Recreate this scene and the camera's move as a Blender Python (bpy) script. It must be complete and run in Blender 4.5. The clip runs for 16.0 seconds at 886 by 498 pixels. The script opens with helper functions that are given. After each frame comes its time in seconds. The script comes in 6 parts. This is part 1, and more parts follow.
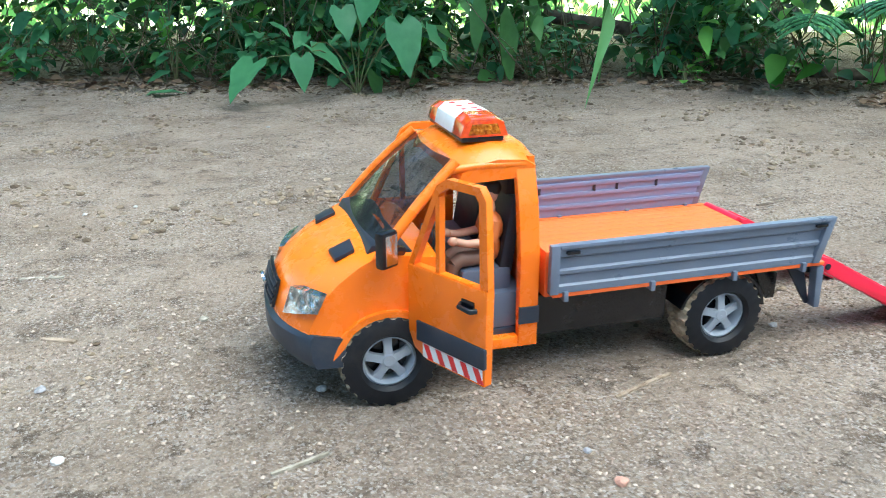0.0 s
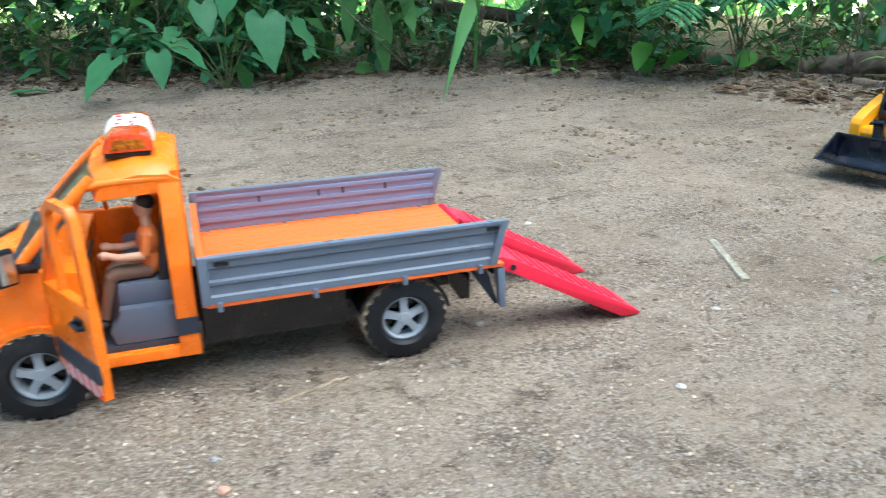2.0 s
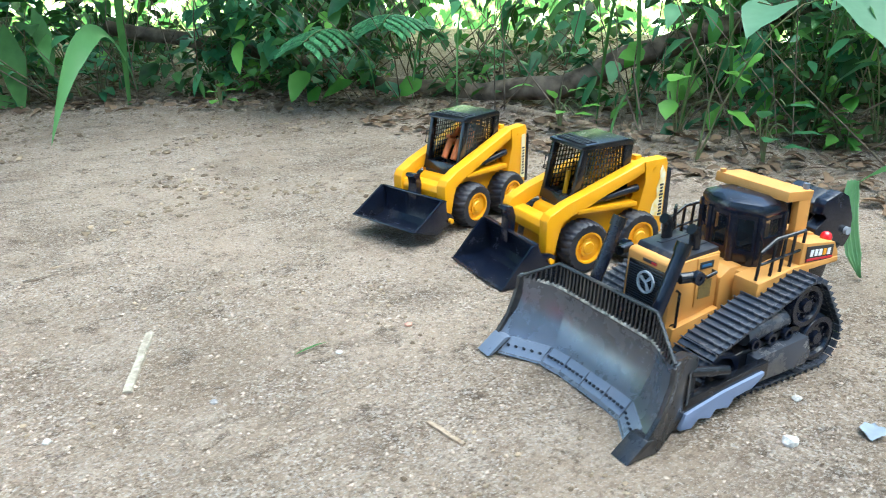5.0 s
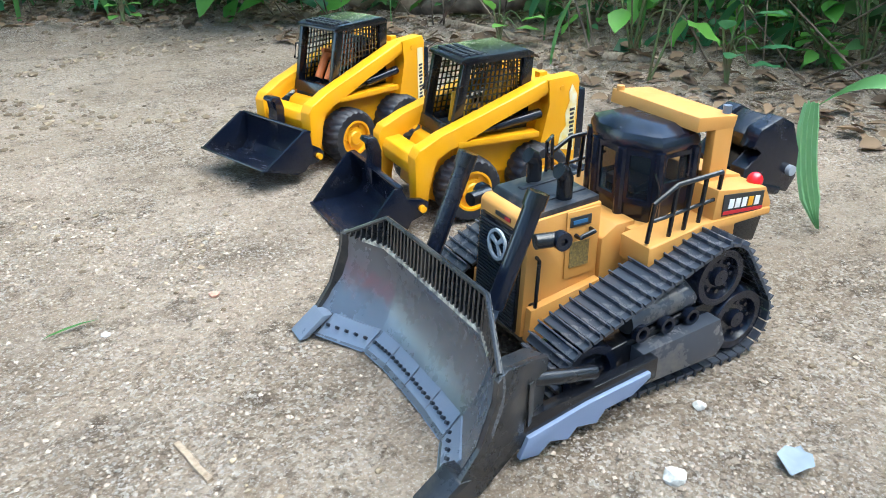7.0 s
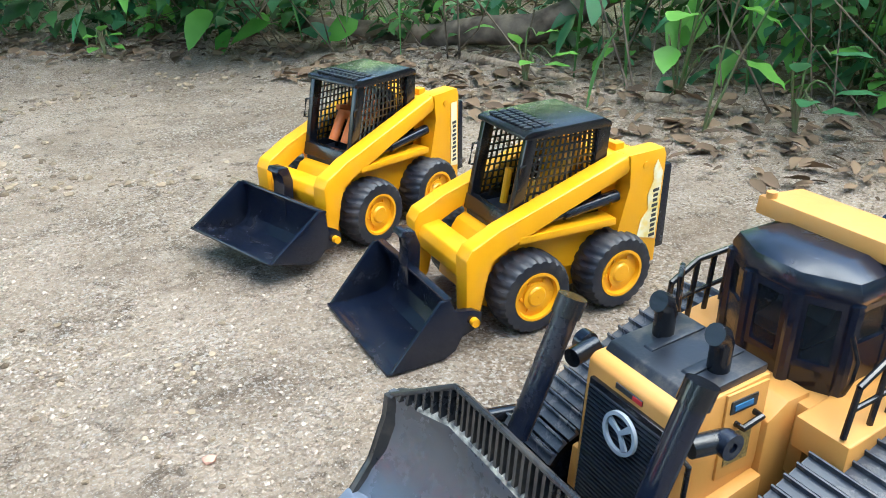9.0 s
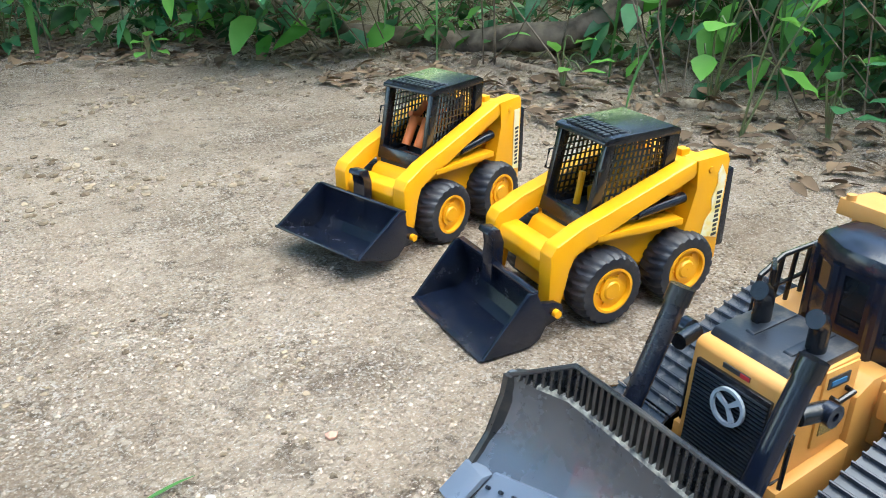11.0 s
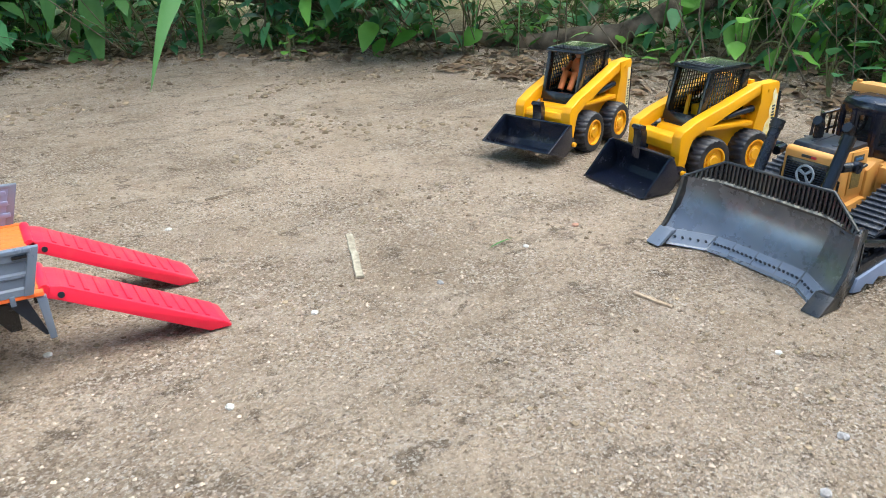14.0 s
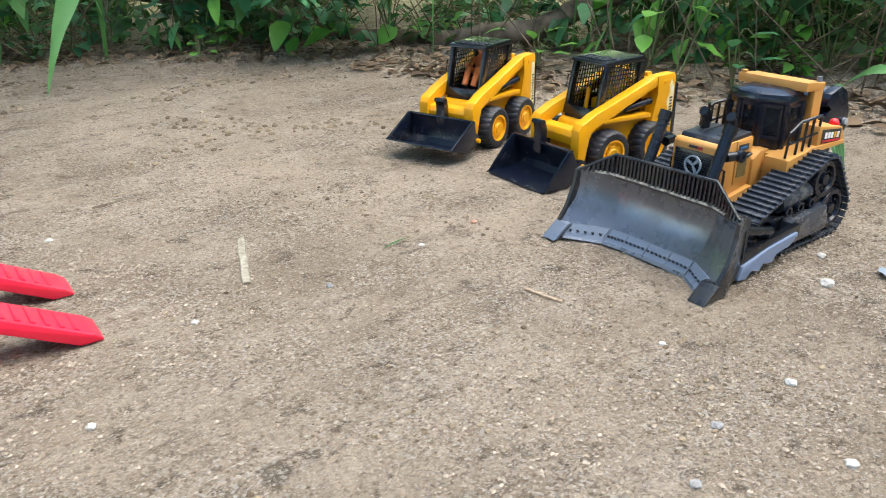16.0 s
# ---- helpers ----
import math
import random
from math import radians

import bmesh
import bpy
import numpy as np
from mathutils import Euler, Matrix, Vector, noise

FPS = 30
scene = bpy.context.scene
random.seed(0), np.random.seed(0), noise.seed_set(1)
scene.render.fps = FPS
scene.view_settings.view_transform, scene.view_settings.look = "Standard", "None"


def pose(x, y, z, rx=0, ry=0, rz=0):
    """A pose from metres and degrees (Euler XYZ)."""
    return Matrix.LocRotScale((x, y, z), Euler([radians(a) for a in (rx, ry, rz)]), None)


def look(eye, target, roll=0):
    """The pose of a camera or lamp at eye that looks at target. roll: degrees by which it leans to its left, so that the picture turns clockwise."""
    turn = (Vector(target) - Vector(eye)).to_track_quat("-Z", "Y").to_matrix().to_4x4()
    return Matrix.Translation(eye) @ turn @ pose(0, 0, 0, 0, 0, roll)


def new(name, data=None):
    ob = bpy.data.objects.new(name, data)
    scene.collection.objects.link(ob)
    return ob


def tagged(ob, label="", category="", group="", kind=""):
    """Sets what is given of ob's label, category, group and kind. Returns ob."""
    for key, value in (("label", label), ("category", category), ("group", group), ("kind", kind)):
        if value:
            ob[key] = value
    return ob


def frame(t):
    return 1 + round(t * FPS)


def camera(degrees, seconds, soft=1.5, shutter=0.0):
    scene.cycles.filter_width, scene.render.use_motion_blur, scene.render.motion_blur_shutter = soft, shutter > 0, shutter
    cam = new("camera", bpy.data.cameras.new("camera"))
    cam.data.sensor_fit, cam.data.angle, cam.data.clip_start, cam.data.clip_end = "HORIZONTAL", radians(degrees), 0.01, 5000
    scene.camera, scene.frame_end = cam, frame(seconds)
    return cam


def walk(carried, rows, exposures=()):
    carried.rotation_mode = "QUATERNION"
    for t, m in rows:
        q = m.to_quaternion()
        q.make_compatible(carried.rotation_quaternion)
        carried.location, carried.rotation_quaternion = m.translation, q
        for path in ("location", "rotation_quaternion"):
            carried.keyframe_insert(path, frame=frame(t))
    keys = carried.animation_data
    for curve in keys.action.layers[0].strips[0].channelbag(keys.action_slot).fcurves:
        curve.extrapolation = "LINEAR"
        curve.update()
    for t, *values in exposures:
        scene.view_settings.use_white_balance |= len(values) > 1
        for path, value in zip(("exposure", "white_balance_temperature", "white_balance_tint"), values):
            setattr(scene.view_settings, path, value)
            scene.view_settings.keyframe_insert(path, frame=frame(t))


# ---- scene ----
cam = camera(58.7, 16.0, soft=0.7, shutter=0.3)
METRES, EYE, TILT, LEAN, TURN = 2.0, 0.3217, 0.0, 0.0, -16.2
ROWS = [
    (0.0, 0.0, 0.0, 0.0, -0.05, -20.01, 0.14),
    (0.5, 0.0227, -0.0181, 0.0068, 0.54, -20.21, 0.24),
    (1.0, 0.047, -0.0187, 0.0124, 0.44, -20.48, 0.41),
    (1.5, 0.0801, -0.0137, 0.0127, -0.53, -20.86, 0.61),
    (2.0, 0.1252, -0.0043, 0.0104, -2.44, -21.18, 0.83),
    (2.5, 0.1769, 0.0124, 0.0035, -6.87, -21.41, 1.01),
    (3.0, 0.2032, 0.0176, 0.0062, -11.43, -21.59, 0.93),
    (3.5, 0.2395, 0.0268, 0.0096, -13.8, -22.1, 0.8),
    (4.0, 0.2807, 0.0284, 0.0189, -14.73, -23.41, 0.54),
    (4.5, 0.3289, 0.0295, 0.0327, -14.3, -22.72, 0.28),
    (5.0, 0.3737, 0.032, 0.0359, -13.19, -21.29, 0.18),
    (7.5, 0.4788, 0.1395, -0.0003, -13.0, -26.95, 0.51),
    (8.0, 0.4765, 0.1671, 0.0056, -13.24, -26.86, 0.47),
    (8.5, 0.4739, 0.1909, 0.0036, -13.46, -26.29, 0.41),
    (9.0, 0.4697, 0.2081, 0.0055, -13.67, -25.46, 0.39),
    (11.5, 0.4168, 0.1858, 0.0157, -13.42, -25.35, 0.09),
    (12.0, 0.3998, 0.1655, 0.0154, -13.14, -25.36, 0.05),
    (12.5, 0.3567, 0.1056, 0.0191, -13.1, -24.75, 0.08),
    (13.0, 0.3093, 0.0497, 0.0225, -13.2, -23.67, 0.09),
    (13.5, 0.2785, 0.014, 0.018, -13.82, -23.32, 0.27),
    (14.0, 0.2463, -0.0032, 0.0199, -15.13, -23.28, 0.4),
    (14.5, 0.2398, -0.0207, 0.0179, -16.31, -23.32, 0.35),
    (15.0, 0.2472, -0.0176, 0.0196, -17.25, -23.36, 0.34),
    (15.5, 0.2565, -0.0116, 0.0191, -18.22, -23.42, 0.42),
    (16.0, 0.2754, -0.0035, 0.017, -19.7, -23.42, 0.59),
]
EXPOSURES = [(0.0, 1.98, 5900, -1), (2.5, 1.95, 5990, -1), (4.0, 2.07, 5990, -1), (5.0, 2.25, 6020, -1), (7.5, 2.32, 6090, 1), (9.0, 2.35, 6140, 1), (12.0, 2.28, 6440, 1), (14.0, 2.02, 6690, 4), (16.0, 1.97, 6790, 5)]
walk(cam, [(t, pose(0, 0, EYE, TILT, LEAN, TURN) @ pose(METRES * x, METRES * y, METRES * z, 90 + pitch, roll, yaw)) for t, x, y, z, yaw, pitch, roll in ROWS], EXPOSURES)

# ---- world, sun, exposure ----
world = bpy.data.worlds.new("sky")
scene.world = world
world.use_nodes = True
wn = world.node_tree.nodes
sky = wn.new("ShaderNodeTexSky")
sky.sky_type, sky.sun_disc = "NISHITA", False
sky.sun_elevation, sky.sun_rotation = radians(64), radians(135)
wn["Background"].inputs[1].default_value = 0.15
world.node_tree.links.new(sky.outputs[0], wn["Background"].inputs[0])
sun_data = bpy.data.lights.new("sun", "SUN")
sun_data.energy, sun_data.angle, sun_data.color = 1.9, radians(70), (1.0, 0.97, 0.91)
sun = new("sun", sun_data)
sun.matrix_world = look((0.62, -0.45, 2.3), (0, 0, 0))


# ---- materials ----
def mat(name, col, rough=0.5, metal=0.0, col2=None, grain=60.0, mix=0.5, bump=0.0, bump_scale=300.0, coat=0.0, spec=0.5):
    m = bpy.data.materials.new(name)
    m.use_nodes = True
    nt = m.node_tree
    p = nt.nodes["Principled BSDF"]
    p.inputs["Roughness"].default_value = rough
    p.inputs["Metallic"].default_value = metal
    p.inputs["Coat Weight"].default_value = coat
    p.inputs["Specular IOR Level"].default_value = spec
    tc = nt.nodes.new("ShaderNodeTexCoord")
    n1 = nt.nodes.new("ShaderNodeTexNoise")
    n1.inputs["Scale"].default_value, n1.inputs["Detail"].default_value = grain, 6
    nt.links.new(tc.outputs["Object"], n1.inputs["Vector"])
    ramp = nt.nodes.new("ShaderNodeValToRGB")
    c2 = col2 or tuple(c * 0.8 for c in col)
    ramp.color_ramp.elements[0].position, ramp.color_ramp.elements[1].position = 0.5 - mix * 0.3, 0.5 + mix * 0.3
    ramp.color_ramp.elements[0].color, ramp.color_ramp.elements[1].color = (*c2, 1), (*col, 1)
    nt.links.new(n1.outputs[0], ramp.inputs[0])
    nt.links.new(ramp.outputs[0], p.inputs["Base Color"])
    if bump:
        n2 = nt.nodes.new("ShaderNodeTexNoise")
        n2.inputs["Scale"].default_value, n2.inputs["Detail"].default_value = bump_scale, 5
        nt.links.new(tc.outputs["Object"], n2.inputs["Vector"])
        b = nt.nodes.new("ShaderNodeBump")
        b.inputs["Strength"].default_value, b.inputs["Distance"].default_value = bump, 0.002
        nt.links.new(n2.outputs[0], b.inputs["Height"])
        nt.links.new(b.outputs[0], p.inputs["Normal"])
    return m


def toy(name, col, rough=0.32, dust=0.25, dust_col=(0.42, 0.34, 0.25), spec=0.5):
    """Moulded plastic with faint dust patches, fine scuffs and uneven gloss."""
    m = bpy.data.materials.new(name)
    m.use_nodes = True
    nt = m.node_tree
    p = nt.nodes["Principled BSDF"]
    p.inputs["Specular IOR Level"].default_value = spec
    tc = nt.nodes.new("ShaderNodeTexCoord")
    big, fine = nt.nodes.new("ShaderNodeTexNoise"), nt.nodes.new("ShaderNodeTexNoise")
    big.inputs["Scale"].default_value, big.inputs["Detail"].default_value = 32, 8
    big.inputs["Roughness"].default_value = 0.7
    fine.inputs["Scale"].default_value, fine.inputs["Detail"].default_value = 420, 3
    for n in (big, fine):
        nt.links.new(tc.outputs["Object"], n.inputs["Vector"])
    r1 = nt.nodes.new("ShaderNodeMapRange")
    r1.inputs[1].default_value, r1.inputs[2].default_value, r1.inputs[4].default_value = 0.5, 0.85, dust
    nt.links.new(big.outputs[0], r1.inputs[0])
    mixer = nt.nodes.new("ShaderNodeMix")
    mixer.data_type = "RGBA"
    mixer.inputs[6].default_value, mixer.inputs[7].default_value = (*col, 1), (*dust_col, 1)
    nt.links.new(r1.outputs[0], mixer.inputs[0])
    nt.links.new(mixer.outputs[2], p.inputs["Base Color"])
    r2 = nt.nodes.new("ShaderNodeMapRange")
    r2.inputs[1].default_value, r2.inputs[2].default_value = 0.3, 0.75
    r2.inputs[3].default_value, r2.inputs[4].default_value = rough, rough + 0.22
    nt.links.new(big.outputs[0], r2.inputs[0])
    nt.links.new(r2.outputs[0], p.inputs["Roughness"])
    b = nt.nodes.new("ShaderNodeBump")
    b.inputs["Strength"].default_value, b.inputs["Distance"].default_value = 0.12, 0.0006
    nt.links.new(fine.outputs[0], b.inputs["Height"])
    nt.links.new(b.outputs[0], p.inputs["Normal"])
    return m


def leaf_mat(name, dark, light, rough=0.45, trans=0.3):
    m = bpy.data.materials.new(name)
    m.use_nodes = True
    nt = m.node_tree
    p = nt.nodes["Principled BSDF"]
    p.inputs["Roughness"].default_value = rough
    p.inputs["Specular IOR Level"].default_value = 0.35
    geo = nt.nodes.new("ShaderNodeNewGeometry")
    tc = nt.nodes.new("ShaderNodeTexCoord")
    n1 = nt.nodes.new("ShaderNodeTexNoise")
    n1.inputs["Scale"].default_value, n1.inputs["Detail"].default_value = 45, 4
    nt.links.new(tc.outputs["Object"], n1.inputs["Vector"])
    add = nt.nodes.new("ShaderNodeMath")
    add.operation = "MULTIPLY_ADD"
    add.inputs[1].default_value, add.inputs[2].default_value = 0.75, 0.0
    half = nt.nodes.new("ShaderNodeMath")
    half.operation = "MULTIPLY_ADD"
    half.inputs[1].default_value = 0.4
    nt.links.new(geo.outputs["Random Per Island"], add.inputs[0])
    nt.links.new(n1.outputs[0], half.inputs[0])
    nt.links.new(add.outputs[0], half.inputs[2])
    ramp = nt.nodes.new("ShaderNodeValToRGB")
    ramp.color_ramp.elements[0].position, ramp.color_ramp.elements[1].position = 0.15, 1.0
    ramp.color_ramp.elements[0].color, ramp.color_ramp.elements[1].color = (*dark, 1), (*light, 1)
    nt.links.new(half.outputs[0], ramp.inputs[0])
    nt.links.new(ramp.outputs[0], p.inputs["Base Color"])
    tr = nt.nodes.new("ShaderNodeBsdfTranslucent")
    nt.links.new(ramp.outputs[0], tr.inputs[0])
    ms = nt.nodes.new("ShaderNodeMixShader")
    ms.inputs[0].default_value = trans
    nt.links.new(p.outputs[0], ms.inputs[1])
    nt.links.new(tr.outputs[0], ms.inputs[2])
    nt.links.new(ms.outputs[0], nt.nodes["Material Output"].inputs[0])
    return m


def glass(name, col, rough=0.03, alpha=0.3):
    m = bpy.data.materials.new(name)
    m.use_nodes = True
    nt = m.node_tree
    p = nt.nodes["Principled BSDF"]
    p.inputs["Base Color"].default_value = (*col, 1)
    p.inputs["Roughness"].default_value = rough
    p.inputs["Alpha"].default_value = alpha
    tc = nt.nodes.new("ShaderNodeTexCoord")
    n1 = nt.nodes.new("ShaderNodeTexNoise")
    n1.inputs["Scale"].default_value, n1.inputs["Detail"].default_value = 70, 6
    mp = nt.nodes.new("ShaderNodeMapping")
    mp.inputs["Scale"].default_value = (0.3, 2.5, 0.3)
    nt.links.new(tc.outputs["Object"], mp.inputs[0])
    nt.links.new(mp.outputs[0], n1.inputs["Vector"])
    r = nt.nodes.new("ShaderNodeMapRange")
    r.inputs[1].default_value, r.inputs[2].default_value = 0.4, 0.8
    r.inputs[3].default_value, r.inputs[4].default_value = rough, rough + 0.25
    nt.links.new(n1.outputs[0], r.inputs[0])
    nt.links.new(r.outputs[0], p.inputs["Roughness"])
    return m


def soil_mat():
    m = bpy.data.materials.new("sandy_soil")
    m.use_nodes = True
    nt = m.node_tree
    p = nt.nodes["Principled BSDF"]
    p.inputs["Roughness"].default_value = 0.95
    p.inputs["Specular IOR Level"].default_value = 0.15
    tc = nt.nodes.new("ShaderNodeTexCoord")

    def noise_node(scale, detail, rough=0.6):
        n = nt.nodes.new("ShaderNodeTexNoise")
        n.inputs["Scale"].default_value, n.inputs["Detail"].default_value, n.inputs["Roughness"].default_value = scale, detail, rough
        nt.links.new(tc.outputs["Object"], n.inputs["Vector"])
        return n

    def blend(kind, fac, a, b):
        x = nt.nodes.new("ShaderNodeMix")
        x.data_type, x.blend_type = "RGBA", kind
        if isinstance(fac, float):
            x.inputs[0].default_value = fac
        else:
            nt.links.new(fac, x.inputs[0])
        for i, s in ((6, a), (7, b)):
            if isinstance(s, tuple):
                x.inputs[i].default_value = (*s, 1)
            else:
                nt.links.new(s, x.inputs[i])
        return x.outputs[2]

    def ranged(src, lo, hi, to=1.0):
        r = nt.nodes.new("ShaderNodeMapRange")
        r.inputs[1].default_value, r.inputs[2].default_value, r.inputs[4].default_value = lo, hi, to
        nt.links.new(src, r.inputs[0])
        return r.outputs[0]

    big, mid, fine, grit, worn = noise_node(2.6, 5), noise_node(14, 6), noise_node(130, 6, 0.7), noise_node(480, 4, 0.7), noise_node(6.5, 5, 0.65)
    c = blend("MIX", ranged(big.outputs[0], 0.38, 0.62), SOIL_A, SOIL_B)
    c = blend("MIX", ranged(mid.outputs[0], 0.5, 0.72, 0.6), c, SOIL_C)
    damp = noise_node(4.3, 7, 0.72)
    c = blend("MIX", ranged(damp.outputs[0], 0.54, 0.70, 0.6), c, SOIL_D)
    lay = nt.nodes.new("ShaderNodeMapping")
    lay.inputs["Scale"].default_value, lay.inputs["Rotation"].default_value = (3.2, 11.0, 1.0), (0, 0, 0.12)
    nt.links.new(tc.outputs["Object"], lay.inputs[0])
    drift = noise_node(1.0, 9, 0.72)
    nt.links.new(lay.outputs[0], drift.inputs["Vector"])
    c = blend("MIX", ranged(drift.outputs[0], 0.54, 0.66, 0.7), c, SOIL_D)
    c = blend("MIX", ranged(drift.outputs[0], 0.44, 0.32, 0.55), c, SOIL_C)
    crumb = noise_node(24, 8, 0.75)
    c = blend("MIX", ranged(crumb.outputs[0], 0.55, 0.62, 0.8), c, SOIL_D)
    c = blend("MIX", ranged(fine.outputs[0], 0.52, 0.66, 0.55), c, SOIL_D)
    c = blend("MIX", ranged(grit.outputs[0], 0.55, 0.64, 0.8), c, SOIL_E)
    vor, grain, chip = (nt.nodes.new("ShaderNodeTexVoronoi") for i in range(3))
    for v, scale in ((vor, 230), (grain, 430), (chip, 120)):
        v.inputs["Scale"].default_value = scale
        nt.links.new(tc.outputs["Object"], v.inputs["Vector"])
    sep, sep2 = nt.nodes.new("ShaderNodeSeparateColor"), nt.nodes.new("ShaderNodeSeparateColor")
    nt.links.new(grain.outputs["Color"], sep.inputs[0])
    nt.links.new(chip.outputs["Color"], sep2.inputs[0])

    def where_worn(src, lo, hi, to):
        k = nt.nodes.new("ShaderNodeMath")
        k.operation = "MULTIPLY"
        nt.links.new(ranged(src, lo, hi, to), k.inputs[0])
        nt.links.new(ranged(worn.outputs[0], 0.36, 0.56), k.inputs[1])
        return k.outputs[0]
    c = blend("MIX", where_worn(sep.outputs[0], 0.60, 0.95, 0.6), c, SOIL_D)
    c = blend("MIX", where_worn(sep.outputs[1], 0.70, 1.0, 0.75), c, SOIL_E)
    near = ranged(chip.outputs["Distance"], 0.38, 0.30)
    pick = nt.nodes.new("ShaderNodeMath")
    pick.operation = "MULTIPLY"
    nt.links.new(near, pick.inputs[0])
    nt.links.new(ranged(sep2.outputs[0], 0.84, 0.88, 0.55), pick.inputs[1])
    c = blend("MIX", pick.outputs[0], c, SOIL_C)
    nt.links.new(c, p.inputs["Base Color"])
    b1, b2 = nt.nodes.new("ShaderNodeBump"), nt.nodes.new("ShaderNodeBump")
    b1.inputs["Strength"].default_value, b1.inputs["Distance"].default_value = 1.0, 0.014
    b2.inputs["Strength"].default_value, b2.inputs["Distance"].default_value = 1.0, 0.003
    nt.links.new(fine.outputs[0], b1.inputs["Height"])
    nt.links.new(vor.outputs[0], b2.inputs["Height"])
    nt.links.new(b2.outputs[0], b1.inputs["Normal"])
    nt.links.new(b1.outputs[0], p.inputs["Normal"])
    return m


SOIL_A, SOIL_B, SOIL_C, SOIL_D, SOIL_E = (0.490, 0.380, 0.284), (0.320, 0.242, 0.174), (0.57, 0.468, 0.375), (0.120, 0.088, 0.063), (0.66, 0.59, 0.52)
SOIL = soil_mat()
ORANGE = toy("orange_plastic", (0.92, 0.185, 0.008), 0.17, 0.06)
BED_ORANGE = toy("bed_orange_plastic", (0.86, 0.145, 0.025), 0.4, 0.12)
SLATE = toy("slate_grey_plastic", (0.022, 0.032, 0.050), 0.34, 0.12)
DARK_SLATE = toy("dark_slate_plastic", (0.014, 0.019, 0.03), 0.36, 0.08, spec=0.35)
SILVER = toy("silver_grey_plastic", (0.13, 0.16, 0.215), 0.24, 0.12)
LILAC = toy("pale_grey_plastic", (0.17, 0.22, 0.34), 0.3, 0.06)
BLACK = toy("black_plastic", (0.006, 0.007, 0.010), 0.12, 0.06, spec=0.55)
NAVY = toy("blue_black_plastic", (0.005, 0.008, 0.018), 0.12, 0.06, spec=0.5)
STEEL_GREY = toy("blade_grey_plastic", (0.15, 0.164, 0.19), 0.18, 0.08)
BLADE_DARK = toy("black_blade_plastic", (0.017, 0.019, 0.023), 0.2, 0.22)
SCUFF = mat("pale_scuffed_edge", (0.5, 0.46, 0.38), 0.8, col2=(0.05, 0.052, 0.055), grain=170, mix=0.5, bump=0.6)
SCRAP = mat("grey_blue_scrap", (0.22, 0.26, 0.31), 0.6, col2=(0.17, 0.2, 0.24))
STEEL_GREY.node_tree.nodes["Principled BSDF"].inputs["Metallic"].default_value = 0.6
SEAT_GREY = toy("seat_grey_plastic", (0.085, 0.11, 0.155), 0.36, 0.1)
HOOD_BLACK = toy("dusty_hood_plastic", (0.012, 0.015, 0.022), 0.26, 0.4, spec=0.45)
YELLOW = toy("yellow_plastic", (0.77, 0.345, 0.004), 0.3, 0.1)
TAN = toy("ochre_plastic", (0.56, 0.265, 0.062), 0.4, 0.18)
RED = toy("red_plastic", (0.80, 0.012, 0.05), 0.36, 0.14)
RED_LAMP = mat("red_lamp_plastic", (0.7, 0.01, 0.02), 0.15, coat=0.6)
RUBBER = toy("black_rubber", (0.008, 0.009, 0.012), 0.45, 0.08, spec=0.35)
TRACK = toy("dusty_track_plastic", (0.045, 0.052, 0.068), 0.16, 0.5)
LOADER_RUBBER = toy("dusty_rubber", (0.010, 0.013, 0.022), 0.38, 0.16)
MUD = mat("muddy_tread", (0.50, 0.41, 0.28), 0.95, col2=(0.20, 0.165, 0.115), grain=90, mix=0.3, bump=0.9, bump_scale=500)
CHROME = mat("chrome", (0.75, 0.77, 0.8), 0.12, 1.0, bump=0.3, bump_scale=160)
LENS = mat("lamp_lens", (0.88, 0.90, 0.93), 0.05, 1.0, col2=(0.25, 0.28, 0.32), grain=70, mix=0.2, bump=1.0, bump_scale=130)
WHEEL_GREY = toy("wheel_silver", (0.33, 0.36, 0.40), 0.3, 0.2)
WHITE = mat("white_plastic", (0.85, 0.85, 0.85), 0.35, col2=(0.75, 0.74, 0.72))
DOT_RED = mat("dot_red", (0.75, 0.03, 0.03), 0.4)
AMBER = mat("amber_lens", (0.85, 0.10, 0.01), 0.12, coat=0.8, col2=(0.6, 0.05, 0.01), grain=200)
AMBER_INNER = mat("amber_reflector", (0.75, 0.3, 0.02), 0.2, 0.5, col2=(0.3, 0.08, 0.01), grain=260, bump=0.8, bump_scale=400)
STICKER = mat("cream_sticker", (0.85, 0.72, 0.35), 0.5, col2=(0.78, 0.68, 0.45))
TORN = mat("torn_sticker_paper", (0.84, 0.78, 0.58), 0.6, col2=(0.82, 0.62, 0.2), grain=120)
INK = mat("sticker_ink", (0.03, 0.03, 0.03), 0.5)
INK_RED = mat("sticker_red", (0.6, 0.02, 0.03), 0.5)
INK_BLUE = mat("sticker_blue", (0.03, 0.14, 0.30), 0.5)
SKIN = mat("doll_skin", (0.62, 0.36, 0.24), 0.5)
SHIRT = mat("doll_orange", (0.62, 0.16, 0.035), 0.55)
TROUSER = mat("doll_brown", (0.16, 0.09, 0.06), 0.6)
HAIR = mat("doll_dark", (0.02, 0.016, 0.014), 0.5)
WINDSCREEN = glass("tinted_windscreen", (0.012, 0.016, 0.02), 0.03, 0.8)
CAB_GLASS = glass("cab_glass", (0.03, 0.035, 0.04), 0.04, 0.4)
PALE = mat("pale_stone", (0.62, 0.6, 0.56), 0.8, col2=(0.4, 0.38, 0.35), grain=300, bump=0.6)
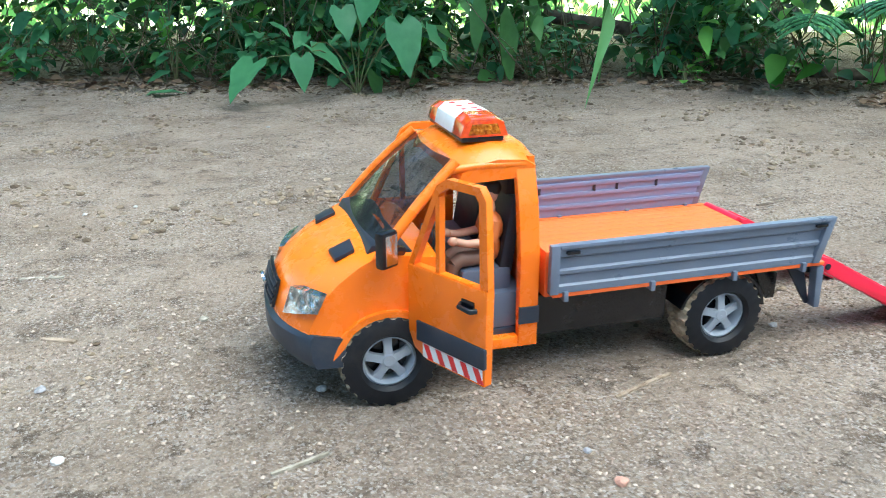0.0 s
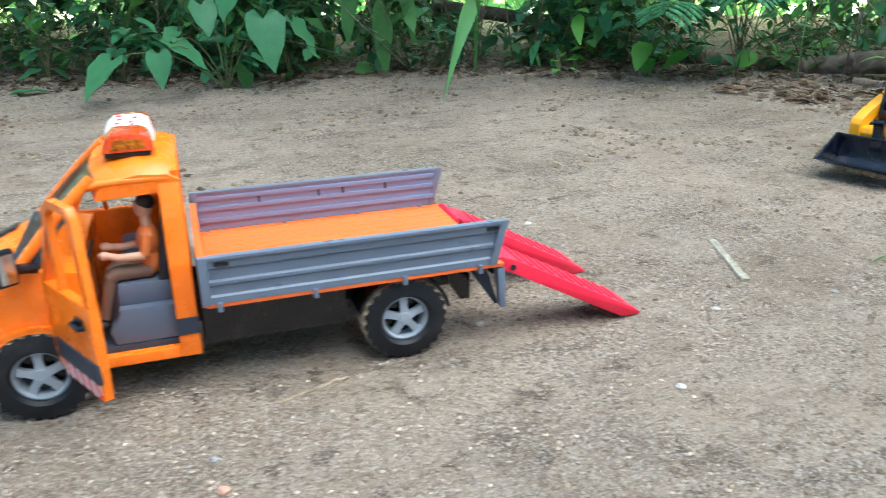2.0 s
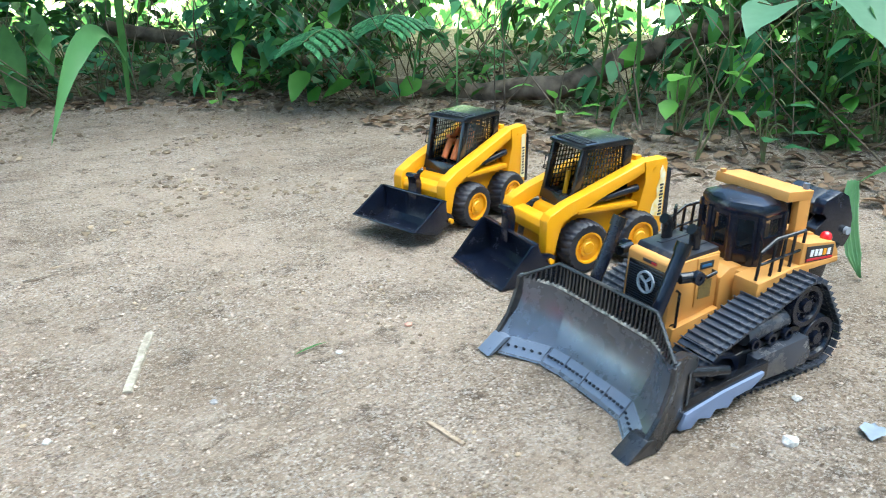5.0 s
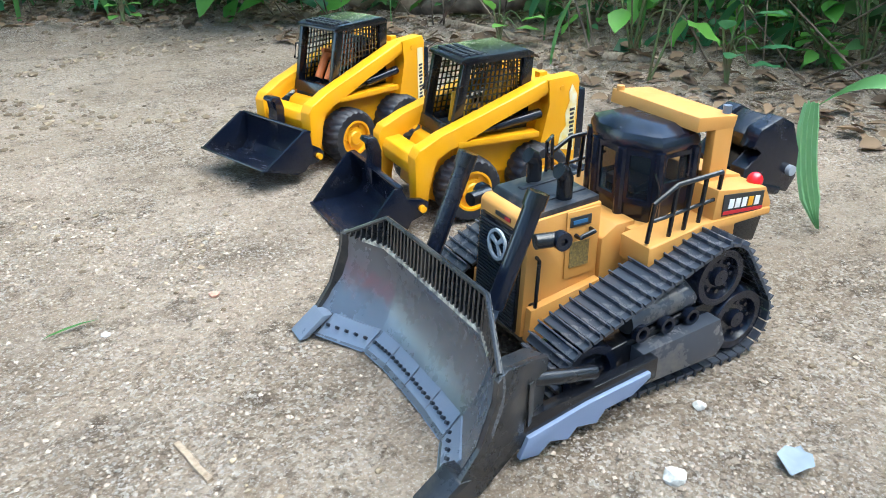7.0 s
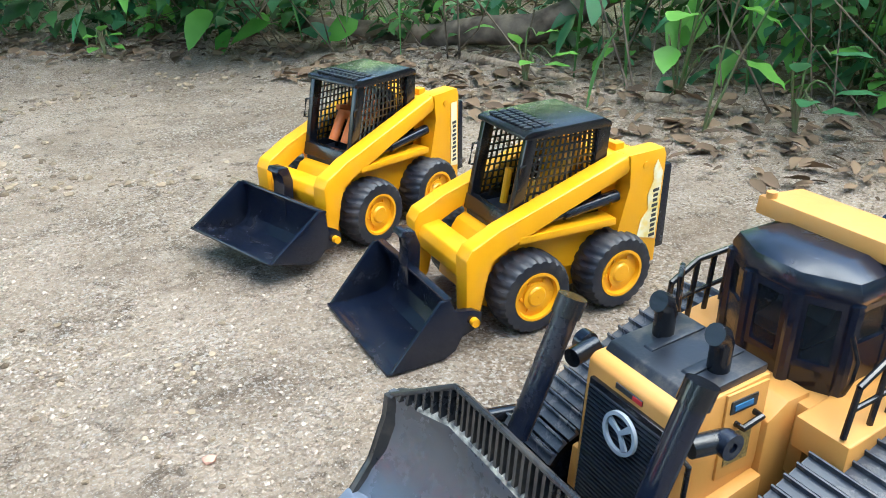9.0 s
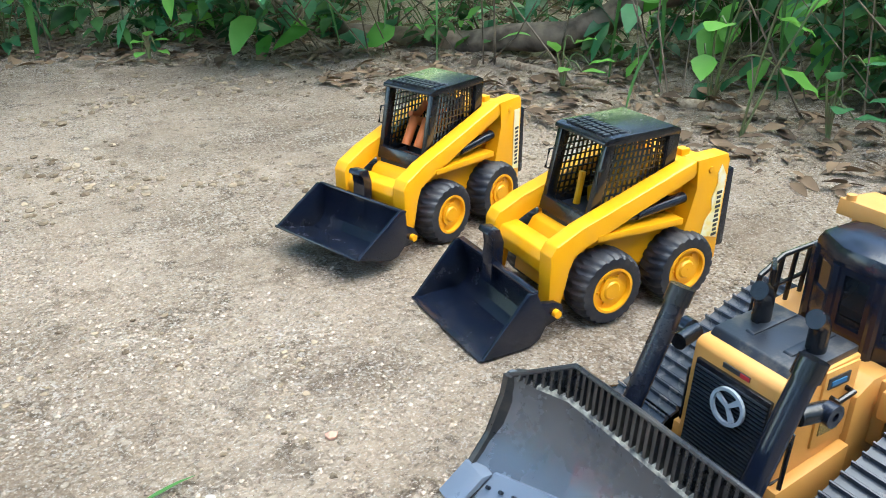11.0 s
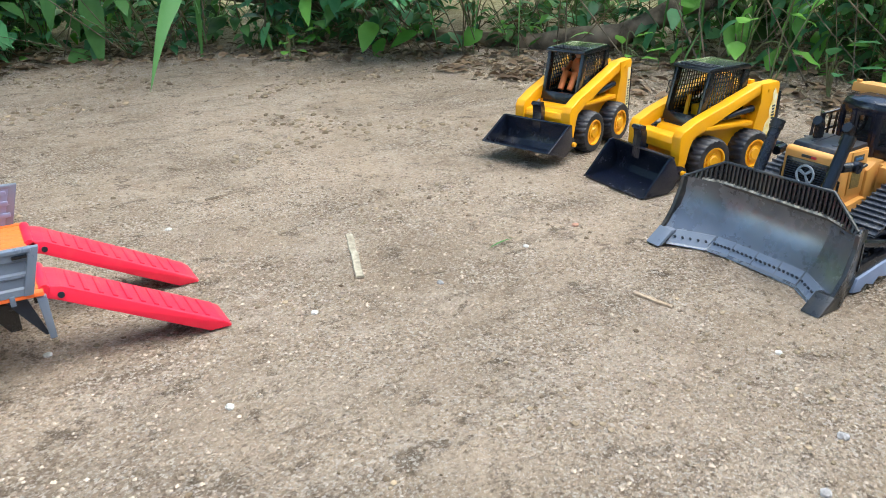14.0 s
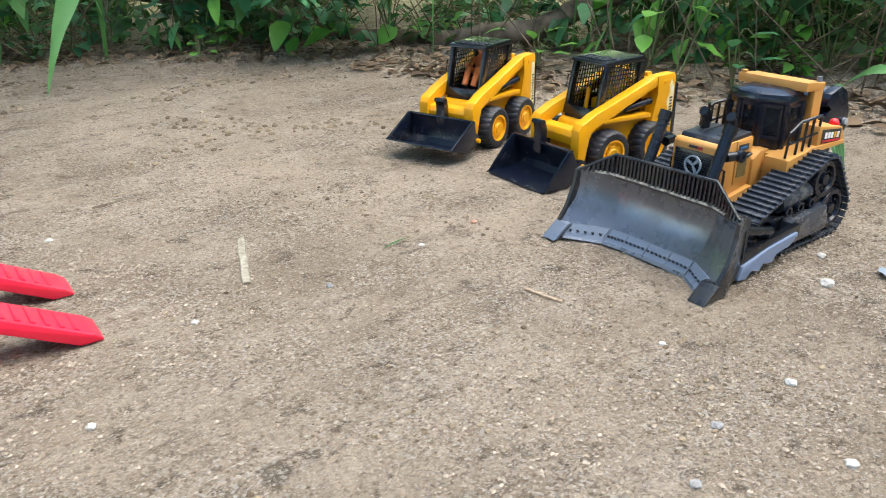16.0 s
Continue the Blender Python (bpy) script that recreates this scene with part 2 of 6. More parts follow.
GREY_STONE = mat("grey_stone", (0.34, 0.33, 0.33), 0.85, col2=(0.2, 0.19, 0.19), grain=260, bump=0.6)
PINK_STONE = mat("pink_stone", (0.52, 0.28, 0.2), 0.85, col2=(0.4, 0.22, 0.16), grain=260, bump=0.6)
GRAVEL = leaf_mat("mixed_grit", (0.17, 0.125, 0.09), (0.56, 0.455, 0.36), 0.9, 0.0)
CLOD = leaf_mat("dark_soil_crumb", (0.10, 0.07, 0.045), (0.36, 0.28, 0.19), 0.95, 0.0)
TWIG = mat("dry_twig", (0.36, 0.28, 0.2), 0.9, col2=(0.2, 0.14, 0.09), grain=160, bump=0.8)
PALE_STICK = mat("pale_dry_stick", (0.38, 0.34, 0.27), 0.85, col2=(0.22, 0.19, 0.14), grain=120, bump=0.8)
BARK = mat("grey_brown_bark", (0.23, 0.175, 0.125), 0.95, col2=(0.07, 0.05, 0.035), grain=30, bump=1.0, bump_scale=70)
DRY_LEAF = leaf_mat("dry_leaf_brown", (0.06, 0.038, 0.024), (0.24, 0.16, 0.095), 0.8, 0.1)
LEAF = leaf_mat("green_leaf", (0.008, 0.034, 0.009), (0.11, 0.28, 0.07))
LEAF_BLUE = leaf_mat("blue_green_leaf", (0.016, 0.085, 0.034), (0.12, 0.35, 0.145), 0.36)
LEAF_LIGHT = leaf_mat("fresh_green_leaf", (0.08, 0.26, 0.035), (0.22, 0.50, 0.09), 0.4, 0.35)
LEAF_PALE = leaf_mat("grey_green_leaf", (0.05, 0.14, 0.07), (0.16, 0.33, 0.19), 0.4)
# Darker copy of the leaf green, with the deep hedge's shade in it.
LEAF_SHADED = leaf_mat("shaded_leaf", (0.006, 0.022, 0.006), (0.07, 0.17, 0.035), 0.5)
GRASS = leaf_mat("grass_blade", (0.10, 0.27, 0.08), (0.16, 0.36, 0.13), 0.4, 0.3)
PLEAT = leaf_mat("pale_pleated_leaf", (0.14, 0.34, 0.13), (0.30, 0.52, 0.27), 0.4, 0.35)
STALK = mat("green_stalk", (0.10, 0.18, 0.05), 0.6, col2=(0.13, 0.1, 0.05), grain=40)
# Emission noise from dark green to near white: sunlight painted into the backdrop.
FAR_GLOW = bpy.data.materials.new("glowing_distance")
FAR_GLOW.use_nodes = True
fnt = FAR_GLOW.node_tree
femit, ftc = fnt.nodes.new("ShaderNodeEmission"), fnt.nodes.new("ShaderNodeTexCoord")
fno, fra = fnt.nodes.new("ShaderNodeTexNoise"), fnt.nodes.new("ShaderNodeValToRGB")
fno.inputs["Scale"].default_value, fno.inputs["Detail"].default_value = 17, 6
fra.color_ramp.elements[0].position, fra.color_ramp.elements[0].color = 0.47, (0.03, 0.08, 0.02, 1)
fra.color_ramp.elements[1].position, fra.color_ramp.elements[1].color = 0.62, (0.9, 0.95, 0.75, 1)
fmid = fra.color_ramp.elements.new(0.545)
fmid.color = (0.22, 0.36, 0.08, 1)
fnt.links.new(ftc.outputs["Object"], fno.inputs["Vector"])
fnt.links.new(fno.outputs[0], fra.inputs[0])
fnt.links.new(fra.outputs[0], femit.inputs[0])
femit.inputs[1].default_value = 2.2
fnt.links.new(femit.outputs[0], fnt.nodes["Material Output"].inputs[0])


# ---- mesh helpers ----
ORG = [0.0, 0.0, 0.0]


def fresh():
    return bmesh.new()


def bevel_new(bm, verts, width, segments=2):
    edges = {e for v in verts for e in v.link_edges}
    bmesh.ops.bevel(bm, geom=list(edges), offset=width, segments=segments, affect="EDGES", profile=0.6, clamp_overlap=True)


def box(bm, x0, x1, y0, y1, z0, z1, bev=0.0):
    v = [bm.verts.new((x, y, z)) for x in (x0, x1) for y in (y0, y1) for z in (z0, z1)]
    for f in ((0, 1, 3, 2), (4, 6, 7, 5), (0, 4, 5, 1), (2, 3, 7, 6), (0, 2, 6, 4), (1, 5, 7, 3)):
        bm.faces.new([v[i] for i in f])
    if bev:
        bevel_new(bm, v, bev)
    return bm


def prism(bm, pts, a, b, axis="y", bev=0.0):
    """A closed outline drawn out along one axis. Outline: (x, z) for y, (y, z) for x, (x, y) for z."""
    def at(p, c):
        return {"y": (p[0], c, p[1]), "x": (c, p[0], p[1]), "z": (p[0], p[1], c)}[axis]
    lo, hi = [bm.verts.new(at(p, a)) for p in pts], [bm.verts.new(at(p, b)) for p in pts]
    n = len(pts)
    bm.faces.new(lo)
    bm.faces.new(hi[::-1])
    for i in range(n):
        bm.faces.new((lo[i], hi[i], hi[(i + 1) % n], lo[(i + 1) % n]))
    if bev:
        bevel_new(bm, lo + hi, bev)
    return bm


def slices(bm, pts, ys, warp):
    """An (x, z) outline repeated at every y, each point moved by warp(x, y, z), and skinned."""
    rings = [[bm.verts.new(warp(p[0], y, p[1])) for p in pts] for y in ys]
    n = len(pts)
    for r, s in zip(rings, rings[1:]):
        for i in range(n):
            bm.faces.new((r[i], s[i], s[(i + 1) % n], r[(i + 1) % n]))
    bm.faces.new(rings[0])
    bm.faces.new(rings[-1][::-1])
    return bm


def tube(bm, path, r, n=8, r_end=None):
    path = [Vector(p) for p in path]
    rings = []
    for i, p in enumerate(path):
        d = (path[min(i + 1, len(path) - 1)] - path[max(i - 1, 0)]).normalized()
        side = d.cross(Vector((0, 0, 1)) if abs(d.z) < 0.9 else Vector((1, 0, 0))).normalized()
        up = side.cross(d)
        k = i / max(1, len(path) - 1)
        rad = r + ((r_end if r_end is not None else r) - r) * k
        rings.append([bm.verts.new(p + (side * math.cos(a) + up * math.sin(a)) * rad) for a in (2 * math.pi * j / n for j in range(n))])
    for a, b in zip(rings, rings[1:]):
        for j in range(n):
            bm.faces.new((a[j], a[(j + 1) % n], b[(j + 1) % n], b[j]))
    bm.faces.new(rings[0][::-1])
    bm.faces.new(rings[-1])
    return bm


def lathe(bm, prof, centre, n=32, closed=True):
    """A profile of (radius, offset along y) turned about the y axis through centre."""
    cx, cy, cz = centre
    rings = [[bm.verts.new((cx + r * math.cos(a), cy + h, cz + r * math.sin(a))) for r, h in prof] for a in (2 * math.pi * j / n for j in range(n))]
    m = len(prof)
    for j in range(n):
        a, b = rings[j], rings[(j + 1) % n]
        for i in range(m if closed else m - 1):
            bm.faces.new((a[i], a[(i + 1) % m], b[(i + 1) % m], b[i]))
    return bm


def tread_tyre(bm, prof, lugs, centre, n, pattern):
    """A tyre whose tread is raised where pattern(step, row) says so: prof of (radius, offset), lugs the rows that carry tread."""
    cx, cy, cz = centre
    rings = []
    for j in range(n):
        a = 2 * math.pi * j / n
        rings.append([bm.verts.new((cx + (r + (pattern(j, i) if i in lugs else 0.0)) * math.cos(a), cy + h, cz + (r + (pattern(j, i) if i in lugs else 0.0)) * math.sin(a))) for i, (r, h) in enumerate(prof)])
    m = len(prof)
    for j in range(n):
        p, q = rings[j], rings[(j + 1) % n]
        for i in range(m):
            f = bm.faces.new((p[i], p[(i + 1) % m], q[(i + 1) % m], q[i]))
            f.material_index = 1 if i in lugs else 0
    return bm


def ball(bm, c, rx, ry, rz, seg=14):
    made = bmesh.ops.create_uvsphere(bm, u_segments=seg, v_segments=max(6, seg // 2), radius=1.0)["verts"]
    for v in made:
        v.co = (c[0] + v.co.x * rx, c[1] + v.co.y * ry, c[2] + v.co.z * rz)
    return bm


def paint(bm, start, index):
    bm.faces.ensure_lookup_table()
    for f in bm.faces[start:]:
        f.material_index = index


def part(name, bm, material, parent=None, label="", angle=38):
    bmesh.ops.translate(bm, verts=bm.verts, vec=(-ORG[0], -ORG[1], -ORG[2]))
    bmesh.ops.recalc_face_normals(bm, faces=bm.faces)
    me = bpy.data.meshes.new(name)
    bm.to_mesh(me)
    bm.free()
    for m in material if isinstance(material, (list, tuple)) else (material,):
        me.materials.append(m)
    me.shade_smooth()
    me.set_sharp_from_angle(angle=radians(angle))
    ob = new(name, me)
    ob.parent = parent
    if label:
        tagged(ob, label)
    return ob


def thing(name, m, label, category, group=""):
    ob = new(name)
    ob.empty_display_size = 0.02
    ob.matrix_world = m
    return tagged(ob, label, category, group)


def mesh_object(name, verts, faces, material, parent=None, smooth=True):
    me = bpy.data.meshes.new(name)
    me.from_pydata(verts, [], faces)
    me.materials.append(material)
    if smooth:
        me.shade_smooth()
    ob = new(name, me)
    ob.parent = parent
    return ob


def rail(bm, pts, r=0.0016):
    return tube(bm, pts, r, 8)


# ---- ground ----
def steps(lo, a, b, hi, fine, coarse):
    out, x = [], a
    while x < b:
        out.append(x)
        x += fine
    d, y = fine, a
    left = []
    while y > lo:
        d *= coarse
        y -= d
        left.append(max(y, lo))
    d, y, right = fine, out[-1], []
    while y < hi:
        d *= coarse
        y += d
        right.append(min(y, hi))
    return left[::-1] + out + right


def ground_height(x, y):
    n = noise.noise(Vector((x * 9, y * 9, 0.3))) * 0.0028 + noise.noise(Vector((x * 75, y * 75, 6.2))) * 0.0012 + noise.noise(Vector((x * 40, y * 40, 1.7))) * 0.0020 + noise.noise(Vector((x * 130, y * 130, 4.1))) * 0.0006
    n += max(0.0, noise.noise(Vector((x * 16, y * 16, 5.0))) - 0.25) * 0.012 * min(1.0, max(0.0, y - 0.95) * 2.5)
    n += noise.noise(Vector((x * 2.1, y * 2.1, 7.0))) * 0.004 * min(1.0, max(0.0, (abs(y - 0.6) - 0.5)) * 2)
    back = min(1.0, max(0.0, (hedge_side(x, y) + 0.25) / 0.4))
    n += back * (0.010 + 0.014 * abs(noise.noise(Vector((x * 7, y * 7, 3.0)))) + 0.006 * noise.noise(Vector((x * 28, y * 28, 9.0))))
    return n - 0.0012


HEDGE = [(-3.2, 3.1), (-0.55, 2.5), (0.0, 2.22), (0.4, 2.09), (0.74, 2.1), (1.1, 2.0), (1.35, 1.82), (1.55, 1.7), (1.77, 1.42), (1.88, 1.08), (1.95, 0.88), (2.08, 0.6), (2.25, 0.1), (2.5, -1.2)]


def hedge_point(s):
    """A point on the foot of the hedge, s from 0 to 1 along it, and the way out of the clearing."""
    lengths = [math.dist(a, b) for a, b in zip(HEDGE, HEDGE[1:])]
    d = s * sum(lengths)
    for (a, b), l in zip(zip(HEDGE, HEDGE[1:]), lengths):
        if d <= l:
            k = d / l
            return Vector((a[0] + (b[0] - a[0]) * k, a[1] + (b[1] - a[1]) * k, 0)), Vector((-(b[1] - a[1]) / l, (b[0] - a[0]) / l, 0))
        d -= l
    return Vector((*HEDGE[-1], 0)), Vector((1, 0, 0))


def hedge_side(x, y):
    """How far a place lies behind the hedge's foot (negative: in the clearing)."""
    best, sign = 9.0, -1.0
    for a, b in zip(HEDGE, HEDGE[1:]):
        dx, dy = b[0] - a[0], b[1] - a[1]
        l2 = dx * dx + dy * dy
        k = min(1.0, max(0.0, ((x - a[0]) * dx + (y - a[1]) * dy) / l2))
        ox, oy = x - a[0] - k * dx, y - a[1] - k * dy
        d = math.hypot(ox, oy)
        if d < best:
            best, sign = d, 1.0 if (dx * oy - dy * ox) > 0 else -1.0
    return best * sign


def build_ground():
    xs = steps(-60, -0.6, 2.2, 60, 0.0115, 1.18)
    ys = steps(-60, -0.1, 2.3, 60, 0.0115, 1.18)
    nx = len(xs)
    verts = [(x, y, ground_height(x, y) if -3 < x < 4 and -3 < y < 4 else 0.0) for y in ys for x in xs]
    faces = [(j * nx + i, j * nx + i + 1, (j + 1) * nx + i + 1, (j + 1) * nx + i) for j in range(len(ys) - 1) for i in range(nx - 1)]
    g = mesh_object("ground", verts, faces, SOIL)
    tagged(g, "dry sandy tan soil path with grit and small clods", "ground", kind="structure")


build_ground()


# ---- the orange flatbed truck ----
YC = 0.607


def spoke_wheel(truck, x, side, r=0.0390, w=0.032, face=0.086):
    """A truck wheel: hub, muddy tyre with tread blocks, five-spoke rim. side: -1 near, 1 far."""
    cy, zc, k0 = side * (face - w / 2), r - 0.0032, r / 0.0362
    bm = lathe(fresh(), [(0.0005, -0.012 * side), (0.0165, -0.012 * side), (0.0165, 0.001 * side), (0.010, 0.002 * side), (0.0005, 0.002 * side)], (x, cy, zc), 20)
    wheel = part("wheel", bm, BLACK, truck)
    h = w / 2
    prof = [(0.0195, -h + 0.003), (0.022, -h), (0.0300, -h + 0.0005), (0.0330, -h + 0.002), (0.0338, -h + 0.0055), (0.0340, -h + 0.0095), (0.0340, -h + 0.0115), (0.0340, h - 0.0115), (0.0340, h - 0.0095), (0.0338, h - 0.0055), (0.0330, h - 0.002), (0.0300, h - 0.0005), (0.022, h), (0.0195, h - 0.003)]

    prof = [(q * k0, o) for q, o in prof]

    def pattern(j, i):
        k = (j + (3 if i in (6, 7) else 0)) % 6
        return 0.0018 if k in (0, 1, 2) else 0.0
    bm = tread_tyre(fresh(), prof, (3, 4, 5, 6, 7, 8, 9, 10), (x, cy, zc), 144, pattern)
    part("tyre", bm, [RUBBER, MUD], wheel, "black rubber tyre caked with dry mud", 30)
    bm = fresh()
    lathe(bm, [(q * k0, o) for q, o in ((0.0196, -0.011), (0.0180, -0.0118), (0.0168, -0.0085), (0.0168, 0.0085), (0.0180, 0.0118), (0.0196, 0.011))], (x, cy, zc), 40)
    yo = cy + side * 0.0085
    for k in range(5):
        a = 2 * math.pi * k / 5 + 0.35
        ca, sa = math.cos(a), math.sin(a)
        ring = []
        for rad, half, dep in ((0.004, 0.0036, 0.0022), (0.0115, 0.0030, 0.0012), (0.0182 * k0, 0.0040, -0.0005)):
            for t in (-half, half):
                for d in (dep, dep - 0.004):
                    ring.append(bm.verts.new((x + rad * ca - t * sa, yo + side * d, zc + rad * sa + t * ca)))
        for i in (0, 4):
            a0, b0, c0, d0, a1, b1, c1, d1 = ring[i:i + 8]
            for f in ((a0, c0, c1, a1), (b0, b1, d1, d0), (a0, a1, b1, b0), (c0, d0, d1, c1)):
                bm.faces.new(f)
        tube(bm, [(x + 0.0058 * math.cos(a + 0.6), yo, zc + 0.0058 * math.sin(a + 0.6)), (x + 0.0058 * math.cos(a + 0.6), yo + side * 0.0026, zc + 0.0058 * math.sin(a + 0.6))], 0.0009, 6)
    lathe(bm, [(0.0005, yo - cy - 0.003 * side), (0.0062, yo - cy - 0.003 * side), (0.0062, yo - cy + 0.0015 * side), (0.0045, yo - cy + 0.003 * side), (0.0005, yo - cy + 0.003 * side)], (x, cy, zc), 20)
    part("rim", bm, WHEEL_GREY, wheel, "silver five-spoke rim")


def front_warp(x, y, z):
    k = abs(y) / 0.083
    back = max(0.0, (0.105 - x) / 0.08)
    nx = x + 0.026 * k ** 2.6 * back
    nz = z - (0.010 * k ** 3 if z > 0.07 else 0.0) * (0.4 + 0.6 * back)
    ny = y * (1.0 - 0.035 * max(0, z - 0.075) / 0.04)
    return nx, ny, nz


def seat(truck, y0, y1):
    s = part("seat", box(fresh(), 0.172, 0.214, y0, y1, 0.075, 0.096, 0.005), SEAT_GREY, truck)
    bm = fresh()
    prism(bm, [(0.203, 0.09), (0.215, 0.09), (0.2225, 0.150), (0.214, 0.152)], y0 + 0.002, y1 - 0.002, bev=0.003)
    part("backrest", bm, DARK_SLATE, s)
    mid = (y0 + y1) / 2
    part("headrest", prism(fresh(), [(0.212, 0.150), (0.2215, 0.150), (0.223, 0.172), (0.215, 0.172)], mid - 0.013, mid + 0.013, bev=0.003), DARK_SLATE, s)


def door_panel(truck, name, m, mirror_sign, label):
    """A cab door in its own plane: u from the hinge, v outwards, z up."""
    def put(bm):
        bmesh.ops.transform(bm, matrix=m, verts=bm.verts)
        return bm
    lower = [(0.0, 0.062), (0.006, 0.050), (0.020, 0.044), (0.078, 0.044), (0.079, 0.116), (0.0, 0.116)]
    d = part(name, put(prism(fresh(), lower, -0.004, 0.004, bev=0.0015)), ORANGE, truck, label)
    outer = [(0.0, 0.116), (0.079, 0.116), (0.076, 0.178), (0.070, 0.186), (0.040, 0.186), (0.030, 0.180)]
    inner = [(0.006, 0.1165), (0.0715, 0.1165), (0.0695, 0.176), (0.066, 0.180), (0.041, 0.180), (0.033, 0.175)]
    bm = fresh()
    n = len(outer)
    loops = [[bm.verts.new((p[0], v, p[1])) for p in o] for o in (outer, inner) for v in (-0.003, 0.003)]
    ol, oh, il, ih = loops
    for i in range(n):
        j = (i + 1) % n
        if i != 0:
            bm.faces.new((ol[i], ol[j], oh[j], oh[i]))
        bm.faces.new((il[i], ih[i], ih[j], il[j]))
        if i != 0:
            bm.faces.new((ol[i], il[i], il[j], ol[j]))
            bm.faces.new((oh[i], oh[j], ih[j], ih[i]))
    part("window_frame", put(bm), ORANGE, d)
    part("quarter_bar", put(box(fresh(), 0.0285, 0.0325, -0.0028, 0.0028, 0.116, 0.172)), ORANGE, d)
    part("door_trim", put(box(fresh(), 0.010, 0.0785, -0.0055 if mirror_sign < 0 else 0.002, -0.002 if mirror_sign < 0 else 0.0055, 0.058, 0.074, 0.001)), SLATE, d, "dark grey rubbing strip")
    v0 = -0.0045 if mirror_sign < 0 else 0.0045
    stripe = part("warning_strip", put(box(fresh(), 0.016, 0.076, min(v0, v0 * 0.6), max(v0, v0 * 0.6), 0.046, 0.0572)), WHITE, d, "white strip with red diagonal bars")
    for k in range(5):
        u = 0.017 + k * 0.0125
        bm = prism(fresh(), [(u + 0.005, 0.0463), (u + 0.0105, 0.0463), (u + 0.0055, 0.0569), (u, 0.0569)], v0 * 1.06, v0 * 0.9)
        part("red_bar", put(bm), DOT_RED, stripe)
    bm = fresh()
    tube(bm, [(0.056, v0, 0.102), (0.057, v0 * 1.9, 0.101), (0.068, v0 * 1.9, 0.100), (0.070, v0, 0.100)], 0.0019, 8)
    box(bm, 0.0565, 0.0685, min(v0, v0 * 1.25), max(v0, v0 * 1.25), 0.0985, 0.106, 0.0005)
    part("door_handle", put(bm), BLACK, d, "black door handle")
    return d


def build_truck():
    ORG[:] = (0.25, 0.0, 0.0)
    t = thing("toy_truck", pose(0.25, YC, 0), "orange toy flatbed truck with an open cab door and muddy tyres", "toy truck")
    # nose, wings and bonnet
    arch = [(0.110 + 0.041 * math.cos(a), 0.033 + 0.041 * math.sin(a)) for a in [radians(d) for d in range(15, 176, 16)]]
    outline = [(0.030, 0.050)] + [(0.068, 0.050)] + arch[::-1] + [(0.150, 0.040), (0.150, 0.118), (0.118, 0.1225), (0.104, 0.1225), (0.085, 0.1175), (0.062, 0.1075), (0.045, 0.0965), (0.034, 0.083), (0.029, 0.068)]
    ys = [-0.0795 + 0.159 * i / 20 for i in range(21)]
    part("bonnet", slices(fresh(), outline, ys, front_warp), ORANGE, t, angle=28)
    for s in (-1, 1):
        lip = [(0.110 + q * math.cos(a), 0.033 + q * 0.985 * math.sin(a)) for q, seq in ((0.0405, range(12, 172, 10)), (0.0455, range(171, 11, -10))) for a in [radians(d) for d in seq]]
        part("wheel_arch", prism(fresh(), lip, s * 0.0780, s * 0.0835, bev=0.0012), ORANGE, t)
    bump_outline = [(0.0250, 0.046), (0.031, 0.038), (0.066, 0.037), (0.0685, 0.052), (0.060, 0.0605), (0.030, 0.0655), (0.0250, 0.062)]
    part("bumper", slices(fresh(), bump_outline, [y * 1.05 for y in ys], front_warp), SLATE, t, "dark grey front bumper", 40)
    g = part("grille", slices(fresh(), [(0.0285, 0.069), (0.0262, 0.069), (0.0325, 0.0905), (0.0352, 0.0905)], [-0.030 + 0.06 * i / 8 for i in range(9)], front_warp), BLACK, t, "black radiator grille")
    for k in range(4):
        z = 0.072 + k * 0.0045
        part("grille_slat", slices(fresh(), [(0.0255 + k * 0.0014, z), (0.0268 + k * 0.0014, z), (0.0274 + k * 0.0014, z + 0.002), (0.0260 + k * 0.0014, z + 0.002)], [-0.029 + 0.058 * i / 8 for i in range(9)], front_warp), DARK_SLATE, g)
    bm = fresh()
    lathe(bm, [(0.0055, -0.001), (0.0075, -0.001), (0.0075, 0.0012), (0.0055, 0.0012)], (0, 0, 0), 24)
    bmesh.ops.transform(bm, matrix=Matrix.Translation((0.0262, 0, 0.081)) @ Matrix.Rotation(radians(90), 4, "Z") @ Matrix.Rotation(radians(-14), 4, "X"), verts=bm.verts)
    part("badge_ring", bm, CHROME, g)
    for s in (-1, 1):
        bm = fresh()
        yy = [s * (0.046 + 0.0375 * i / 8) for i in range(9)]
        slices(bm, [(0.0345, 0.067), (0.0305, 0.0675), (0.0385, 0.0895), (0.046, 0.0905)], yy, lambda x, y, z: Vector(front_warp(x, y * 1.005, z)) + Vector((-0.0005, 0, 0.0035 + 0.012 * (abs(y) - 0.046) / 0.037)))
        part("headlight", bm, LENS, t, "clear headlight with chrome reflector")
    for s in (-1, 1):
        bm = fresh()
        prism(bm, [(0.074, s * 0.036), (0.091, s * 0.036), (0.091, s * 0.056), (0.076, s * 0.056)], 0.0, 0.003, "z", 0.0006)
        for v in bm.verts:
            v.co.z += 0.1125 + (v.co.x - 0.074) * 0.42 - (abs(v.co.y) / 0.083) ** 3 * 0.008
        part("bonnet_vent", bm, DARK_SLATE, t, "dark bonnet air vent")
    # scuttle, windscreen, pillars and roof
    part("scuttle", prism(fresh(), [(0.098, 0.118), (0.118, 0.118), (0.118, 0.1265), (0.102, 0.1245)], -0.066, 0.066, bev=0.001), DARK_SLATE, t)
    bm = fresh()
    rows = []
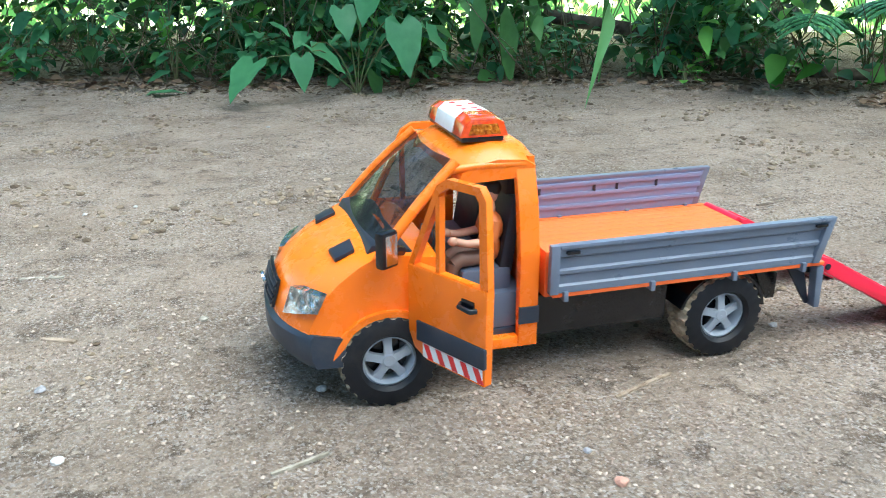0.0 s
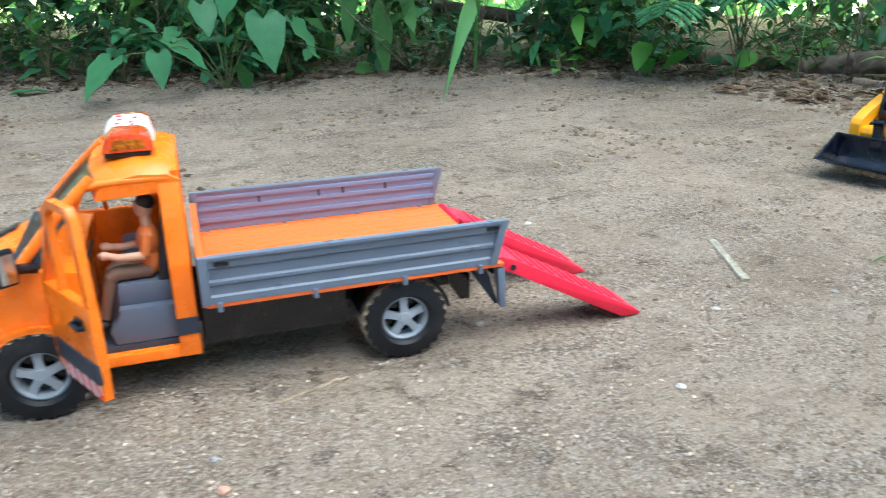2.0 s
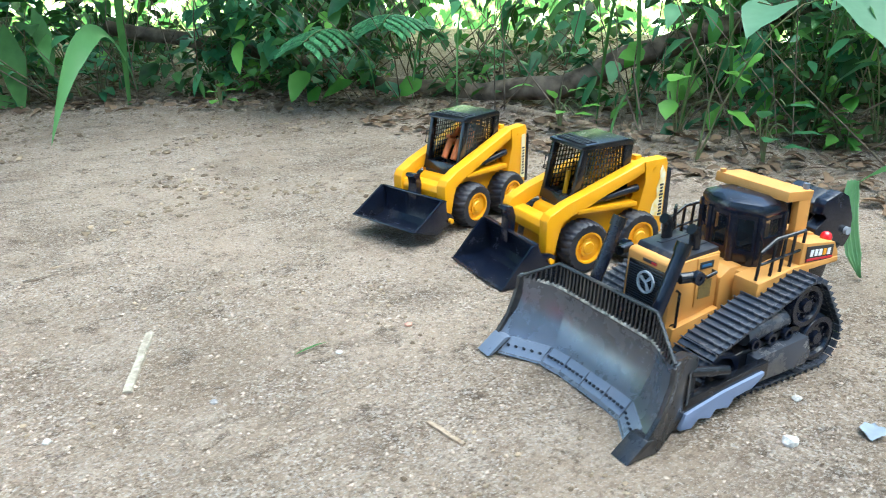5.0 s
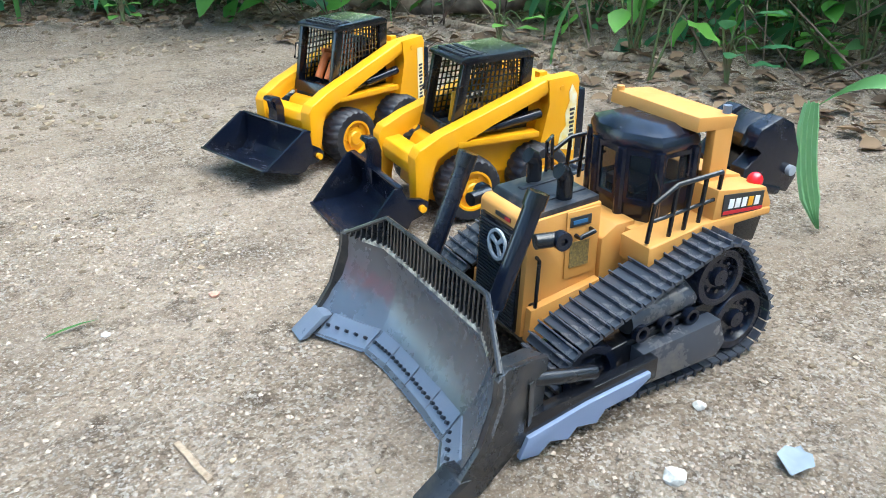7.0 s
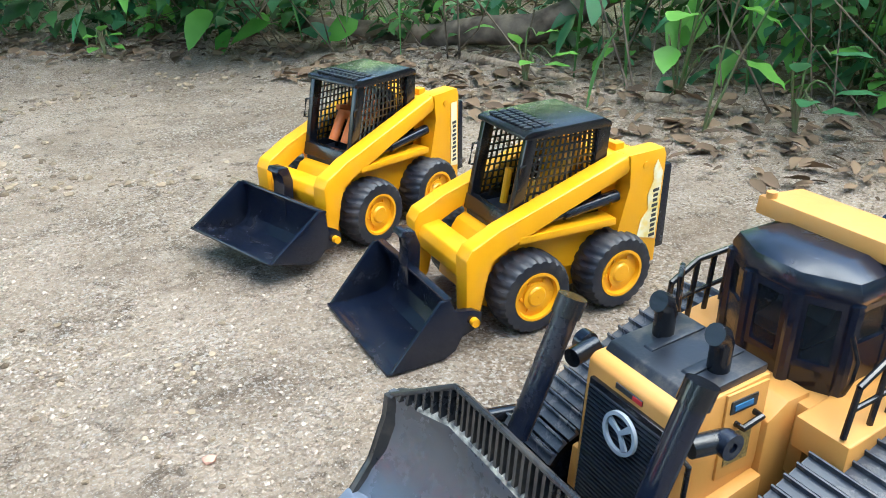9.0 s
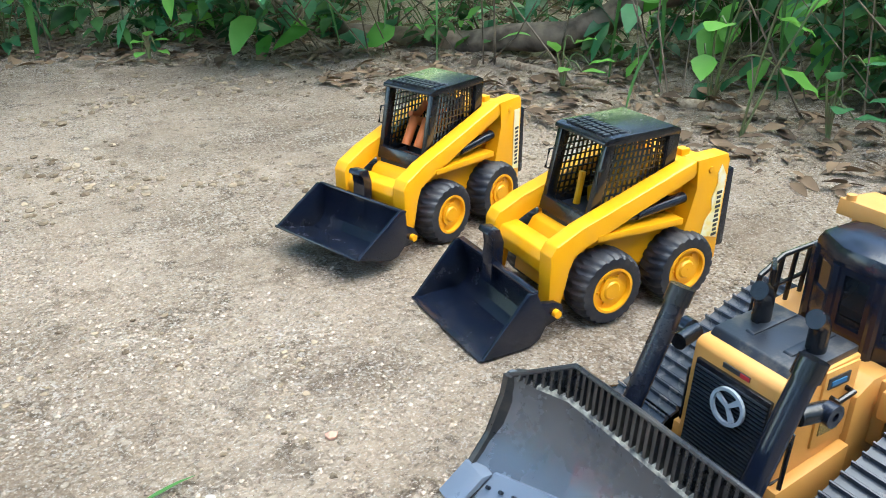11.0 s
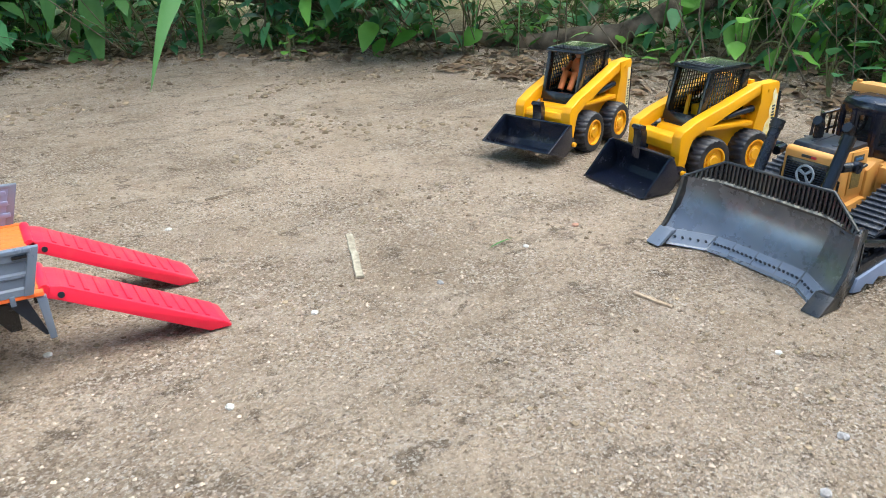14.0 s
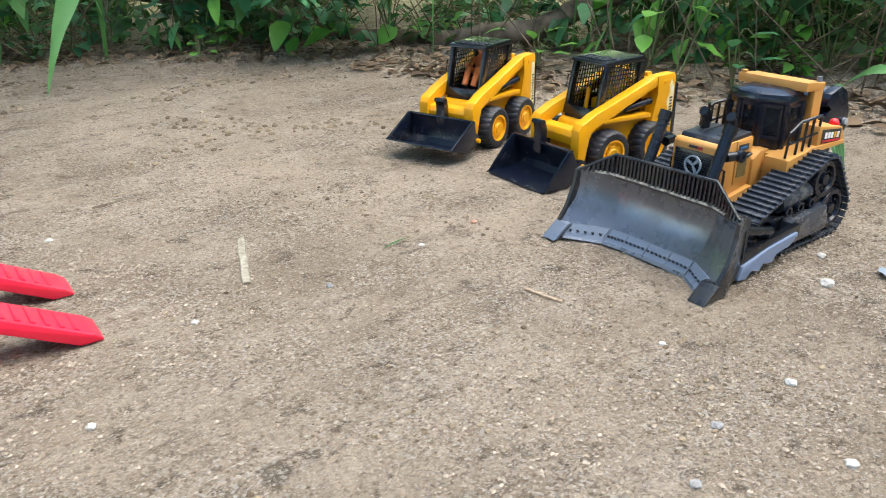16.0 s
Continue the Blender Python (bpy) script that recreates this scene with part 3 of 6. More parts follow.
    for i in range(7):
        k = i / 6
        half = 0.0725 - 0.0125 * k
        rows.append([bm.verts.new((0.1025 + 0.060 * k + 0.007 * (abs(j - 6) / 6) ** 2, half * (j - 6) / 6, 0.1245 + 0.058 * k + 0.003 * math.sin(math.pi * k))) for j in range(13)])
    for a, b in zip(rows, rows[1:]):
        for j in range(12):
            bm.faces.new((a[j], a[j + 1], b[j + 1], b[j]))
    bmesh.ops.solidify(bm, geom=bm.faces[:], thickness=0.0012)
    ws = part("windscreen", bm, WINDSCREEN, t, "tinted glossy windscreen")
    ws.visible_shadow = False
    for s in (-1, 1):
        bm = fresh()
        path = [((0.104 + 0.064 * k), s * (0.0765 - 0.0135 * k), 0.117 + 0.066 * k + 0.003 * math.sin(math.pi * k)) for k in [i / 6 for i in range(7)]]
        tube(bm, path, 0.0042, 10)
        part("a_pillar", bm, ORANGE, t)
        prof = [(s * 0.0835, 0.034), (s * 0.0835, 0.112), (s * 0.076, 0.150), (s * 0.065, 0.1825), (s * 0.058, 0.1835), (s * 0.069, 0.150), (s * 0.076, 0.112), (s * 0.076, 0.034)]
        part("b_pillar", prism(fresh(), prof, 0.2140, 0.2300, "x", 0.0012), ORANGE, t)
        part("roof_rail", tube(fresh(), [(0.160, s * 0.0635, 0.1760), (0.172, s * 0.0645, 0.1780), (0.190, s * 0.0650, 0.1790), (0.222, s * 0.0645, 0.1785)], 0.0034, 10), ORANGE, t)
        part("pillar_trim", box(fresh(), 0.2138, 0.2303, min(s * 0.0825, s * 0.0848), max(s * 0.0825, s * 0.0848), 0.054, 0.068), SLATE, t, "dark grey rubbing strip")
        part("sill", box(fresh(), 0.138, 0.2140, min(s * 0.074, s * 0.0835), max(s * 0.074, s * 0.0835), 0.034, 0.043, 0.0015), ORANGE, t)
    roof = [(0.160, 0.178), (0.229, 0.181), (0.2300, 0.189), (0.222, 0.1938), (0.200, 0.1955), (0.178, 0.192), (0.164, 0.186)]

    def roof_warp(x, y, z):
        k = abs(y) / 0.066
        return x + 0.008 * k ** 2 * max(0, (0.2 - x) / 0.04), y, z - 0.011 * k ** 4
    part("roof", slices(fresh(), roof, [-0.0675 + 0.135 * i / 16 for i in range(17)], roof_warp), ORANGE, t, angle=30)
    bm = fresh()
    box(bm, 0.224, 0.2296, -0.076, 0.076, 0.034, 0.122)
    for y0, y1 in ((-0.066, -0.054), (-0.006, 0.006), (0.054, 0.066)):
        box(bm, 0.2242, 0.2294, y0, y1, 0.122, 0.184)
    part("rear_wall", bm, ORANGE, t)
    # interior
    part("cab_floor", box(fresh(), 0.120, 0.224, -0.075, 0.075, 0.040, 0.048, 0.001), SLATE, t)
    part("seat_base", prism(fresh(), [(0.166, 0.048), (0.224, 0.048), (0.224, 0.078), (0.172, 0.078), (0.170, 0.064), (0.163, 0.060)], -0.074, 0.074, bev=0.002), SEAT_GREY, t, "slate grey moulded seat base")
    seat(t, -0.066, -0.012)
    seat(t, 0.004, 0.066)
    part("dashboard", prism(fresh(), [(0.112, 0.085), (0.138, 0.085), (0.141, 0.108), (0.130, 0.121), (0.112, 0.123)], -0.070, 0.070, bev=0.003), DARK_SLATE, t)
    bm = fresh()
    ring = [(0.1520 + 0.011 * math.cos(a) * 0.5, -0.038 + 0.015 * math.sin(a), 0.112 + 0.013 * math.cos(a)) for a in [2 * math.pi * i / 20 for i in range(21)]]
    tube(bm, ring, 0.0016, 6)
    tube(bm, [(0.136, -0.038, 0.104), (0.152, -0.038, 0.112)], 0.0025, 8)
    part("steering_wheel", bm, BLACK, t)
    # doors: the near one swung open, the far one shut
    hinge = Matrix.Translation((0.128, -0.0835, 0)) @ Matrix.Rotation(radians(-62), 4, "Z")
    door_panel(t, "door", hinge, -1, "orange cab door swung wide open")
    far = Matrix.Translation((0.130, 0.0800, 0))
    door_panel(t, "door", far, 1, "closed orange cab door")
    turned = Matrix.Translation((0.106, -0.1015, 0.134)) @ Matrix.Rotation(radians(-58), 4, "Z")

    def on_mirror(bm):
        bmesh.ops.transform(bm, matrix=turned, verts=bm.verts)
        return bm
    m = part("wing_mirror", on_mirror(box(fresh(), -0.004, 0.004, -0.0080, 0.0080, -0.0135, 0.0135, 0.0025)), BLACK, t, "black wing mirror with silver glass")
    part("mirror_glass", on_mirror(box(fresh(), 0.0035, 0.0046, -0.0048, 0.0062, -0.0110, 0.0110, 0.0004)), CHROME, m)
    part("mirror_arm", tube(fresh(), [(0.104, -0.096, 0.130), (0.116, -0.084, 0.126), (0.122, -0.078, 0.123)], 0.004, 8), BLACK, m)
    # beacon bar
    lb = part("beacon_bar", box(fresh(), 0.178, 0.212, -0.046, 0.046, 0.1925, 0.197, 0.0012), BLACK, t, "roof beacon bar with amber ends")
    cross = [(0.176, 0.1965), (0.215, 0.1965), (0.211, 0.210), (0.205, 0.213), (0.185, 0.213), (0.179, 0.208)]
    top = part("beacon_cover", prism(fresh(), cross, -0.024, 0.024, bev=0.0006), WHITE, lb, "white cover with red dots")
    for s in (-1, 1):
        lens = prism(fresh(), [(x + 0.0003, z) for x, z in cross], s * 0.0242, s * 0.047, bev=0.001)
        for v in lens.verts:
            if abs(v.co.y) > 0.044:
                v.co.z -= (v.co.z - 0.1965) * 0.16
        ln = part("beacon_lens", lens, AMBER, lb, "amber beacon lens")
        part("reflector", prism(fresh(), [(0.183, 0.1985), (0.209, 0.1985), (0.206, 0.2065), (0.186, 0.2065)], s * 0.0468, s * 0.0478), AMBER_INNER, ln)
    for dx, dy in ((0.189, -0.016), (0.199, -0.012), (0.190, 0.0), (0.202, 0.006), (0.189, 0.016), (0.200, -0.021)):
        bm = fresh()
        lathe(bm, [(0.0002, 0), (0.0026, 0), (0.0026, 0.0006), (0.0002, 0.0006)], (0, 0, 0), 14)
        bmesh.ops.transform(bm, matrix=Matrix.Translation((dx, dy, 0.2128)) @ Matrix.Rotation(radians(90), 4, "X"), verts=bm.verts)
        part("red_dot", bm, DOT_RED, top)
    # chassis and load bed
    for y in (-0.034, 0.026):
        part("chassis_rail", box(fresh(), 0.215, 0.478, y, y + 0.008, 0.040, 0.066, 0.001), BLACK, t)
    part("chassis_box", box(fresh(), 0.232, 0.352, -0.073, 0.073, 0.036, 0.0715, 0.003), BLACK, t)
    part("rear_axle", tube(fresh(), [(0.402, -0.06, 0.033), (0.402, 0.06, 0.033)], 0.006, 12), BLACK, t)
    part("front_axle", tube(fresh(), [(0.110, -0.06, 0.033), (0.110, 0.06, 0.033)], 0.006, 12), BLACK, t)
    bed = part("bed_floor", box(fresh(), 0.240, 0.489, -0.085, 0.085, 0.0752, 0.079, 0.0008), BED_ORANGE, t, "orange ribbed load floor")
    for k in range(15):
        y = -0.0765 + k * 0.0109
        part("floor_rib", box(fresh(), 0.244, 0.488, y - 0.0053, y + 0.0053, 0.0785, 0.0797, 0.0005), BED_ORANGE, bed)
    for s in (-1, 1):
        part("bed_edge", box(fresh(), 0.238, 0.491, min(s * 0.084, s * 0.092), max(s * 0.084, s * 0.0912), 0.0762, 0.0797, 0.0008), BED_ORANGE, t)
    part("headboard", box(fresh(), 0.2345, 0.240, -0.084, 0.084, 0.074, 0.112, 0.001), BED_ORANGE, t)
    for s in (-1, 1):
        bm = fresh()
        prof = [(0.0890, 0.0800), (0.0925, 0.0800), (0.0925, 0.0855), (0.0905, 0.0870), (0.0905, 0.0945), (0.0925, 0.0960), (0.0925, 0.0985), (0.0905, 0.1000), (0.0905, 0.1085), (0.0925, 0.1100), (0.0935, 0.1190), (0.0885, 0.1190)]
        lo = [bm.verts.new((0.2350, s * y, z)) for y, z in prof]
        hi = [bm.verts.new((0.4830 + 0.010 * (z - 0.08) / 0.039, s * y, z)) for y, z in prof]
        bm.faces.new(lo)
        bm.faces.new(hi[::-1])
        for i in range(len(prof)):
            j = (i + 1) % len(prof)
            bm.faces.new((lo[i], hi[i], hi[j], lo[j]))
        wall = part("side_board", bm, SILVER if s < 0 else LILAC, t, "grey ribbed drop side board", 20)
        part("end_post", prism(fresh(), [(0.2345, 0.0798), (0.2420, 0.0798), (0.2420, 0.1200), (0.2345, 0.1200)], s * 0.0885, s * 0.0945, bev=0.0008), SILVER, wall)
        part("end_post", prism(fresh(), [(0.4765, 0.0798), (0.4838, 0.0798), (0.4945, 0.1198), (0.4870, 0.1198)], s * 0.0885, s * 0.0943, bev=0.0008), SILVER, wall)
        part("top_rail", box(fresh(), 0.2420, 0.4885, min(s * 0.0878, s * 0.0948), max(s * 0.0878, s * 0.0948), 0.1165, 0.1200, 0.0008), SILVER, wall)
        for x in (0.246, 0.322, 0.398, 0.466):
            part("board_hinge", box(fresh(), x, x + 0.004, min(s * 0.086, s * 0.0955), max(s * 0.086, s * 0.0955), 0.0735, 0.0815, 0.0006), SILVER, wall)
        for z in (0.0880, 0.1000, 0.1105):
            part("inner_rib", box(fresh(), 0.2425, 0.4835, min(s * 0.0870, s * 0.0892), max(s * 0.0870, s * 0.0892), z, z + 0.0045, 0.0006), LILAC, wall)
        for x in (0.247, 0.474):
            part("latch", box(fresh(), x, x + 0.011, min(s * 0.0925, s * 0.0955), max(s * 0.0925, s * 0.0955), 0.1125, 0.1148, 0.0004), BLACK, wall)
        for x in (0.300, 0.360, 0.385, 0.430):
            part("tie_slot", box(fresh(), x, x + 0.002, min(s * 0.0866, s * 0.0892), max(s * 0.0866, s * 0.0892), 0.1045, 0.1110), DARK_SLATE, wall)
    for s in (-1, 1):
        bm = fresh()
        arc = [radians(a) for a in range(8, 173, 12)]
        pts = [(0.402 + 0.0425 * math.cos(a), 0.035 + 0.0405 * math.sin(a)) for a in arc] + [(0.402 + 0.0400 * math.cos(a), 0.035 + 0.0385 * math.sin(a)) for a in arc[::-1]]
        prism(bm, pts, s * 0.047, s * 0.081)
        part("rear_mudguard", bm, BLACK, t)
        leg = part("support_leg", prism(fresh(), [(0.4850, 0.0745), (0.4925, 0.0745), (0.4940, 0.036), (0.4885, 0.036)], s * 0.082, s * 0.091, bev=0.0008), SILVER, t, "grey rear support leg")
        part("leg_plate", prism(fresh(), [(0.462, 0.073), (0.478, 0.073), (0.489, 0.037), (0.486, 0.037)], s * 0.080, s * 0.083), DARK_SLATE, leg)
        part("tow_bracket", prism(fresh(), [(0.446, 0.066), (0.470, 0.060), (0.470, 0.036), (0.461, 0.036), (0.452, 0.050)], s * 0.050, s * 0.062, bev=0.001), BLACK, t)
        part("ramp_hinge", tube(fresh(), [(0.492, s * 0.030, 0.0775), (0.492, s * 0.084, 0.0775)], 0.0045, 12), RED, t)
    part("tail_beam", box(fresh(), 0.483, 0.4895, -0.082, 0.082, 0.066, 0.0755, 0.001), BLACK, t)
    for x in (0.110, 0.402):
        for s in (-1, 1):
            spoke_wheel(t, x, s)
    # loading ramps
    for s, a, b in ((-1, -0.083, -0.038), (1, 0.030, 0.076)):
        pr = [(0.4900, 0.0700), (0.4900, 0.0775), (0.4960, 0.0800), (0.5050, 0.0770), (0.6330, 0.0085), (0.6410, 0.0020), (0.6390, 0.0008), (0.6200, 0.0010), (0.5040, 0.0640)]
        r = part("ramp", prism(fresh(), pr, a, b, bev=0.001), RED, t, "red folding loading ramp lowered to the soil")
        for k in range(11):
            q = 0.06 + 0.084 * k
            x, z = 0.5050 + (0.6330 - 0.5050) * q, 0.0770 + (0.0085 - 0.0770) * q
            bm = box(fresh(), -0.0022, 0.0022, a + 0.004, b - 0.004, -0.001, 0.0014, 0.0006)
            bmesh.ops.transform(bm, matrix=Matrix.Translation((x, 0, z)) @ Matrix.Rotation(radians(29), 4, "Y"), verts=bm.verts)
            part("tread_bar", bm, RED, r)
        for e in (a, b):
            part("ramp_pin", tube(fresh(), [(0.5035, e - 0.0012, 0.0700), (0.5035, e + 0.0012, 0.0700)], 0.0028, 12), DARK_SLATE, r)
    ORG[:] = (0.0, 0.0, 0.0)


def build_driver():
    """The seated toy figure: one plain mesh, coloured by area."""
    ORG[:] = (0.200, 0.0, 0.096)
    bm = fresh()
    y = -0.049

    def limb(path, r, index, r_end=None):
        n = len(bm.faces)
        tube(bm, path, r, 10, r_end)
        paint(bm, n, index)
    n = len(bm.faces)
    ball(bm, (0.200, y, 0.110), 0.0095, 0.012, 0.014)
    ball(bm, (0.201, y, 0.126), 0.0098, 0.0145, 0.013)
    paint(bm, n, 0)
    n = len(bm.faces)
    ball(bm, (0.200, y, 0.153), 0.0072, 0.0064, 0.0088)
    tube(bm, [(0.201, y, 0.134), (0.200, y, 0.147)], 0.0042, 10)
    paint(bm, n, 1)
    n = len(bm.faces)
    ball(bm, (0.2018, y, 0.1568), 0.0078, 0.0070, 0.0070)
    paint(bm, n, 3)
    for s in (-1, 1):
        limb([(0.201, y + s * 0.0125, 0.133), (0.197, y + s * 0.016, 0.118)], 0.0048, 0, 0.004)
        limb([(0.197, y + s * 0.016, 0.118), (0.178, y + s * 0.013, 0.117), (0.170, y + s * 0.011, 0.119)], 0.0036, 1, 0.0028)
        n = len(bm.faces)
        ball(bm, (0.167, y + s * 0.011, 0.1195), 0.0045, 0.0034, 0.0038, 10)
        paint(bm, n, 1)
        limb([(0.200, y + s * 0.006, 0.103), (0.174, y + s * 0.0085, 0.103), (0.169, y + s * 0.0085, 0.099)], 0.0068, 2, 0.0056)
        limb([(0.169, y + s * 0.0085, 0.100), (0.160, y + s * 0.0085, 0.066)], 0.0054, 2, 0.0042)
        n = len(bm.faces)
        ball(bm, (0.155, y + s * 0.0085, 0.060), 0.0085, 0.0045, 0.0055, 10)
        paint(bm, n, 3)
    ob = part("driver_doll", bm, [SHIRT, SKIN, TROUSER, HAIR], None, angle=80)
    ob.location = (0.200, YC, 0.096)
    tagged(ob, "seated toy driver figure in orange shirt and brown trousers", "doll")
    ORG[:] = (0.0, 0.0, 0.0)


build_truck()
build_driver()


# ---- skid steer loaders ----
def loader_wheel(ld, x, side, r=0.0338, w=0.031, face=0.064):
    cy = side * (face - w / 2)
    h = w / 2
    zc = r - 0.0012
    wheel = part("wheel", lathe(fresh(), [(0.0005, -h + 0.002), (0.012, -h + 0.002), (0.012, h - 0.006), (0.0005, h - 0.006)], (x, cy, zc), 20), YELLOW, ld)
    prof = [(0.0205, -h + 0.001), (0.0235, -h), (0.0292, -h + 0.0008), (0.0312, -h + 0.004), (0.0322, -h + 0.0085), (0.0324, -0.0012), (0.0324, 0.0012), (0.0322, h - 0.0085), (0.0312, h - 0.004), (0.0292, h - 0.0008), (0.0235, h), (0.0205, h - 0.001)]

    def pattern(j, i):
        k = (j + (4 if i > 5 else 0) + abs(5.5 - i) * 1.1) % 8
        return 0.0012 if k < 5.4 else 0.0
    bm = tread_tyre(fresh(), prof, (2, 3, 4, 5, 6, 7, 8, 9), (x, cy, zc), 176, pattern)
    part("tyre", bm, [LOADER_RUBBER, LOADER_RUBBER], wheel, "dusty black lugged tyre", 30)
    yo = side * (h - 0.001)
    bm = lathe(fresh(), [(0.0208, yo - side * 0.006), (0.0208, yo + side * 0.0008), (0.0185, yo + side * 0.0008), (0.0176, yo - side * 0.003), (0.0095, yo - side * 0.0035), (0.0085, yo - side * 0.0008), (0.0070, yo + side * 0.0006), (0.0005, yo + side * 0.0006), (0.0005, yo - side * 0.006)], (x, cy, zc), 36)
    for k in range(6):
        a = 2 * math.pi * k / 6
        tube(bm, [(x + 0.0137 * math.cos(a), cy + yo - side * 0.0045, zc + 0.0137 * math.sin(a)), (x + 0.0137 * math.cos(a), cy + yo - side * 0.0018, zc + 0.0137 * math.sin(a))], 0.0013, 8)
    part("rim", bm, YELLOW, wheel, "yellow wheel rim")


def bucket_parts(ld, tilt):
    pivot = Vector((0.074, 0, 0.024))
    m = Matrix.Translation(pivot) @ Matrix.Rotation(radians(tilt), 4, "Y") @ Matrix.Translation(-pivot)

    def put(bm):
        bmesh.ops.transform(bm, matrix=m, verts=bm.verts)
        return bm
    outer = [(0.0, 0.0), (0.046, 0.0), (0.056, 0.005), (0.062, 0.016), (0.061, 0.030), (0.051, 0.050)]
    inner = [(0.049, 0.0490), (0.0585, 0.029), (0.0595, 0.017), (0.0545, 0.0075), (0.0455, 0.0025), (0.0, 0.0014)]
    b = part("bucket", put(prism(fresh(), outer + inner, -0.061, 0.061)), NAVY, ld, "blue-black digging bucket", 25)
    for s in (-1, 1):
        part("bucket_side", put(prism(fresh(), [(0.001, 0.0003), (0.046, 0.0003), (0.056, 0.0053), (0.0618, 0.016), (0.0608, 0.030), (0.051, 0.0502), (0.044, 0.0500)], s * 0.0588, s * 0.0622, bev=0.0005)), NAVY, b)
        part("pivot_lug", put(prism(fresh(), [(0.058, 0.010), (0.074, 0.0155), (0.0815, 0.021), (0.0815, 0.029), (0.075, 0.033), (0.058, 0.036)], s * 0.0520, s * 0.0575, bev=0.0008)), NAVY, b)
        part("pivot_pin", put(tube(fresh(), [(0.074, s * 0.055, 0.024), (0.074, s * 0.0622, 0.024)], 0.0036, 12)), YELLOW, b)
    part("top_lip", put(box(fresh(), 0.0475, 0.0535, -0.0612, 0.0612, 0.0485, 0.0512, 0.0006)), NAVY, b)
    part("lip_edge", put(box(fresh(), -0.0012, 0.008, -0.0612, 0.0612, -0.0006, 0.0018, 0.0004)), NAVY, b)
    return b


def build_loader(m, label, tilt, torn, group):
    ORG[:] = (0.15, 0.0, 0.0)
    ld = thing("toy_skid_loader", m, label, "toy loader", group)
    part("body", prism(fresh(), [(0.092, 0.022), (0.102, 0.016), (0.238, 0.016), (0.246, 0.030), (0.246, 0.074), (0.135, 0.080), (0.110, 0.070), (0.096, 0.050)], -0.033, 0.033, bev=0.0015), YELLOW, ld)
    part("engine_cover", prism(fresh(), [(0.198, 0.070), (0.252, 0.066), (0.254, 0.118), (0.246, 0.126), (0.214, 0.124), (0.204, 0.112)], -0.031, 0.031, bev=0.002), YELLOW, ld)
    part("filler_cap", box(fresh(), 0.2165, 0.2255, 0.012, 0.021, 0.1225, 0.133, 0.001), YELLOW, ld)
    part("filler_cap", box(fresh(), 0.2285, 0.238, -0.024, -0.014, 0.1225, 0.131, 0.001), YELLOW, ld)
    part("rear_grille", box(fresh(), 0.2560, 0.2690, -0.0500, 0.0500, 0.040, 0.116, 0.003), NAVY, ld, "black rear engine door")
    part("cab_floor", box(fresh(), 0.118, 0.205, -0.030, 0.030, 0.072, 0.082, 0.001), DARK_SLATE, ld)
    for s in (-1, 1):
        a, b = (-0.0515, -0.0350) if s < 0 else (0.0350, 0.0515)
        arm = [(0.0735, 0.0180), (0.0715, 0.0260), (0.0710, 0.0720), (0.0760, 0.0800), (0.1000, 0.0905), (0.2180, 0.1300), (0.2280, 0.1300), (0.2200, 0.1150), (0.2050, 0.1100), (0.1560, 0.0945), (0.1450, 0.0880), (0.1380, 0.0840), (0.1080, 0.0760), (0.0940, 0.0690), (0.0885, 0.0560), (0.0840, 0.0225), (0.0790, 0.0180)]
        part("lift_arm", prism(fresh(), arm, a, b, bev=0.0016), YELLOW, ld, "yellow lift arm")
        tower = [(0.2020, 0.0560), (0.2140, 0.0620), (0.2240, 0.1040), (0.2190, 0.1305), (0.2555, 0.1320), (0.2585, 0.1250), (0.2570, 0.0300), (0.2480, 0.0285), (0.2400, 0.0420), (0.2280, 0.0540)]
        tw = part("arm_tower", prism(fresh(), tower, a - 0.001 if s < 0 else a, b if s < 0 else b + 0.001, bev=0.0014), YELLOW, ld)
        face = s * 0.0527
        st = part("sticker", prism(fresh(), [(0.2450, 0.0500), (0.2555, 0.0485), (0.2545, 0.1180), (0.2455, 0.1180)] if not torn else [(0.2345, 0.0570), (0.2545, 0.0520), (0.2555, 0.1120), (0.2490, 0.1230), (0.2455, 0.1150), (0.2470, 0.1060), (0.2420, 0.0930), (0.2440, 0.0800), (0.2375, 0.0720)], face, face + s * 0.0006), TORN if torn else STICKER, ld, "torn paper sticker" if torn else "cream sticker with a dark printed mark")
        for k in range(10):
            z0 = 0.0545 + 0.0045 * k
            x0, x1 = (0.2480, 0.2525) if k % 3 else (0.2472, 0.2532)
            part("printed_bar", prism(fresh(), [(x0, z0), (x1, z0 + 0.0006), (x1, z0 + 0.0032), (x0, z0 + 0.0026)], face + s * 0.0004, face + s * 0.0010), INK, st)
        part("side_rail", prism(fresh(), [(0.118, 0.0755), (0.212, 0.0725), (0.212, 0.0785), (0.118, 0.0815)], s * 0.032, s * 0.0520, bev=0.0008), YELLOW, ld)
        part("side_skirt", prism(fresh(), [(0.120, 0.040), (0.212, 0.036), (0.212, 0.0735), (0.120, 0.0762)], s * 0.0325, s * 0.0375), YELLOW, ld)
        ram = part("lift_ram", tube(fresh(), [(0.164, s * 0.0430, 0.0885), (0.217, s * 0.0430, 0.0945)], 0.0052, 12), NAVY, ld, "black hydraulic ram")
        part("ram_rod", tube(fresh(), [(0.138, s * 0.0430, 0.0855), (0.165, s * 0.0430, 0.0886)], 0.0034, 10), BLACK, ram)
        part("pivot_pin", tube(fresh(), [(0.237, s * 0.046, 0.1200), (0.237, s * 0.0535, 0.1200)], 0.0030, 12), YELLOW, tw)
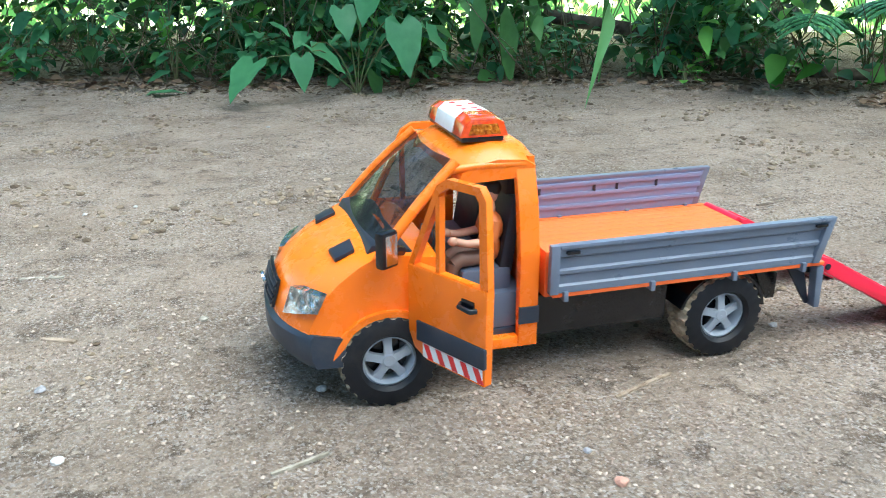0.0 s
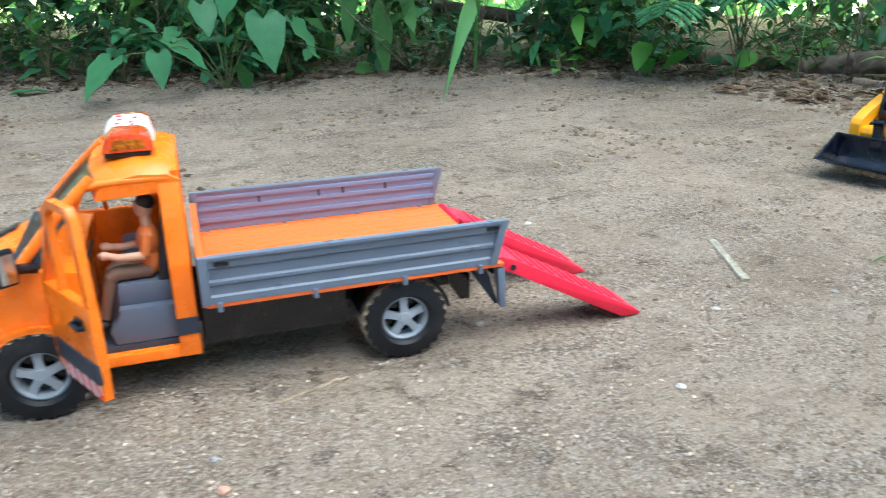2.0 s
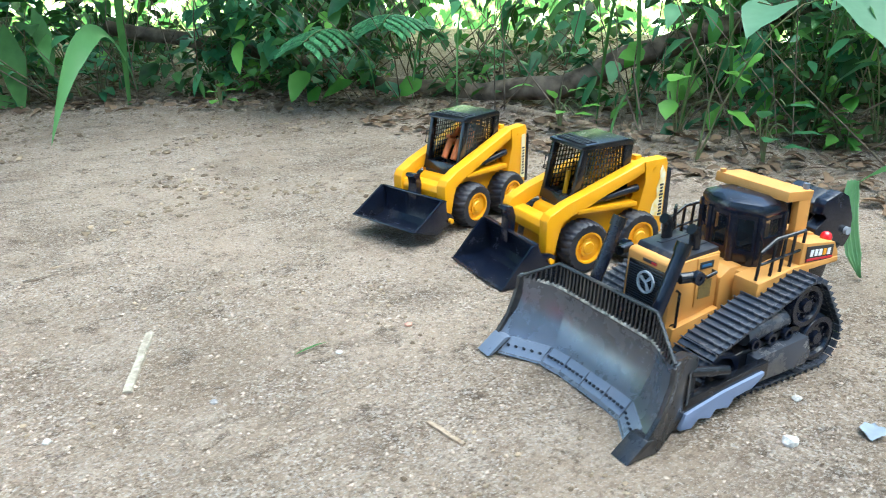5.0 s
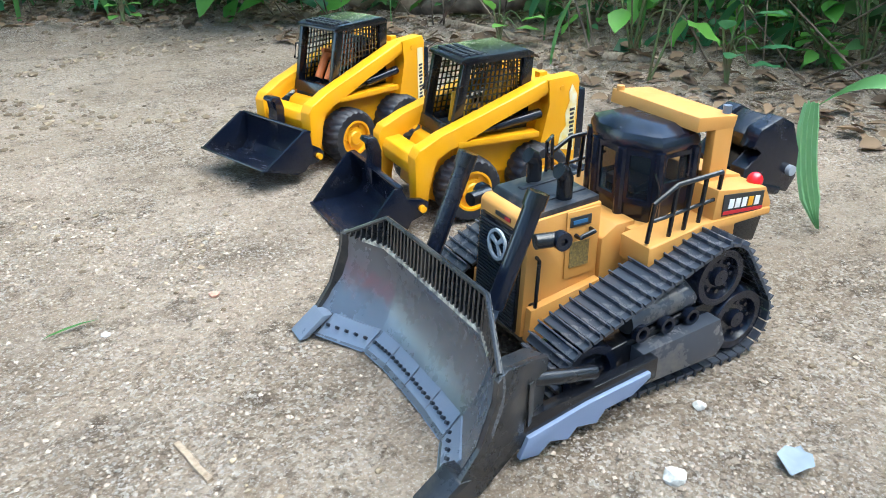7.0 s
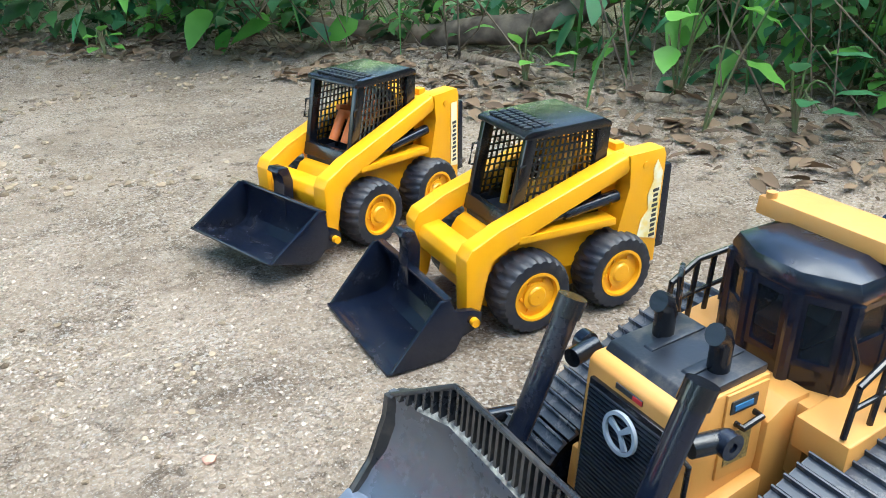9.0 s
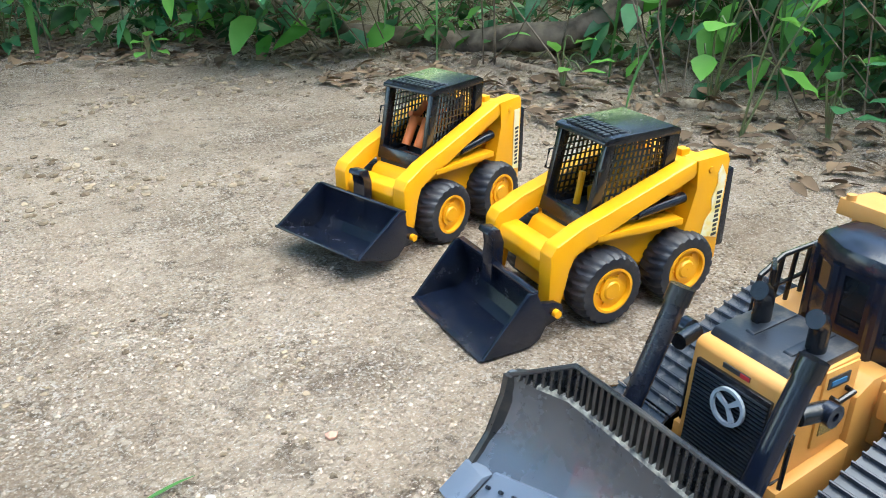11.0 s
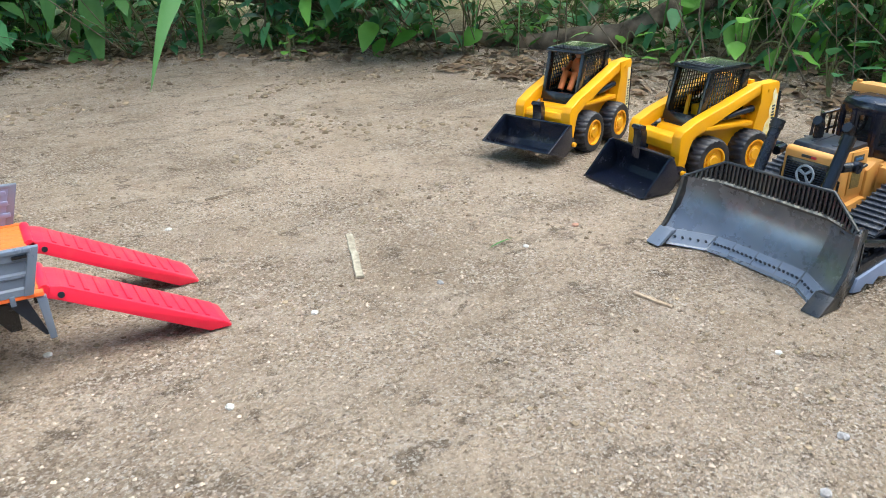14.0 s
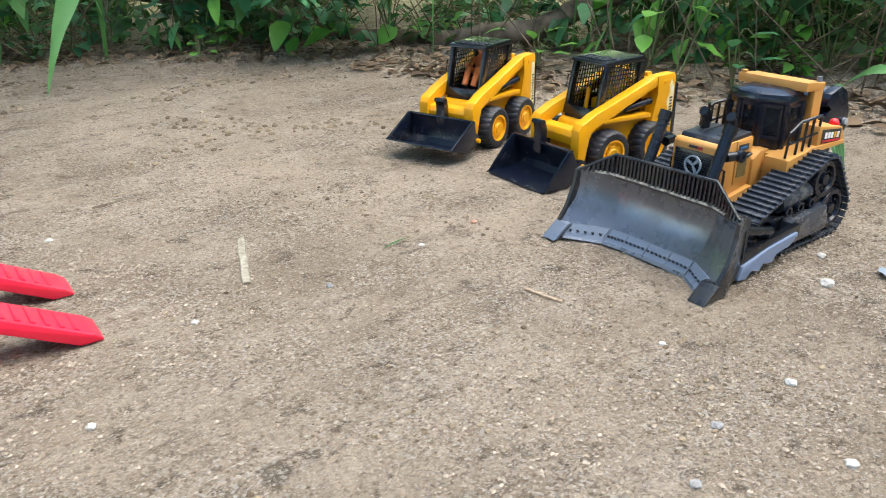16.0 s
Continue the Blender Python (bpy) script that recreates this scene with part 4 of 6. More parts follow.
        for x in (0.129, 0.213):
            loader_wheel(ld, x, s)
    part("cross_member", prism(fresh(), [(0.0760, 0.048), (0.0880, 0.048), (0.0960, 0.058), (0.0950, 0.0700), (0.0780, 0.0680), (0.0745, 0.060)], -0.040, 0.040, bev=0.0015), YELLOW, ld)
    hook = [(0.058, 0.038), (0.066, 0.036), (0.070, 0.052), (0.071, 0.072), (0.0665, 0.0850), (0.0560, 0.0865), (0.0535, 0.0820), (0.0600, 0.0790), (0.0615, 0.0690), (0.0590, 0.0540)]
    if tilt == 0:
        hook = [(x - 0.012, z - 0.004) for x, z in hook]
    part("coupler", prism(fresh(), hook, -0.006 if tilt else 0.0, 0.010 if tilt else 0.016, bev=0.0012), NAVY, ld, "black hooked coupler")
    bucket_parts(ld, tilt)
    # cab: posts, roof, mesh
    x0, x1, hw, z0, z1 = 0.136, 0.212, 0.0315, 0.080, 0.1535
    roof_bm = fresh()
    prism(roof_bm, [(0.1300, 0.1520), (0.1310, 0.1555), (0.1380, 0.1575), (0.2060, 0.1590), (0.2130, 0.1555), (0.2140, 0.1510), (0.2080, 0.1510), (0.1360, 0.1510)], -0.0345, 0.0345, bev=0.001)
    cab = part("cab_roof", roof_bm, BLACK, ld, "black cab roof with a pierced front edge")
    for i in range(3):
        for j in range(9):
            part("roof_slot", box(fresh(), 0.1365 + i * 0.0085, 0.1425 + i * 0.0085, -0.0270 + j * 0.0062, -0.0228 + j * 0.0062, 0.1576, 0.1588), DARK_SLATE, cab)
    for s in (-1, 1):
        part("cab_post", prism(fresh(), [(0.118, 0.078), (0.128, 0.078), (0.1440, 0.1525), (0.1340, 0.1525)], s * 0.0275, s * 0.0335, bev=0.0008), BLACK, ld)
        part("cab_post", prism(fresh(), [(0.1980, 0.095), (0.2080, 0.078), (0.2140, 0.1525), (0.2020, 0.1525)], s * 0.0275, s * 0.0335, bev=0.0008), BLACK, ld)
        part("cab_sill", prism(fresh(), [(0.118, 0.078), (0.208, 0.078), (0.208, 0.0910), (0.120, 0.0885)], s * 0.0270, s * 0.0330, bev=0.0008), BLACK, ld)
        bm = fresh()
        for k in range(13):
            f = (k + 0.5) / 13
            xa, xb = 0.1255 + f * 0.0775, 0.1425 + f * 0.0605
            prism(bm, [(xa - 0.0006, 0.088), (xa + 0.0006, 0.088), (xb + 0.0006, 0.1525), (xb - 0.0006, 0.1525)], s * 0.0295, s * 0.0312)
        for k in range(10):
            z = 0.0935 + k * 0.0060
            q = (z - 0.078) / 0.0745
            box(bm, 0.126 + 0.015 * q, 0.205, min(s * 0.0296, s * 0.0311), max(s * 0.0296, s * 0.0311), z - 0.0006, z + 0.0006)
        part("side_mesh", bm, BLACK, ld, "black cab window mesh")
        hb = [(0.1275, s * 0.0335, 0.113), (0.1235, s * 0.0355, 0.114), (0.1270, s * 0.0355, 0.131), (0.1320, s * 0.0335, 0.131)]
        part("grab_handle", tube(fresh(), hb, 0.0013, 8), BLACK, ld)
    bm = fresh()
    for k in range(9):
        y = -0.0245 + k * 0.0061
        box(bm, 0.2035, 0.2048, y - 0.0006, y + 0.0006, 0.090, 0.152)
    for k in range(10):
        z = 0.0935 + k * 0.006
        box(bm, 0.2036, 0.2047, -0.028, 0.028, z - 0.0006, z + 0.0006)
    part("rear_mesh", bm, BLACK, ld, "black cab window mesh")
    part("cab_front_sill", prism(fresh(), [(0.1165, 0.0775), (0.1230, 0.0775), (0.1255, 0.0900), (0.1195, 0.0900)], -0.0330, 0.0330, bev=0.0008), BLACK, ld)
    s = part("seat", box(fresh(), 0.158, 0.186, -0.018, 0.018, 0.081, 0.097, 0.003), YELLOW if torn else BLACK, ld)
    part("backrest", prism(fresh(), [(0.182, 0.092), (0.194, 0.092), (0.199, 0.134), (0.190, 0.136)], -0.019, 0.019, bev=0.003), YELLOW if torn else BLACK, s)
    for y in (-0.015, 0.015):
        part("control_lever", tube(fresh(), [(0.145, y, 0.082), (0.150, y, 0.112)], 0.0032 if torn else 0.0016, 8), YELLOW if torn else BLACK, ld)
    ORG[:] = (0.0, 0.0, 0.0)
    return ld


def build_operator(m):
    """The toy figure in the loader's cab: one plain mesh."""
    bm = fresh()

    def limb(path, r, index, r_end=None):
        n = len(bm.faces)
        tube(bm, path, r, 10, r_end)
        paint(bm, n, index)
    n = len(bm.faces)
    ball(bm, (0.030, 0, 0.020), 0.010, 0.013, 0.020)
    paint(bm, n, 0)
    n = len(bm.faces)
    ball(bm, (0.028, 0, 0.045), 0.0066, 0.0062, 0.0080)
    paint(bm, n, 1)
    for s in (-1, 1):
        limb([(0.028, s * 0.007, 0.006), (0.004, s * 0.009, 0.016), (-0.010, s * 0.0085, -0.008)], 0.0062, 0, 0.005)
        limb([(0.029, s * 0.013, 0.030), (0.018, s * 0.016, 0.018), (0.004, s * 0.014, 0.022)], 0.0042, 0, 0.003)
    n = len(bm.faces)
    ball(bm, (0.029, 0, 0.049), 0.0072, 0.0068, 0.0060)
    paint(bm, n, 2)
    ob = part("operator_doll", bm, [SHIRT, SKIN, HAIR], None, angle=80)
    ob.matrix_world = m
    tagged(ob, "seated toy figure in orange overalls inside the cab", "doll")


def loader_pose(x, y, yaw):
    return pose(x, y, 0, 0, 0, yaw) @ pose(0.15, 0, 0)


build_loader(loader_pose(1.1745, 0.803, 18.5), "yellow toy skid loader with raised bucket and orange driver", 20, False, "yellow toy skid loaders")
build_loader(loader_pose(1.223, 0.6375, -1.5), "yellow toy skid loader with lowered bucket and torn sticker", 0, True, "yellow toy skid loaders")
build_operator(pose(1.1745, 0.803, 0, 0, 0, 18.5) @ pose(0.146, 0, 0.100))


# ---- the bulldozer ----
def track_path(n):
    """Points evenly spread over the belt round three wheels: front, rear and the raised sprocket."""
    circles = [(1.256, 0.0305, 0.0265), (1.388, 0.0325, 0.028), (1.364, 0.0725, 0.0255)]
    pts = []
    for (x, z, r) in circles:
        pts += [(x + r * math.cos(a), z + r * math.sin(a)) for a in (2 * math.pi * i / 90 for i in range(90))]
    pts = sorted(set(pts))

    def half(seq):
        out = []
        for p in seq:
            while len(out) > 1 and (out[-1][0] - out[-2][0]) * (p[1] - out[-2][1]) - (out[-1][1] - out[-2][1]) * (p[0] - out[-2][0]) <= 0:
                out.pop()
            out.append(p)
        return out[:-1]
    hull = half(pts) + half(pts[::-1])
    total = sum(math.dist(a, b) for a, b in zip(hull, hull[1:] + hull[:1]))
    out, d, i, acc = [], 0.0, 0, 0.0
    for k in range(n):
        d = total * k / n
        while acc + math.dist(hull[i], hull[(i + 1) % len(hull)]) < d:
            acc += math.dist(hull[i], hull[(i + 1) % len(hull)])
            i += 1
        a, b = hull[i], hull[(i + 1) % len(hull)]
        f = (d - acc) / max(1e-9, math.dist(a, b))
        out.append((a[0] + (b[0] - a[0]) * f, a[1] + (b[1] - a[1]) * f, math.atan2(b[1] - a[1], b[0] - a[0])))
    return out


BLADE_PLAN = [(-0.110, 0.0), (-0.060, 0.032), (-0.030, 0.034), (0.0, 0.0345), (0.030, 0.034), (0.054, 0.031), (0.110, 0.0)]


def blade_warp(x, y, z):
    """The blade's wings open less, and its middle grows wider, towards the top."""
    up = min(1.0, max(0.0, z / 0.09))
    y2 = y + math.copysign(0.011 * up * max(0.0, 1 - abs(abs(y) - 0.056) / 0.05), y)
    return x + blade_section(y) * (1 - 0.45 * up), y2, z


def blade_section(y):
    """How far the blade stands back from its corners at a place across it."""
    for (a, p), (b, q) in zip(BLADE_PLAN, BLADE_PLAN[1:]):
        if a <= y <= b:
            return p + (q - p) * (y - a) / (b - a)
    return 0.0


def build_dozer():
    ORG[:] = (1.30, 0.0, 0.0)
    yc = 0.354
    dz = thing("toy_bulldozer", pose(1.30, yc, 0), "ochre toy bulldozer with dark grey blade and black tracks", "toy bulldozer")
    c = 0.0065
    # blade
    ys = [-0.110, -0.085, -0.0605, -0.0595, -0.030, 0.0, 0.030, 0.0535, 0.0545, 0.085, 0.110]
    prof = [(1.1270, 0.0015), (1.1405, 0.0100), (1.1520, 0.0230), (1.1620, 0.0400), (1.1680, 0.0560), (1.1695, 0.0680), (1.1690, 0.0760), (1.1725, 0.0765), (1.1735, 0.0690), (1.1725, 0.0560), (1.1670, 0.0390), (1.1570, 0.0200), (1.1445, 0.0060), (1.1300, 0.0000)]
    bm = slices(fresh(), prof, ys, blade_warp)
    blade = part("blade", bm, STEEL_GREY, dz, "curved dark grey bulldozer blade", 30)
    for s in (-1, 1):
        side = [(1.1265, 0.0005), (1.1560, 0.0005), (1.1900, 0.0140), (1.2120, 0.0300), (1.2150, 0.0640), (1.2000, 0.0700), (1.1760, 0.0770), (1.1670, 0.0740), (1.1660, 0.0600), (1.1560, 0.0330), (1.1420, 0.0140)]
        plates = []
        for outline, a, b in ((side, 0.1085, 0.1130), ([(1.1960, 0.0250), (1.2010, 0.0270), (1.2010, 0.0560), (1.1960, 0.0560)], 0.1125, 0.1142)):
            plates.append(prism(fresh(), outline, s * a, s * b, bev=0.0006))
            for v in plates[-1].verts:
                v.co.y -= s * 0.40 * max(0.0, v.co.x - 1.1640)
        ck = part("blade_cheek", plates[0], BLADE_DARK, blade, "black end plate of the blade")
        part("cheek_rib", plates[1], BLADE_DARK, ck)
        part("top_shelf", prism(fresh(), [(1.1740, s * 0.1050), (1.2120, s * 0.0900), (1.2060, s * 0.0800), (1.1820, s * 0.0820)], 0.0635, 0.0665, "z", 0.0006), BLADE_DARK, blade)
        part("corner_bit", prism(fresh(), [(1.1215, 0.0), (1.1275, -0.0002), (1.1500, 0.0155), (1.1420, 0.0160)], s * 0.094, s * 0.1140, bev=0.0008), SILVER if s > 0 else BLADE_DARK, blade)
    for a, b in ((-0.0955, -0.0612), (-0.0588, -0.0312), (-0.0300, -0.0010), (0.0005, 0.0290), (0.0300, 0.0530), (0.0560, 0.0950)):
        bm = slices(fresh(), [(1.1262, 0.0006), (1.1390, 0.0150), (1.1462, 0.0150), (1.1320, -0.0004)], [a, (a + b) / 2, b], lambda x, y, z: (x + blade_section(y) + 0.0035 * z / 0.015, y, z))
        edge = part("cutting_edge", bm, SILVER, blade, "bolted cutting edge plate")
        for k in range(5):
            y = a + (b - a) * (k + 0.5) / 5
            x = 1.1326 + blade_section(y)
            part("bolt", tube(fresh(), [(x + 0.0022, y, 0.0085), (x + 0.0002, y, 0.0102)], 0.0013, 8), DARK_SLATE, edge)
    # spill guard of upright bars
    top_y = [-0.108, -0.066, 0.068, 0.108]
    top_z = {-0.108: 0.0765, -0.066: 0.1010, 0.068: 0.0980, 0.108: 0.0740}

    def guard_z(y):
        for a, b in zip(top_y, top_y[1:]):
            if a <= y <= b:
                return top_z[a] + (top_z[b] - top_z[a]) * (y - a) / (b - a)
        return 0.0750

    def guard_x(y):
        """The line of the spill guard: flat in the middle, swept forward at the wings."""
        return 1.1685 + 0.0185 * (1 - max(0.0, abs(y) - 0.066) / 0.044)
    bend = [-0.108, -0.087, -0.066, -0.030, 0.0, 0.030, 0.068, 0.088, 0.108]
    for k in range(42):
        y = -0.1060 + 0.212 * k / 41
        x = guard_x(y)
        part("guard_bar", prism(fresh(), [(x - 0.0022, 0.0740), (x + 0.0020, 0.0740), (x + 0.0030, guard_z(y)), (x - 0.0002, guard_z(y))], y - 0.0011, y + 0.0011), BLADE_DARK, blade)
    part("guard_plate", slices(fresh(), [(0.0012, 0.070), (0.0024, 0.070), (0.0034, 1.0), (0.0022, 1.0)], bend, lambda x, y, z: (x + guard_x(y), y, min(z, guard_z(y) - 0.0005))), BLADE_DARK, blade)
    part("worn_edge", slices(fresh(), [(-0.0030, 0.0742), (0.0014, 0.0742), (0.0014, 0.0768), (-0.0022, 0.0762)], bend[1:-1], lambda x, y, z: (x + guard_x(y), y, z)), SCUFF, blade, "pale scuffed edge below the spill guard")
    part("guard_rim", tube(fresh(), [(guard_x(y) + 0.001, y, guard_z(y)) for y in bend], 0.0018, 8), BLADE_DARK, blade)
    # tracks
    for s in (-1, 1):
        ya, yb = (-0.088, -0.046) if s < 0 else (0.046, 0.088)
        ym = (ya + yb) / 2
        tr = part("track_frame", prism(fresh(), [(1.250, 0.022), (1.395, 0.024), (1.392, 0.044), (1.366, 0.056), (1.300, 0.046), (1.250, 0.038)], ya + 0.008, yb - 0.004, bev=0.002), BLACK, dz, "black crawler track frame")
        for (x, z, r) in ((1.256, 0.0305, 0.0235), (1.388, 0.0325, 0.025), (1.364, 0.0725, 0.0225)):
            bm = lathe(fresh(), [(0.0005, -0.017), (0.006, -0.017), (0.007, -0.013), (r * 0.62, -0.012), (r * 0.70, -0.017), (r * 0.92, -0.017), (r, -0.012), (r, 0.012), (r * 0.9, 0.016), (0.0005, 0.016)], (x, ym, z), 32)
            for k in range(8):
                a = 2 * math.pi * k / 8
                tube(bm, [(x + r * 0.5 * math.cos(a), ym + s * 0.010, z + r * 0.5 * math.sin(a)), (x + r * 0.5 * math.cos(a), ym + s * 0.0145, z + r * 0.5 * math.sin(a))], 0.0016, 8)
            part("track_wheel", bm, NAVY, tr)
        for k in range(6):
            x = 1.268 + k * 0.0198
            part("road_roller", lathe(fresh(), [(0.0005, -0.014), (0.0095, -0.014), (0.0095, 0.014), (0.0005, 0.014)], (x, ym, 0.0150), 18), NAVY, tr)
        part("belt_chain", box(fresh(), 1.26, 1.375, ym - 0.006, ym + 0.006, 0.0025, 0.0055), BLACK, tr)
        shoe_mesh = None
        for x, z, a in track_path(54):
            if shoe_mesh is None:
                bm = box(fresh(), -0.0036, 0.0036, ya, yb, -0.0010, 0.0012)
                prism(bm, [(-0.0034, 0.0010), (-0.0016, 0.0010), (-0.0020, 0.0044), (-0.0030, 0.0044)], ya, yb)
                keep = ORG[:]
                ORG[:] = (0, 0, 0)
                first = part("track_shoe", bm, TRACK, tr)
                ORG[:] = keep
                shoe_mesh, ob = first.data, first
            else:
                ob = new("track_shoe", shoe_mesh)
                ob.parent = tr
            ob.matrix_basis = Matrix.Translation((x - 1.30, 0, z)) @ Matrix.Rotation(-a, 4, "Y") @ Matrix.Rotation(math.pi, 4, "X") @ Matrix.Translation((0, -(ya + yb), 0)) @ Matrix.Identity(4)
        part("side_guard", prism(fresh(), [(1.292, 0.014), (1.362, 0.016), (1.368, 0.026), (1.360, 0.046), (1.292, 0.040)], s * 0.080, s * 0.0925, bev=0.001), TRACK, tr, "black side guard plate")
        part("drive_casing", tube(fresh(), [(1.290, s * 0.072, 0.056), (1.345, s * 0.072, 0.062)], 0.0105, 14), TRACK, tr)
        for x in (1.296, 1.318, 1.340):
            part("casing_band", lathe(fresh(), [(0.0035, -0.002), (0.0060, -0.002), (0.0060, 0.003), (0.0035, 0.003)], (x, s * 0.084, 0.050), 14), NAVY, tr)
        arm = part("push_arm", prism(fresh(), [(1.176, 0.012), (1.192, 0.030), (1.298, 0.040), (1.298, 0.024), (1.200, 0.008)], s * 0.0915, s * 0.1000, bev=0.001), BLACK, dz, "black blade push arm")
        ram = part("tilt_ram", tube(fresh(), [(1.186, s * 0.092, 0.056), (1.232, s * 0.094, 0.046), (1.250, s * 0.094, 0.042)], 0.0048, 12), BLACK, dz)
        part("ram_eye", lathe(fresh(), [(0.0015, -0.006), (0.0058, -0.006), (0.0058, 0.006), (0.0015, 0.006)], (1.190, s * 0.094, 0.058), 16), DARK_SLATE, ram)
        part("arm_strip", prism(fresh(), [(1.190, 0.004), (1.204, 0.002), (1.212, 0.010), (1.226, 0.005), (1.232, 0.013), (1.248, 0.009), (1.254, 0.018), (1.276, 0.020), (1.290, 0.029), (1.290, 0.033), (1.240, 0.027), (1.196, 0.018)], s * 0.0990, s * 0.1030, bev=0.0005), LILAC, arm, "crumpled grey strip along the push arm")
    # engine housing
    hw = 0.0305
    hood = part("engine_hood", prism(fresh(), [(1.2420, 0.030), (1.3060, 0.030), (1.3060, 0.1195), (1.2500, 0.1165), (1.2465, 0.1135)], c - hw, c + hw, bev=0.0018), TAN, dz, "ochre engine hood")
    part("hood_top", prism(fresh(), [(1.2540, 0.1160), (1.3050, 0.1190), (1.3050, 0.1240), (1.2580, 0.1210)], c - 0.0285, c + 0.0285, bev=0.0012), HOOD_BLACK, hood, "black engine hood cover")
    for y0 in (-0.016, 0.009):
        part("hood_ridge", prism(fresh(), [(1.266, 0.1205), (1.303, 0.1232), (1.303, 0.1250), (1.268, 0.1226)], c + y0, c + y0 + 0.006, bev=0.0006), HOOD_BLACK, hood)
    part("rear_step", prism(fresh(), [(1.305, 0.030), (1.334, 0.030), (1.334, 0.1010), (1.318, 0.1010), (1.305, 0.0930)], c - hw - 0.004, c + hw + 0.004, bev=0.0015), TAN, hood)
    part("rear_hand_rail", rail(fresh(), [(1.300, c + 0.027, 0.122), (1.300, c + 0.027, 0.146), (1.312, c + 0.037, 0.146), (1.314, c + 0.037, 0.100)], 0.0014), BLACK, hood)
    part("rear_hand_rail", rail(fresh(), [(1.300, c + 0.027, 0.133), (1.313, c + 0.037, 0.130)], 0.0012), BLACK, hood)
    part("belly", box(fresh(), 1.248, 1.40, c - 0.032, c + 0.032, 0.020, 0.056, 0.002), BLACK, dz)
    gr = part("radiator_grille", prism(fresh(), [(1.2395, 0.032), (1.2425, 0.032), (1.2466, 0.1060), (1.2436, 0.1060)], c - 0.0255, c + 0.0255, bev=0.0008), BLACK, dz, "black ribbed radiator grille with round badge")
    for k in range(28):
        z = 0.034 + k * 0.0025
        q = (z - 0.036) / 0.0675
        part("grille_rib", box(fresh(), 1.2385 + 0.0041 * q, 1.2400 + 0.0041 * q, c - 0.0244, c + 0.0244, z, z + 0.0012), DARK_SLATE, gr)
    bm = fresh()
    lathe(bm, [(0.0092, -0.001), (0.0112, -0.001), (0.0112, 0.001), (0.0092, 0.001)], (0, 0, 0), 30)
    for a0 in (0.5, 2.4, 4.2):
        prism(bm, [(0.001 * math.cos(a0 + 1.5), 0.001 * math.sin(a0 + 1.5)), (0.0088 * math.cos(a0 + 0.15), 0.0088 * math.sin(a0 + 0.15)), (0.0088 * math.cos(a0 - 0.25), 0.0088 * math.sin(a0 - 0.25)), (0.001 * math.cos(a0 - 1.5), 0.001 * math.sin(a0 - 1.5))], -0.0008, 0.0006)
    bmesh.ops.transform(bm, matrix=Matrix.Translation((1.2396, c - 0.003, 0.0915))  @ Matrix.Rotation(radians(4), 4, "Y") @ Matrix.Rotation(radians(90), 4, "Z"), verts=bm.verts)
    part("badge", bm, WHEEL_GREY, gr, "round silver badge")
    part("nameplate", box(fresh(), 1.2455, 1.2472, c - 0.009, c + 0.009, 0.1085, 0.1115), INK, hood)
    part("nameplate", box(fresh(), 1.2452, 1.2465, c - 0.009, c - 0.003, 0.1088, 0.1112), INK_RED, hood)
    for s in (-1, 1):
        y = c + s * hw
        panel = part("side_panel", box(fresh(), 1.276, 1.3035, min(y, y + s * 0.0015), max(y, y + s * 0.0015), 0.068, 0.1175, 0.0004), TAN, hood)
        part("panel_vent", box(fresh(), 1.2795, 1.2955, min(y, y + s * 0.0022), max(y, y + s * 0.0022), 0.076, 0.095), mat("vent_mesh", (0.30, 0.2, 0.06), 0.6, col2=(0.1, 0.07, 0.03), grain=900), panel)
        plate = part("name_plate", box(fresh(), 1.2785, 1.2960, min(y, y + s * 0.0022), max(y, y + s * 0.0022), 0.1065, 0.1135), INK, panel)
        part("plate_bar", box(fresh(), 1.2805, 1.2925, min(y, y + s * 0.0028), max(y, y + s * 0.0028), 0.1085, 0.1112), INK_BLUE, plate)
        part("grab_bar", rail(fresh(), [(1.2840, y, 0.0995), (1.2840, y + s * 0.006, 0.0995), (1.2960, y + s * 0.006, 0.1020), (1.2960, y, 0.1020)], 0.0018), BLACK, panel)
        part("grab_rail", rail(fresh(), [(1.2530, y, 0.090), (1.2520, y + s * 0.005, 0.090), (1.2500, y + s * 0.005, 0.045), (1.2500, y, 0.045)], 0.0014), BLACK, hood)
        part("lower_fender", prism(fresh(), [(1.2440, 0.028), (1.3040, 0.028), (1.3040, 0.064), (1.2460, 0.054)], min(y, y + s * 0.007), max(y, y + s * 0.007), bev=0.0012), TAN, hood)
        # lift rams
        yr = c + s * 0.0425
        cyl = part("lift_ram", tube(fresh(), [(1.2130, yr, 0.070), (1.2405, yr, 0.136)], 0.0064, 16), NAVY, dz, "black blade lift ram")
        part("ram_cap", tube(fresh(), [(1.2395, yr, 0.1340), (1.2435, yr, 0.1435)], 0.0076, 16), BLACK, cyl)
        part("ram_rod", tube(fresh(), [(1.2070, yr, 0.0535), (1.2140, yr, 0.072)], 0.0038, 12), SILVER, cyl)
        lampx = part("work_lamp", tube(fresh(), [(1.2440, yr - s * 0.002, 0.1080), (1.2620, yr + s * 0.002, 0.1080)], 0.0052, 14), BLACK, dz, "black round work lamp")
        part("lamp_rim", lathe(fresh(), [(0.0025, -0.002), (0.0065, -0.002), (0.0065, 0.004), (0.0025, 0.004)], (1.260, yr + s * 0.006, 0.1080), 16), NAVY, lampx)
